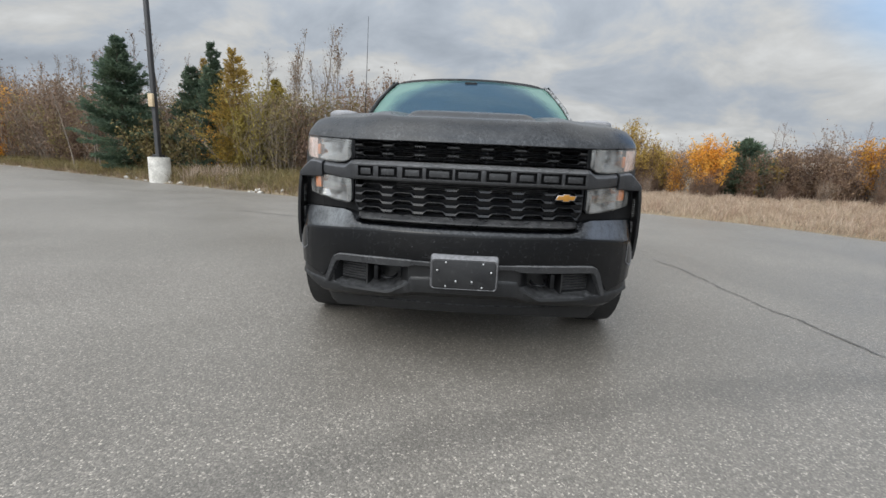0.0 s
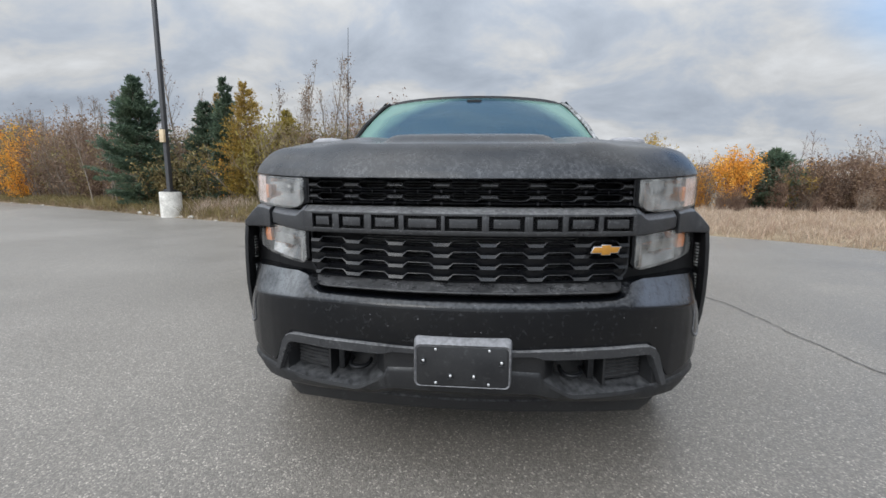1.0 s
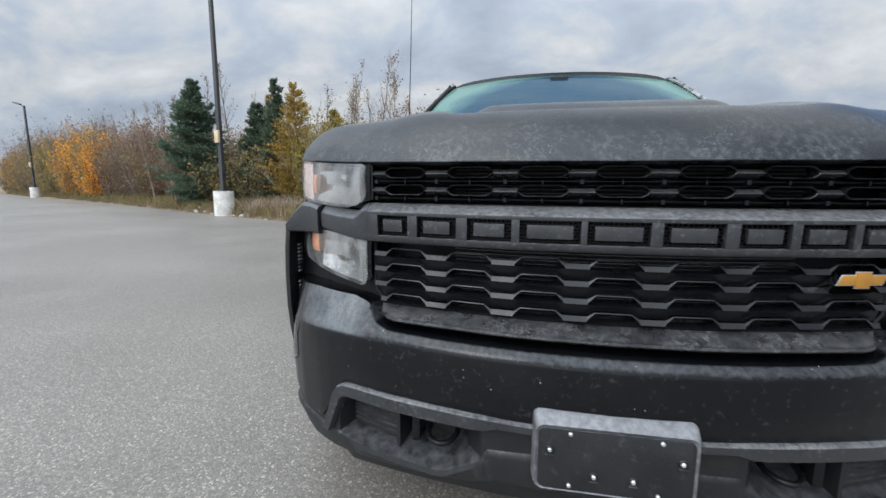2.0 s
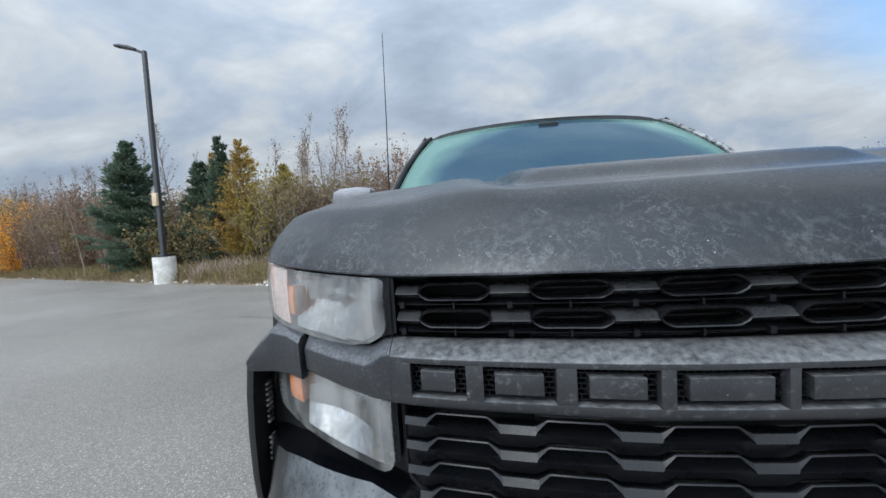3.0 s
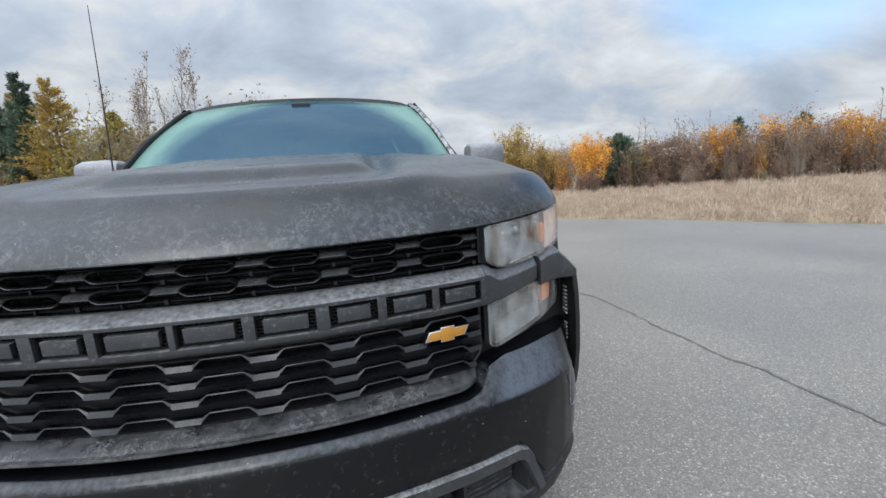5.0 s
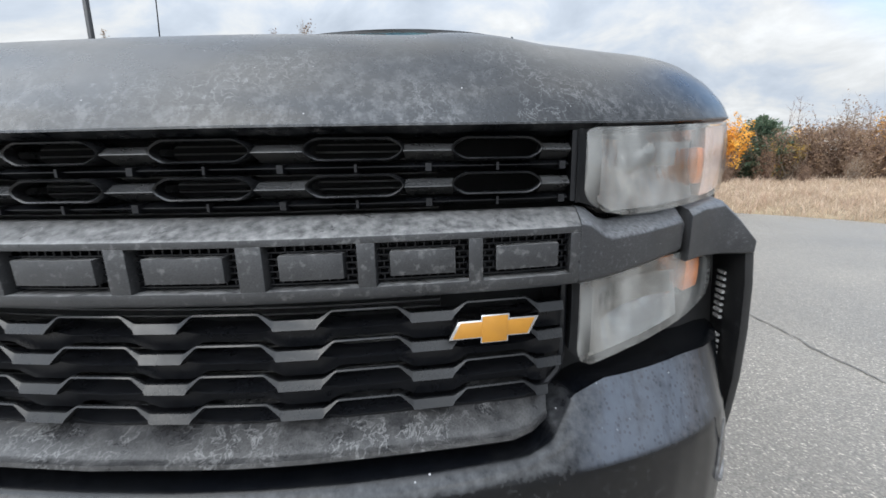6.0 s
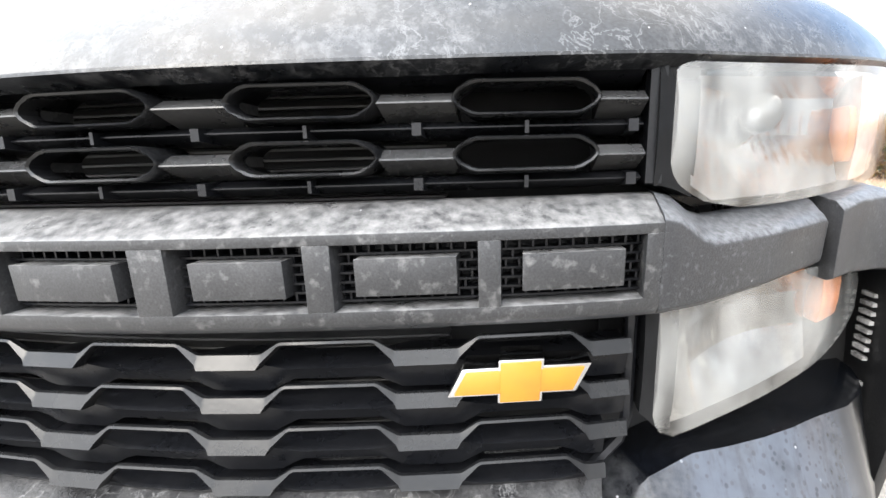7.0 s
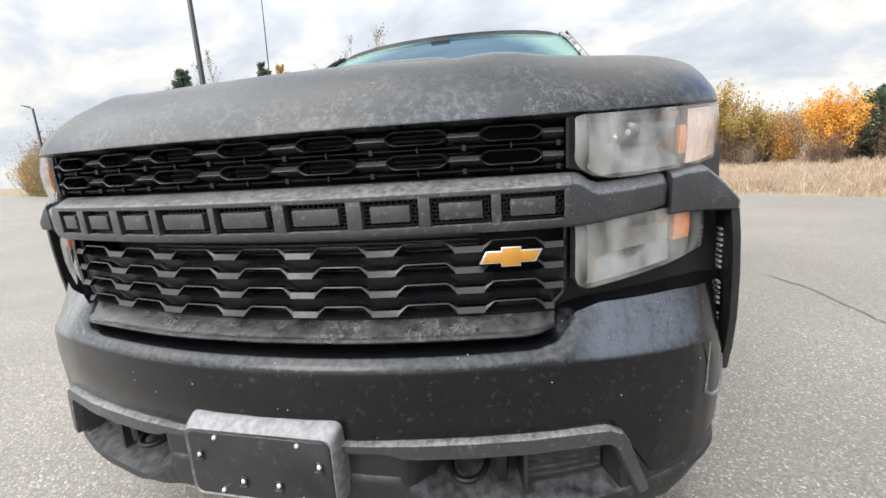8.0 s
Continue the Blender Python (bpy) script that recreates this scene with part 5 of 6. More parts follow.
def corner_bezel(side):
    """Flared black corner under the headlight, its leg and the ribbed air slot."""
    bm = bmesh.new()
    loops = []
    for x, y, zt, zb in ((0.764, 0.255, 1.006, 0.928), (0.80, 0.287, 1.012, 0.928), (0.845, 0.316, 1.014, 0.926), (0.872, 0.318, 0.990, 0.926), (0.905, 0.325, 0.956, 0.925), (0.915, 0.340, 0.950, 0.924)):
        loops.append([(side * x, y + 0.09, zt + (0.012 if x < 0.86 else 0.02)), (side * x, y + 0.012, zt), (side * x, y, zt - 0.008), (side * x, y + 0.002, zb + 0.004), (side * x, y + 0.012, zb), (side * x, y + 0.10, zb)])
    skin(bm, loops)
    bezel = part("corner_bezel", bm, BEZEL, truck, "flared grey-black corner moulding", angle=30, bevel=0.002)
    bm = bmesh.new()
    loops = []
    for z, x, y in ((0.929, 0.917, 0.345), (0.87, 0.927, 0.352), (0.78, 0.937, 0.364), (0.68, 0.945, 0.38), (0.60, 0.947, 0.395), (0.545, 0.944, 0.405)):
        loops.append([(side * (x - 0.018), y - 0.006, z), (side * x, y, z), (side * (x + 0.008), y + 0.10, z), (side * (x - 0.012), y + 0.10, z)])
    skin(bm, loops)
    part("bezel_leg", bm, VALANCE, bezel, bevel=0.002)
    for k in range(24):
        z = 0.872 - k * 0.0125
        if k in (8, 9, 15):
            continue
        x, y = 0.910 + 0.0007 * k, 0.402 + 0.0012 * k
        wide = 0.0028 if k < 16 else 0.0022
        bm = bmesh.new()
        skin(bm, [[(side * (x + s), y + dy, z + dz) for dy, dz in ((0, 0), (0.02, 0), (0.02, 0.006), (0, 0.005))] for s in (-wide, wide)])
        part("rib", bm, MOTTLED, bezel, "short whitish mottled rib")
    # added dark sheet: shade behind the ribs, and no view through
    bm = bmesh.new()
    skin(bm, [[(side * x, y, z) for z in (0.55, 0.93)] + [(side * x, y + 0.01, z) for z in (0.93, 0.55)] for x, y in ((0.78, 0.39), (0.84, 0.41), (0.91, 0.45), (0.948, 0.475))])
    part("air_slot_backing", bm, DARK, bezel)


mirrored(corner_bezel)

# ---- bumper ----
PLAN = [(0.0, 0.012), (0.1, 0.014), (0.2, 0.022), (0.3, 0.036), (0.4, 0.057), (0.5, 0.084), (0.54, 0.097), (0.56, 0.104), (0.58, 0.112), (0.60, 0.120), (0.62, 0.129), (0.66, 0.147), (0.70, 0.167), (0.74, 0.190), (0.78, 0.217), (0.82, 0.249), (0.86, 0.291), (0.895, 0.343), (0.918, 0.403), (0.928, 0.478), (0.93, 0.56)]
SHOULDER = lerp([0, 0.52, 0.56, 0.58, 0.61, 0.66, 0.80, 0.93], [0.716, 0.716, 0.726, 0.742, 0.762, 0.772, 0.774, 0.770])
LEAN = lerp([0, 0.53, 0.56, 0.60, 0.66, 0.82, 0.93], [0.035, 0.035, 0.04, 0.056, 0.062, 0.048, 0.010])
CREASE = lerp([0, 0.5, 0.7, 0.93], [0.700, 0.700, 0.688, 0.664])
PAINT_LOW = lerp([0, 0.235, 0.268, 0.40, 0.63, 0.665, 0.70, 0.735, 0.757, 0.80, 0.93], [0.544, 0.545, 0.549, 0.549, 0.546, 0.536, 0.475, 0.415, 0.408, 0.422, 0.47])


def plan_frame(i):
    a, b = PLAN[max(i - 1, 0)], PLAN[min(i + 1, len(PLAN) - 1)]
    t = Vector((b[0] - a[0], b[1] - a[1])).normalized() if i else Vector((1, 0))
    return Vector(PLAN[i]), Vector((t.y, -t.x))


def along_plan(x):
    """Place and outward direction on the bumper's plan at a sideways distance x."""
    for i in range(len(PLAN) - 1):
        if PLAN[i + 1][0] >= x:
            s = (x - PLAN[i][0]) / (PLAN[i + 1][0] - PLAN[i][0])
            p0, n0 = plan_frame(i)
            p1, n1 = plan_frame(i + 1)
            return p0.lerp(p1, s), n0.lerp(n1, s).normalized()
    return plan_frame(len(PLAN) - 1)


def plan_loops(xs, profile):
    loops = []
    for x in xs:
        side = -1 if x < 0 else 1
        p, n = along_plan(abs(x))
        loops.append([(side * (p.x + n.x * o), p.y + n.y * o, z) for o, z in profile(abs(x))])
    return loops


def bumper_profile(a):
    s, l, zb = SHOULDER(a), LEAN(a), PAINT_LOW(a)
    top, wide = CREASE(a), 0.010 * max(0, min(1, (a - 0.78) / 0.1))
    k = max(0, min(1, (0.62 - a) / 0.08))
    bow = [(-l + (l - 0.003) * q, s + (top - s) * q + 0.55 * k * (s - top) * 4 * q * (1 - q) * 0.7) for q in (0.3, 0.6, 0.85)]
    return [(-0.14, s - 0.01), (-l - 0.03, s + 0.003), (-l, s)] + bow + [(-0.003, top), (0.0005, top - 0.007), (0.0015, top - 0.016), (0.0035 + wide * 0.4, 0.625), (0.001 + wide, 0.565), (-0.004 + wide, zb + 0.006), (-0.012 + wide, zb), (-0.14, zb)]


BX = sorted({s * x for s in (-1, 1) for x in span(0, 0.5, 11) + span(0.51, 0.75, 25) + span(0.76, 0.93, 18)})
bm = bmesh.new()
skin(bm, plan_loops(BX, bumper_profile))
bumper = part("front_bumper", bm, BUMPER, truck, "black painted bumper with stone chips, its shoulders frosted and tinted with painted sky sheen", angle=38)
DEPTH = lerp([0, 0.272, 0.325, 0.345, 0.655, 0.675, 0.93], [0, 0, 0.06, 0.10, 0.10, 0.0, 0.0])
LIP = lerp([0, 0.262, 0.272, 0.37, 0.60, 0.71, 0.93], [0.49, 0.47, 0.446, 0.391, 0.389, 0.394, 0.41])
VLOW = lerp([0, 0.24, 0.32, 0.46, 0.59, 0.69, 0.78, 0.86, 0.93], [0.372, 0.370, 0.350, 0.338, 0.326, 0.316, 0.315, 0.35, 0.41])
VTOP = lerp([0, 0.235, 0.268, 0.40, 0.63, 0.665, 0.70, 0.735, 0.757, 0.80, 0.93], [0.552, 0.553, 0.557, 0.557, 0.554, 0.545, 0.485, 0.425, 0.418, 0.432, 0.48])


def valance_profile(a):
    d, lip, low, top = DEPTH(a), LIP(a), VLOW(a), VTOP(a)
    roof, wide = min(0.524, top - 0.004), 0.006 * max(0, min(1, (a - 0.78) / 0.1))
    lip = min(lip, roof - 0.01)
    return [(-0.13, top), (-0.02 + wide, top), (-0.010 + wide, top - 0.003), (-0.008 + wide, roof), (-0.009 - d + wide, roof - 0.003), (-0.009 - d + wide, lip + 0.004 + 0.32 * d), (-0.006 + wide, lip), (-0.002 + wide, lip - 0.012), (-0.010 + wide, low + 0.03), (-0.045, low + 0.004), (-0.06, low), (-0.13, low + 0.01)]


VX = sorted({s * x for s in (-1, 1) for x in span(0, 0.25, 6) + span(0.26, 0.36, 15) + span(0.38, 0.66, 15) + span(0.665, 0.78, 24) + span(0.79, 0.93, 14)})
bm = bmesh.new()
skin(bm, plan_loops(VX, valance_profile))
part("lower_valance", bm, VALANCE, truck, "textured black lower bumper with two side openings", angle=34)
bm = bmesh.new()
loops = []
for x in span(-0.76, 0.76, 41):
    y, low = 0.145 + 0.26 * x * x, 0.262 - 0.035 * (x / 0.72) ** 2
    low += 0.10 * max(0.0, (abs(x) - 0.68) / 0.08) ** 2
    loops.append([(x, y, 0.375), (x, y + 0.010, 0.31), (x, y + 0.004, 0.304), (x, y + 0.012, low + 0.008), (x, y + 0.016, low), (x, y + 0.026, low), (x, y + 0.03, 0.375)])
skin(bm, loops)
part("air_dam", bm, VALANCE, truck, "low black rubber air dam", angle=40)


def fog_bezel(side):
    path = [(0.150, 0.5465), (0.225, 0.547), (0.243, 0.5465), (0.268, 0.5425), (0.30, 0.5415), (0.40, 0.5405), (0.5, 0.539), (0.60, 0.537), (0.635, 0.534), (0.655, 0.525), (0.668, 0.508), (0.682, 0.47), (0.698, 0.43), (0.711, 0.396)]
    halves = [0.0105, 0.0105, 0.0115, 0.0170, 0.0185, 0.0190, 0.0190, 0.0185, 0.0180, 0.0165, 0.0140, 0.0125, 0.0115, 0.0105]
    bm = bmesh.new()
    loops = []
    for i, (x, z) in enumerate(path):
        a, b = path[max(i - 1, 0)], path[min(i + 1, len(path) - 1)]
        t = Vector((b[0] - a[0], b[1] - a[1])).normalized()
        u = Vector((-t.y, t.x))
        half = halves[i]
        loop = []
        for k, o in ((half, -0.02), (half, 0.005), (half * 0.78, 0.013), (-half * 0.85, 0.010), (-half, 0.006), (-half, -0.02)):
            p, n = along_plan(max(0.01, x + u.x * k))
            loop.append((side * (p.x + n.x * o), p.y + n.y * o, z + u.y * k))
        loops.append(loop)
    skin(bm, loops)
    part("fog_bezel", bm, TRIM, truck, "raised grey-black surround of the side opening", angle=30)
    bm = bmesh.new()
    p, n = along_plan(0.497)
    skin(bm, [[(side * (p.x + n.x * o + s), p.y + n.y * o, z) for o, z in ((-0.03, 0.405), (-0.1, 0.415), (-0.1, 0.524), (-0.03, 0.524))] for s in (-0.004, 0.004)])
    blank = part("fog_blank", bm, VALANCE, truck, "ribbed blanking plate where a fog lamp would sit")
    for k in range(7):
        bm = bmesh.new()
        z = 0.420 + k * 0.0142
        skin(bm, [[(side * (p.x + n.x * o), p.y + n.y * o, z + dz) for o, dz in ((-0.046, 0.002), (-0.058, 0.0), (-0.058, 0.0145), (-0.046, 0.0095))] for p, n in (along_plan(x) for x in span(0.50, 0.655, 6))])
        part("slat", bm, VALANCE, blank)
    bm = bmesh.new()
    p, n = along_plan(0.375)
    ring = [(side * (0.375 + 0.036 * math.cos(a)), p.y + 0.072 - 0.05 * math.sin(a), 0.458 - 0.006 * math.sin(a)) for a in span(-0.3, math.pi + 0.3, 17)]
    tube(bm, ring, 0.0075, 8)
    box(bm, side * 0.432, side * 0.452, p.y + 0.055, p.y + 0.13, 0.43, 0.505)
    part("tow_hook", bm, HOUSING, truck, "black steel tow hook", bevel=0.002)


mirrored(fog_bezel)



def bumper_tab(side):
    """Scuffed end of the bumper, hooked round the corner."""
    bm = bmesh.new()
    line = []
    for x, z in ((0.849, 0.665), (0.847, 0.62), (0.846, 0.585), (0.845, 0.558), (0.862, 0.540), (0.884, 0.531), (0.899, 0.545), (0.904, 0.575), (0.905, 0.60)):
        p, n = along_plan(x)
        line.append((side * (p.x + 0.008 * n.x), p.y + 0.008 * n.y, z))
    tube(bm, line, [0.0012, 0.0018, 0.0024, 0.0035, 0.0052, 0.006, 0.006, 0.005, 0.003], 8)
    part("bumper_tab", bm, BRACKET, truck, "pale scuffed hook at the bumper's end", angle=50)


mirrored(bumper_tab)

# licence plate bracket
bm = bmesh.new()
corner = []
for cx, cz, a0 in ((0.139, 0.566, 0), (-0.139, 0.566, 90), (-0.139, 0.455, 180), (0.139, 0.455, 270)):
    corner += [(cx + 0.016 * math.cos(radians(a0 + a)), cz + 0.016 * math.sin(radians(a0 + a))) for a in (0, 22, 45, 68, 90)]
skin(bm, [[(x * (1 + g), y, 0.5105 + (z - 0.5105) * (1 + g) + (0.012 if z > 0.54 else 0.0) * h) for x, z in corner] for y, g, h in ((0.03, 0.045, 1.3), (0.012, 0.045, 1.25), (-0.006, 0.03, 0.6), (-0.016, 0.012, 0.0), (-0.018, 0.0, 0.0), (-0.0145, -0.03, -0.2))])
bracket = part("plate_bracket", bm, BRACKET, truck, "bare black plate bracket with its edge dusted pale", angle=35)
bm = bmesh.new()
skin(bm, [[(x * g, y, 0.5105 + (z - 0.5105) * g - (0.004 if z > 0.54 else 0.0)) for x, z in corner] for y, g in ((-0.010, 0.965), (-0.0165, 0.965), (-0.0175, 0.95))])
part("bracket_face", bm, VALANCE, bracket, "dusty black centre panel")


def screw(x, z, r):
    bm = bmesh.new()
    loops = [[(x + rr * math.cos(2 * math.pi * k / 12), y, z + rr * math.sin(2 * math.pi * k / 12)) for k in range(12)] for y, rr in ((-0.013, r), (-0.0205, r * 0.9), (-0.0225, r * 0.55))]
    skin(bm, loops)
    part("screw", bm, ZINC, bracket)


def screw_socket(x, z):
    """A moulded collar with a bolt sunk in it and a short ledge below."""
    bm = bmesh.new()
    skin(bm, [[(x + rr * math.cos(2 * math.pi * k / 16), y, z + rr * math.sin(2 * math.pi * k / 16)) for k in range(16)] for y, rr in ((-0.0165, 0.0092), (-0.0205, 0.0085), (-0.0210, 0.0075), (-0.0175, 0.0064), (-0.0172, 0.002))])
    skin(bm, [[(x + sx, y, z + dz) for y, dz in ((-0.0165, -0.0085), (-0.0235, -0.0095), (-0.0235, -0.0115), (-0.0165, -0.0125))] for sx in (-0.0085, 0.0085)])
    part("screw_socket", bm, VALANCE, bracket)
    screw(x, z, 0.0052)


for side in (-1, 1):
    screw(side * 0.087, 0.567, 0.0048)
    screw(side * 0.086, 0.4525, 0.0048)
    screw_socket(side * 0.127, 0.528)
    screw_socket(side * 0.038, 0.478)


# ---- lamp posts ----
def lamp_post(x, y, turn=0.0):
    """A square-armed lot light on a concrete footing; its arm points towards -x before the turn."""
    post = tagged(new("lamp_post"), "tall dark lot light on a whitish concrete footing", "lamp post", group="lot lights")
    bm = bmesh.new()
    skin(bm, [[(0.35 * g * math.cos(2 * math.pi * k / 28), 0.35 * g * math.sin(2 * math.pi * k / 28), z) for k in range(28)] for z, g in ((-0.1, 1.0), (0.86, 0.985), (0.90, 0.955))])
    part("footing", bm, CONCRETE, post, "stained pale concrete footing", angle=40)
    bm = bmesh.new()
    box(bm, -0.2, 0.2, -0.2, 0.2, 0.90, 0.925)
    box(bm, -0.14, 0.14, -0.14, 0.14, 0.925, 0.99)
    for sx in (-1, 1):
        for sy in (-1, 1):
            tube(bm, [(sx * 0.165, sy * 0.165, 0.92), (sx * 0.165, sy * 0.165, 0.975)], 0.014, 6)
    part("base_plate", bm, POLE, post, bevel=0.006)
    bm = bmesh.new()
    skin(bm, [[(w * cx, w * cy, z) for cx, cy in ((-1, -0.8), (-0.8, -1), (0.8, -1), (1, -0.8), (1, 0.8), (0.8, 1), (-0.8, 1), (-1, 0.8))] for z, w in ((0.98, 0.078), (4.5, 0.07), (7.72, 0.062), (7.76, 0.05))])
    part("pole", bm, POLE, post)
    bm = bmesh.new()
    tube(bm, [(0, 0, 7.66), (-0.15, 0, 7.75), (-0.36, 0, 7.84)], 0.045, 8)
    skin(bm, [[(px, w * s, z + dz) for s, dz in ((-1, 0.0), (-0.9, h), (0.9, h), (1, 0.0), (0.8, -0.035), (-0.8, -0.035))] for px, z, w, h in ((-0.32, 7.83, 0.09, 0.06), (-0.5, 7.90, 0.15, 0.075), (-0.85, 8.01, 0.16, 0.06), (-1.08, 8.075, 0.13, 0.03), (-1.13, 8.085, 0.08, 0.01))])
    part("lamp_head", bm, POLE, post, "flat dark lamp head on a short arm", bevel=0.006)
    bm = bmesh.new()
    skin(bm, [[(sx * 0.09 + 0.0, -0.08 + dy, z) for sx in (-1, 1) for dy in (0,)] + [(sx * 0.09, -0.17, z) for sx in (1, -1)] for z in (2.62, 3.05)])
    part("control_box", bm, BOX, post, "weathered cream box strapped to the pole", bevel=0.01)
    post.matrix_world = pose(x, y, 0, 0, 0, turn)
    return post


lamp = lamp_post(-10.95, 12.95, -8)
copy_thing(lamp, pose(-42.0, 29.0, 0, 0, 0, 0))


# ---- plants ----
def quads(centres, size, rnd, squash=1.0, upright=0.0):
    verts, faces = [], []
    for c in centres:
        s = size * rnd.uniform(0.6, 1.35)
        a = Vector((rnd.gauss(0, 1), rnd.gauss(0, 1), rnd.gauss(0, 1) * squash + upright)).normalized() * s
        b = a.cross(Vector((rnd.gauss(0, 1), rnd.gauss(0, 1), rnd.gauss(0, 1)))).normalized() * s * 0.55
        n = len(verts)
        c = Vector(c)
        verts += [c - a, c + b * 0.9, c + a, c - b]
        faces.append((n, n + 1, n + 2, n + 3))
    return verts, faces


def needles(centres, size, rnd, ways):
    verts, faces = [], []
    for c, w in zip(centres, ways):
        s = size * rnd.uniform(0.6, 1.3)
        a = (Vector(w) + Vector((rnd.gauss(0, 0.5), rnd.gauss(0, 0.5), rnd.gauss(0, 0.4)))).normalized() * s
        b = a.cross(Vector((rnd.gauss(0, 1), rnd.gauss(0, 1), rnd.gauss(0, 1)))).normalized() * s * 0.26
        n = len(verts)
        c = Vector(c)
        verts += [c - b, c + b, c + a]
        faces.append((n, n + 1, n + 2))
    return verts, faces


class Sticks:
    """Gathers thin tapering three-sided stems into one mesh."""

    def __init__(self):
        self.verts, self.faces = [], []

    def add(self, points, r0, r1, sides=3):
        pts = [Vector(p) for p in points]
        last = None
        for i, p in enumerate(pts):
            d = (pts[min(i + 1, len(pts) - 1)] - pts[max(i - 1, 0)]).normalized()
            a = d.orthogonal().normalized()
            b = d.cross(a)
            r = r0 + (r1 - r0) * i / (len(pts) - 1)
            n = len(self.verts)
            self.verts += [p + r * (math.cos(2 * math.pi * k / sides) * a + math.sin(2 * math.pi * k / sides) * b) for k in range(sides)]
            if last is not None:
                self.faces += [(last + k, last + (k + 1) % sides, n + (k + 1) % sides, n + k) for k in range(sides)]
            last = n


    def ribbon(self, points, w, turn):
        """A flat tapering twig."""
        side = Vector((math.cos(turn), math.sin(turn), 0))
        n = len(self.verts)
        for i, p in enumerate(points):
            r = w * (1 - 0.8 * i / (len(points) - 1))
            self.verts += [p - r * side, p + r * side]
            if i:
                self.faces.append((n + 2 * i - 2, n + 2 * i - 1, n + 2 * i + 1, n + 2 * i))


def bent(start, way, length, rnd, bend=0.15, n=4, up=0.1):
    p, d = Vector(start), Vector(way).normalized()
    pts = [p.copy()]
    for _ in range(n):
        d = (d + Vector((rnd.gauss(0, bend), rnd.gauss(0, bend), rnd.gauss(0, bend) + up))).normalized()
        p = p + d * (length / n)
        pts.append(p.copy())
    return pts


def put(name, x, y, label, category, group, build, turn=0.0, size=1.0):
    thing = tagged(new(name), label, category, group)
    build(thing)
    thing.matrix_world = pose(x, y, ground_z(x, y) - 0.03, 0, 0, turn) @ Matrix.Diagonal((size, size, size, 1))
    return thing


def conifer(height, radius, seed, mat, density=1.0, droop=0.25, open_top=0.1, size=0.13):
    def build(thing):
        rnd = random.Random(seed)
        s = Sticks()
        s.add([(0, 0, 0), (0.02, 0.01, height * 0.5), (0, 0, height)], 0.028 * height, 0.008, 6)
        cs, ws = [], []
        z = 0.05 * height
        while z < height * 0.985:
            f = 1 - z / height
            reach = radius * min(1.0, 1.45 * f) ** 0.8 * (0.8 + 0.4 * rnd.random()) + 0.06
            for k in range(6 if f > 0.15 else 4):
                a = rnd.uniform(0, 2 * math.pi)
                r = reach * rnd.uniform(0.55, 1.18)
                d = Vector((math.cos(a), math.sin(a), 0.35 * (1 - f) + 0.12 - droop * f))
                pts = bent((0, 0, z), d, r, rnd, 0.08, 4, 0.06)
                s.add(pts, 0.012, 0.003)
                n = int(46 * density * (0.35 + r))
                for _ in range(n):
                    q = rnd.uniform(0.12, 1.0) ** 0.8 * 3.999
                    i = int(q)
                    p = pts[i].lerp(pts[i + 1], q - i)
                    side = Vector((-d.y, d.x, 0)) * rnd.gauss(0, 0.16 * r + 0.03)
                    cs.append(p + side + Vector((0, 0, rnd.gauss(0.0, 0.04))))
                    ws.append(d + side * 3 + Vector((0, 0, rnd.uniform(-0.3, 0.5))))
            z += height * 0.028 * (0.7 + 0.6 * rnd.random())
        raw("trunk", s.verts, s.faces, BARK, thing)
        v, f = needles(cs, size, rnd, ws)
        raw("crown", v, f, mat, thing)
    return build


def bare_tree(height, seed, bark, twig, leaf=None, leaves=0, lean=0.05, spread=0.6):
    def build(thing):
        rnd = random.Random(seed)
        s, t = Sticks(), Sticks()
        trunk = bent((0, 0, 0), (rnd.gauss(0, lean), rnd.gauss(0, lean), 1), height, rnd, 0.035, 8, 0.02)
        s.add(trunk, 0.0085 * height, 0.004, 6)
        tips = []
        for _ in range(int(9 + height * 4)):
            q = rnd.uniform(0.25, 0.97) * 8 * 0.999
            i = int(q)
            p = trunk[i].lerp(trunk[i + 1], q - i)
            a = rnd.uniform(0, 2 * math.pi)
            l = height * (1.05 - q / 8) * 0.32 * rnd.uniform(0.5, 1.2) + 0.15
            pts = bent(p, (math.cos(a) * spread, math.sin(a) * spread, 0.9), l, rnd, 0.12, 4, 0.08)
            t.add(pts, 0.0022 * height, 0.002)
            for _ in range(4):
                j = rnd.randint(1, 4)
                b = rnd.uniform(0, 2 * math.pi)
                w = bent(pts[j], (math.cos(b) * 0.7, math.sin(b) * 0.7, 0.8), l * 0.45, rnd, 0.15, 2, 0.05)
                t.add(w, 0.0035, 0.0012)
                tips.append(w)
        raw("trunk", s.verts, s.faces, bark, thing)
        raw("branchwork", t.verts, t.faces, twig, thing)
        if leaf and leaves:
            cs = []
            for _ in range(leaves):
                w = rnd.choice(tips)
                cs.append(w[rnd.randint(0, 2)] + Vector((rnd.gauss(0, 0.05), rnd.gauss(0, 0.05), rnd.gauss(0, 0.05))))
            v, f = quads(cs, 0.045, rnd)
            raw("foliage", v, f, leaf, thing)
    return build


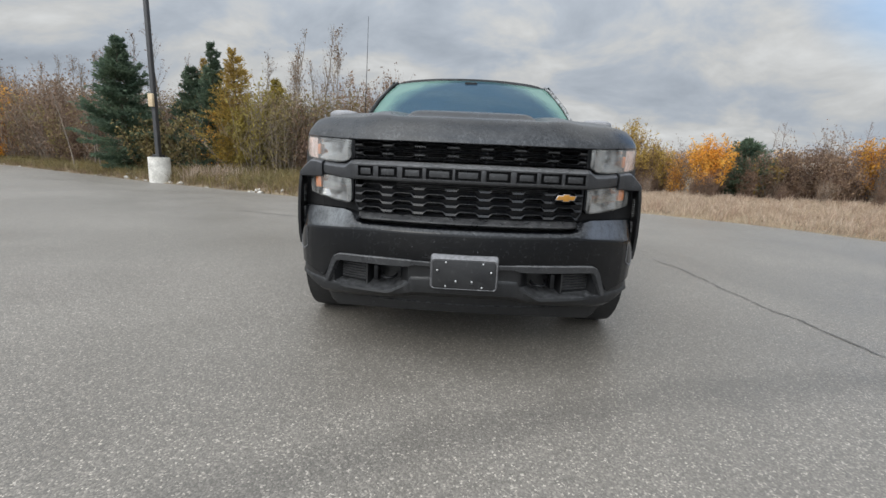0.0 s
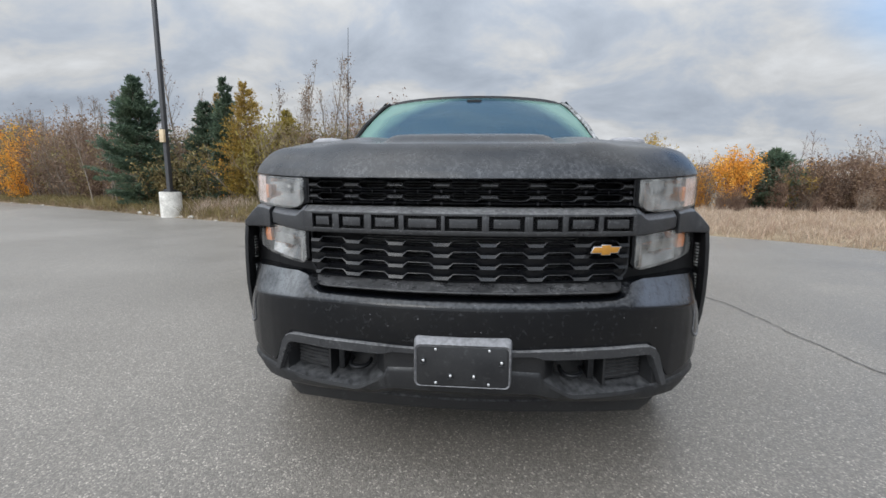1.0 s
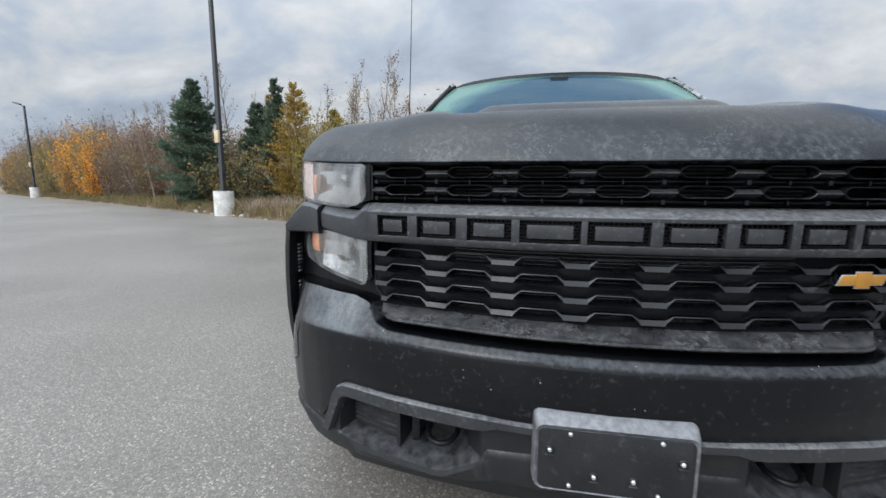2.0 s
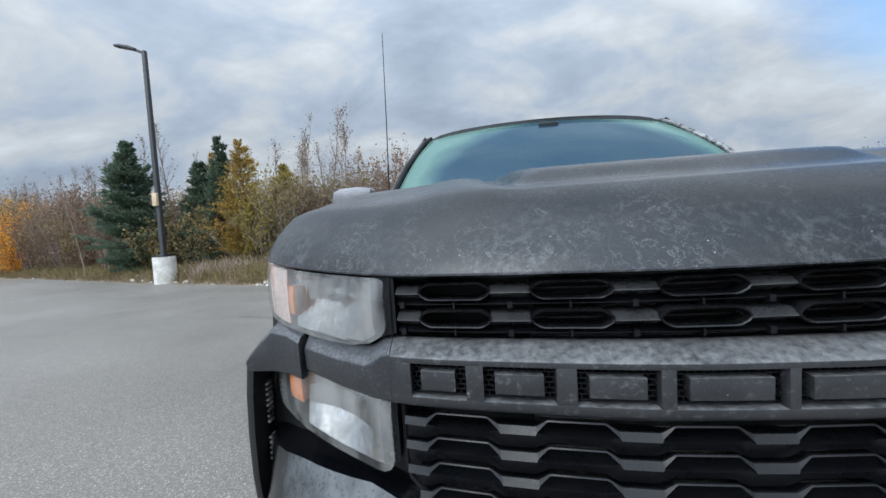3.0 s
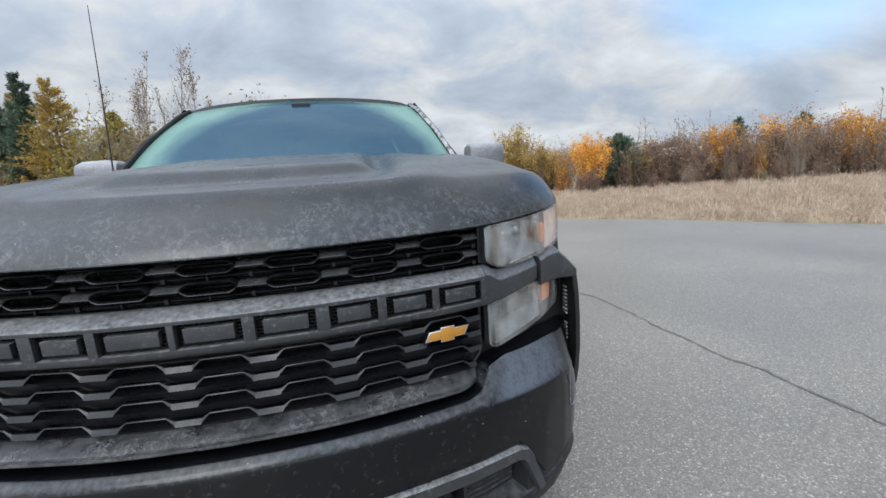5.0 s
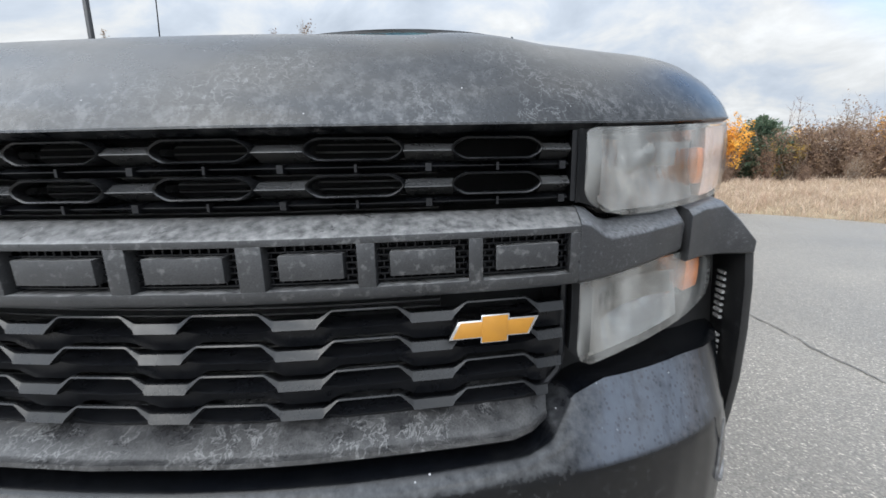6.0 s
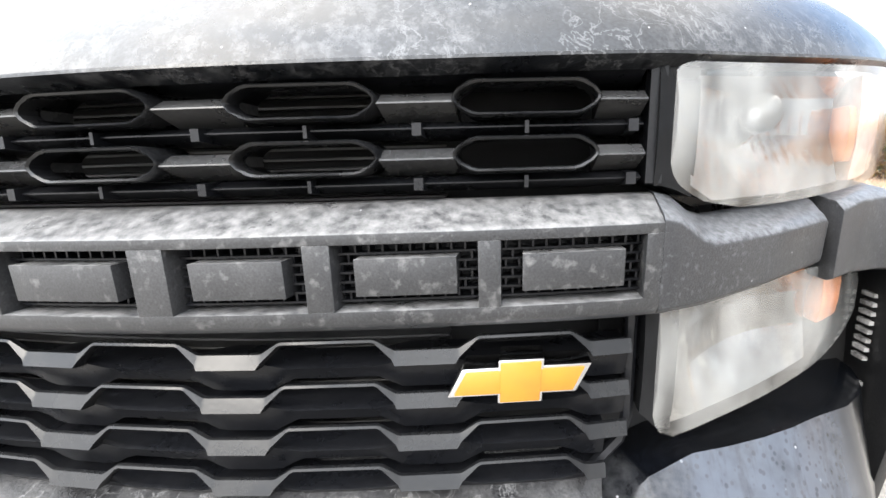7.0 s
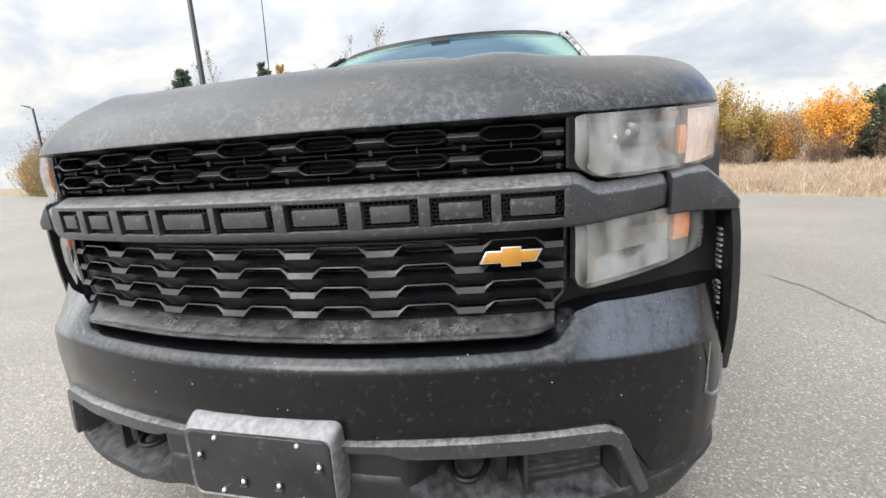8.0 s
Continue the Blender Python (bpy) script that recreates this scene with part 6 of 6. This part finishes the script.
def shrub(height, width, seed, twig, leaf, leaves, stems=26, size=0.032, bare=0.0):
    def build(thing):
        rnd = random.Random(seed)
        t = Sticks()
        tips = []
        for _ in range(stems):
            a, r = rnd.uniform(0, 2 * math.pi), abs(rnd.gauss(0, 0.4)) * width
            l = height * (rnd.uniform(0.55, 1.05) if not bare else rnd.uniform(0.72, 0.98))
            pts = bent((r * math.cos(a) * 0.5, r * math.sin(a) * 0.5, 0), (r * math.cos(a) / height, r * math.sin(a) / height, 1), l, rnd, 0.09, 5, 0.05)
            t.add(pts, 0.012, 0.003)
            for _ in range(11):
                j = rnd.randint(0, 4)
                b = rnd.uniform(0, 2 * math.pi)
                w = bent(pts[j].lerp(pts[j + 1], rnd.random()), (math.cos(b) * 0.7, math.sin(b) * 0.7, 0.9), height * rnd.uniform(0.12, 0.3), rnd, 0.15, 3, 0.06)
                t.ribbon(w, 0.007, rnd.uniform(0, math.pi))
                tips.append(w)
        raw("brushwood", t.verts, t.faces, twig, thing)
        if leaves:
            cs = []
            leafy = [w for w in tips if w[1].z > bare * height * rnd.uniform(0.6, 1.4)]
            for _ in range(leaves):
                w = rnd.choice(leafy)
                cs.append(w[rnd.randint(0, 2 if bare else 3)] + Vector((rnd.gauss(0, 0.07), rnd.gauss(0, 0.07), rnd.gauss(0, 0.07))))
            v, f = quads(cs, size, rnd)
            raw("foliage", v, f, leaf, thing)
    return build


rnd = random.Random(11)
# evergreens beside the lamp post
put("spruce_tree", -14.95, 16.4, "dense dark green spruce behind roadside weeds", "spruce tree", "evergreens", conifer(5.7, 1.5, 1, NEEDLE, 3.0, 0.12, size=0.12))
put("spruce_tree", -12.1, 17.0, "ragged dark spruce among yellow leaves", "spruce tree", "evergreens", conifer(4.5, 1.15, 2, NEEDLE, 2.2, size=0.12))
put("pine_tree", -10.75, 16.3, "slim open-crowned dark pine", "pine tree", "evergreens", conifer(5.3, 0.9, 3, NEEDLE, 1.4, 0.0, size=0.13))
put("larch_tree", -9.65, 15.9, "slender larch in golden autumn needles", "larch tree", "larches", conifer(5.0, 1.2, 4, LARCH, 1.7, 0.02, size=0.085))
put("larch_tree", -8.2, 16.6, "small yellowing larch in the thicket", "larch tree", "larches", conifer(3.9, 1.1, 5, YELLOW, 1.9, 0.1, size=0.085))
put("larch_tree", -12.4, 18.4, "pale yellow larch behind dark spruces", "larch tree", "larches", conifer(5.1, 1.2, 6, LARCH, 1.6, 0.1, size=0.08))
put("bare_tree", -5.9, 16.5, "thin leafless birch with a few brown leaves", "bare tree", "bare trees", bare_tree(6.1, 21, BIRCH, PALETWIG, RUSSET, 260, spread=0.5))
for k, (x, y, h) in enumerate(((-7.9, 17.2, 4.9), (-7.2, 16.4, 5.2), (-9.3, 18.0, 5.4), (-6.8, 18.2, 5.0), (-5.2, 17.6, 4.4), (-16.6, 16.9, 4.6), (-17.5, 17.6, 5.3), (-19.2, 18.3, 4.1), (-14.3, 18.2, 6.6), (-13.2, 17.9, 5.2), (-4.4, 17.0, 3.6), (-3.0, 18.6, 3.2), (-27, 25, 6.0), (-31, 27, 6.2), (-18.6, 19.8, 5.9), (-20.6, 20.4, 5.4), (-22.5, 22.6, 6.0), (-24.6, 23.4, 6.3), (-16.2, 18.8, 6.2), (-8.8, 19.2, 6.3), (-8.0, 18.6, 6.5), (-6.6, 17.0, 6.4), (-6.2, 18.6, 6.0), (-36, 31, 6.8), (-40, 33.5, 7.0), (-45, 35, 7.2), (-50, 38.5, 7.2))):
    put("bare_tree", x, y, "leafless grey sapling standing in brush", "bare tree", "bare trees", bare_tree(h, 30 + k, PALETWIG if k % 3 else BARK, PALETWIG, RUSSET, 60 if k % 2 else 160, spread=0.4, lean=0.02))
# autumn trees beyond the field
ROUND = dict(stems=38, size=0.05)
for k, (x, y, h, w, m, words) in enumerate((
        (11.9, 19.4, 2.8, 1.2, ORANGE, "bushy young tree in orange leaf"), (15.0, 19.6, 1.8, 1.2, LARCH, "low bush in yellow leaf"),
        (9.1, 22.5, 3.8, 1.4, LARCH, "yellow-leaved young tree"), (10.1, 21.6, 2.7, 1.5, LARCH, "yellow-leaved bush"),
        (15.2, 19.0, 2.2, 1.3, RUSSET, "low bush in russet leaf"), (18.8, 18.6, 2.9, 1.3, ORANGE, "slender orange tree among brown brush"),
        (22.0, 18.0, 3.1, 2.0, ORANGE, "orange-brown bush"), (24.0, 16.2, 3.1, 2.0, ORANGE, "orange-brown bush"), (26.5, 15.0, 3.2, 1.8, ORANGE, "orange-brown bush"),
        (29.0, 13.8, 3.4, 2.0, ORANGE, "orange-brown bush"), (16.6, 18.4, 1.9, 1.8, RUSSET, "low bush in russet leaf"), (20.6, 16.9, 2.2, 1.8, RUSSET, "drab russet bush"))):
    put("autumn_tree", x, y, words + " beyond the dry grass", "tree", "autumn trees", shrub(h, w, 50 + k, TWIG, m, 6500, bare=0.35 if m in (ORANGE, LARCH) else 0.0, **ROUND))
# autumn trees along the far end of the lot
for k, (x, y, h, w, m, words) in enumerate((
        (-36.5, 28.2, 5.0, 3.4, ORANGE, "spreading tree in bright orange leaf"), (-29.8, 24.4, 4.4, 3.0, ORANGE, "spreading tree in orange leaf"),
        (-43.0, 31.2, 5.2, 3.6, YELLOW, "olive-yellow tree"), (-26.2, 24.6, 4.0, 2.8, RUSSET, "russet-brown tree"), (-38.4, 31.0, 4.6, 3.0, RUSSET, "russet-brown tree"),
        (-48.0, 35.5, 5.2, 3.6, YELLOW, "olive-yellow tree"), (-22.2, 21.6, 3.2, 2.2, OLIVE, "drab olive bush"), (-11.4, 16.2, 2.4, 1.8, OLIVE, "drab olive bush"),
        (-13.4, 16.4, 2.2, 1.6, OLIVE, "drab olive bush"), (-8.9, 15.3, 2.3, 1.7, YELLOW, "low yellowish bush"))):
    put("autumn_tree", x, y, words + " at the back of the lot", "tree", "autumn trees", shrub(h, w, 150 + k, TWIG, m, 6500 if m is ORANGE else 5200, stems=34, size=0.06))
put("pine_tree", 14.2, 20.4, "bushy dark green pine beside orange leaves", "pine tree", "evergreens", conifer(2.9, 1.5, 8, NEEDLE, 1.3, 0.05))
put("pine_tree", 21.2, 19.8, "dark pine rising above brush", "pine tree", "evergreens", conifer(3.3, 0.8, 9, NEEDLE, 1.0, 0.05))
put("pine_tree", 24.5, 18.9, "dark pine rising above brush", "pine tree", "evergreens", conifer(3.4, 0.9, 10, NEEDLE, 1.0, 0.05))
for k, (x, y, h) in enumerate(((17.0, 23.0, 3.8), (18.6, 24.0, 4.2), (15.5, 24, 3.4), (21.5, 22, 4.2), (31, 16, 4.6), (33, 17, 4.9), (28, 18, 4.4), (25.5, 20, 4.0), (35.5, 15, 5.0))):
    put("bare_tree", x, y, "leafless spreading tree behind brown brush", "bare tree", "bare trees", bare_tree(h, 80 + k, BARK, TWIG, spread=0.9))

# thickets: a few shrubs, set out again and again
kinds = []
for k, (h, w, tw, lf, n, words) in enumerate((
        (2.6, 1.3, TWIG, RUSSET, 2400, "tangled russet-brown leafless brush"), (3.0, 1.2, PALETWIG, RUSSET, 1700, "tangled brown leafless brush"),
        (2.3, 1.4, PALETWIG, OLIVE, 2600, "grey-brown brush with drab leaves"), (2.7, 1.3, PALETWIG, YELLOW, 2200, "brush with thin yellow leaves"),
        (2.5, 1.2, TWIG, ORANGE, 2200, "brush with fading orange leaves"))):
    kinds.append(put("shrub", -6.0 - k * 1.1, 14.9 + k * 0.35, words, "shrub", "thicket", shrub(h, w, 100 + k, tw, lf, n, stems=40, size=0.045)))


def thicket(path, rows, gap, step, weights, scale):
    for row in range(rows):
        for (x0, y0), (x1, y1) in zip(path, path[1:]):
            l = math.hypot(x1 - x0, y1 - y0)
            nx, ny = -(y1 - y0) / l, (x1 - x0) / l
            for i in range(int(l / step)):
                s = (i + rnd.random()) / int(l / step)
                off = row * gap + rnd.uniform(-0.4, 0.4)
                x, y = x0 + s * (x1 - x0) + nx * off, y0 + s * (y1 - y0) + ny * off
                k = rnd.choices(range(5), weights)[0]
                z = scale * rnd.uniform(0.75, 1.2) * (1 + 0.25 * max(0, min(1, (-x - 16) / 8)) + 0.25 * max(0, min(1, (-x - 26) / 14)))
                copy_thing(kinds[k], pose(x, y, ground_z(x, y) - 0.03, 0, 0, rnd.uniform(0, 360))).scale = (z, z, z * rnd.uniform(0.85, 1.1))


thicket([(-1.5, 15.2), (-7.0, 15.0), (-13.0, 17.6), (-20.0, 20.6), (-30.0, 25.4), (-46.0, 33.6), (-70.0, 46.0)][::-1], 3, 1.25, 0.85, (4.5, 4.5, 5, 1.3, 0.7), 1.12)
thicket([(6.5, 22.5), (11.0, 20.6), (16.0, 18.6), (21.0, 15.8), (27.0, 12.2), (36.0, 6.0)], 3, 1.2, 1.0, (7, 5, 0.6, 0.5, 1.6), 0.84)


# woods on the far rise, too distant to tell apart
far, crown = Sticks(), []
for i in range(170):
    s = rnd.random()
    x, y = 34 + 62 * s + rnd.gauss(0, 3), 92 - 50 * s + rnd.gauss(0, 4)
    h, z = rnd.uniform(2.5, 4.6), ground_z(x, y)
    for _ in range(9):
        far.ribbon(bent((x + rnd.gauss(0, 0.7), y + rnd.gauss(0, 0.7), z), (rnd.gauss(0, 0.15), rnd.gauss(0, 0.15), 1), h * rnd.uniform(0.6, 1.1), rnd, 0.1, 4, 0.05), 0.05, rnd.uniform(0, math.pi))
    for _ in range(130):
        crown.append((x + rnd.gauss(0, 0.9), y + rnd.gauss(0, 0.9), z + h * rnd.uniform(0.0, 0.9)))
v, f = quads(crown, 0.09, rnd)
n = len(far.verts)
tagged(raw("far_woods", far.verts + v, far.faces + [tuple(n + k for k in q) for q in f], RUSSET), "brown leafless woods on a distant rise", "woods", kind="stuff")


# ---- grasses ----
def tufts(name, label, n, place, height, mat, seed, lean=0.3, wide=0.012):
    r = random.Random(seed)
    verts, faces = [], []
    while len(faces) < n:
        x, y, k = place(r)
        if inside_lot(x, y):
            continue
        z = ground_z(x, y)
        for _ in range(k):
            px, py = x + r.gauss(0, 0.05), y + r.gauss(0, 0.05)
            h = height * r.uniform(0.45, 1.25)
            a = r.uniform(0, 2 * math.pi)
            dx, dy = r.gauss(0, lean) * h, r.gauss(0, lean) * h
            c, s = math.cos(a) * wide, math.sin(a) * wide
            i = len(verts)
            verts += [(px - c, py - s, z - 0.03), (px + c, py + s, z - 0.03), (px + dx * 0.4 + c * 0.8, py + dy * 0.4 + s * 0.8, z + h * 0.6), (px + dx * 0.4 - c * 0.8, py + dy * 0.4 - s * 0.8, z + h * 0.6), (px + dx, py + dy, z + h)]
            faces += [(i, i + 1, i + 2, i + 3), (i + 3, i + 2, i + 4)]
    return tagged(raw(name, verts, faces, mat), label, "grass", kind="stuff")


def strip(path, depth, power=1.0):
    lengths = [math.hypot(b[0] - a[0], b[1] - a[1]) for a, b in zip(path, path[1:])]

    def place(r):
        i = r.choices(range(len(lengths)), lengths)[0]
        (x0, y0), (x1, y1) = path[i], path[i + 1]
        s, d = r.random(), depth * r.random() ** power
        nx, ny = -(y1 - y0) / lengths[i], (x1 - x0) / lengths[i]
        return x0 + s * (x1 - x0) + nx * d, y0 + s * (y1 - y0) + ny * d, r.randint(2, 5)
    return place


right_edge = [(11.5, 1.5), (8.7, 5.2), (7.8, 6.4), (6.9, 8.0), (5.1, 9.8), (3.2, 9.7)]
far_right = [(20, -10), (11.5, 1.5)]
left_edge = [(-4.0, 9.5), (-4.75, 9.8), (-10.9, 12.75), (-24, 20.2), (-42, 29.5), (-60, 38.8)]


def flip(path):
    return path[::-1]


def field(r):
    """A spot in the field beyond the paving, denser near its edge."""
    while True:
        x, y = r.uniform(3, 30), r.uniform(0, 24)
        d = lot_distance(x, y)
        if not inside_lot(x, y) and d < 17 and r.random() < 1.15 - d / 20:
            return x, y, r.randint(2, 5)


tufts("dry_grass", "low matted straw-brown grass filling the field", 120000, field, 0.20, STRAW, 1, 0.7, 0.007)
tufts("dry_grass", "low matted straw-brown grass filling the field", 30000, strip(flip(far_right), 10.0, 1.0), 0.24, STRAW, 2, 0.6, 0.007)
tufts("seed_heads", "pale seed heads standing over dry grass", 16000, field, 0.33, FLUFF, 3, 0.35, 0.009)
tufts("verge_weeds", "low olive and brown weeds along the lot edge", 80000, strip(left_edge[::-1], 4.5, 0.8), 0.40, OLIVE, 4, 0.6, 0.012)
tufts("verge_grass", "dry yellowish grass along the lot edge", 66000, strip(left_edge[::-1], 3.6, 1.0), 0.22, BROWNED, 5, 0.8, 0.009)
tufts("verge_seed_heads", "dried weeds with white flecks beside the lamp footing", 900, lambda r: (-9.2 + r.gauss(0, 0.9), 13.2 + r.gauss(0, 0.3), 2), 0.55, FLUFF, 6, 0.3, 0.012)
tufts("back_grass", "dry grass behind the lot", 12000, strip([(-4.6, 9.9), (0, 9.0), (3.2, 9.8)], 6.0), 0.24, STRAW, 7, 0.6, 0.008)


# stones along the edge of the lot
def stone(seed):
    r = random.Random(seed)
    bm = bmesh.new()
    bmesh.ops.create_icosphere(bm, subdivisions=2, radius=1.0)
    for v in bm.verts:
        v.co *= 1 + 0.35 * noise.noise(v.co * 1.4 + Vector((seed, 0, 0)))
        v.co.z *= 0.6
    return tagged(part("stone", bm, ROCK, angle=50), "pale rubble stone lying at the edge of the lot", "stone", "edge stones")


blocks = [stone(s) for s in (1, 2, 3)]
where = strip(left_edge[::-1], 0.9, 1.6)
count = 0
for i in range(150):
    x, y, _ = where(rnd)
    if inside_lot(x, y) or x < -32:
        continue
    s = rnd.choice((0.03, 0.05, 0.07, 0.1))
    m = pose(x, y, ground_z(x, y) + s * 0.25, rnd.uniform(-20, 20), rnd.uniform(-20, 20), rnd.uniform(0, 360))
    if count < 3:
        b = blocks[count]
        b.matrix_world = m @ Matrix.Diagonal((s, s, s, 1))
    else:
        b = copy_thing(blocks[rnd.randint(0, 2)], m)
        b.scale = (s * rnd.uniform(0.8, 1.5), s, s)
    count += 1


# low brown brush along the back of the field
thicket([(6.5, 20.4), (9.5, 19.0), (12.5, 17.7), (16.0, 16.4), (21.0, 13.8), (27.0, 10.2)], 1, 0.8, 1.35, (7, 4, 1.0, 0.3, 0.2), 0.40)

# ---- houses far beyond the brush ----
def house(x, y, turn, wide, deep, tall):
    home = tagged(new("house"), "distant pale house with a low brown roof", "house", group="distant houses")
    bm = bmesh.new()
    box(bm, -wide / 2, wide / 2, -deep / 2, deep / 2, 0, tall)
    part("wall", bm, SIDING, home)
    bm = bmesh.new()
    skin(bm, [[(px, -deep / 2 - 0.4, tall - 0.1), (px, 0, tall + deep * 0.2), (px, deep / 2 + 0.4, tall - 0.1), (px, 0, tall + deep * 0.2 - 0.25)] for px in (-wide / 2 - 0.4, wide / 2 + 0.4)])
    part("roof", bm, ROOF, home)
    for px in (-wide * 0.28, 0.0, wide * 0.28):
        bm = bmesh.new()
        box(bm, px - 0.6, px + 0.6, -deep / 2 - 0.06, -deep / 2 + 0.02, tall * 0.45, tall * 0.82)
        part("window", bm, TINTED, home)
    home.matrix_world = pose(x, y, ground_z(x, y) - 0.9, 0, 0, turn)


house(53, 62, 40, 9, 7, 2.7)
house(39, 63, 20, 6, 6, 2.5)
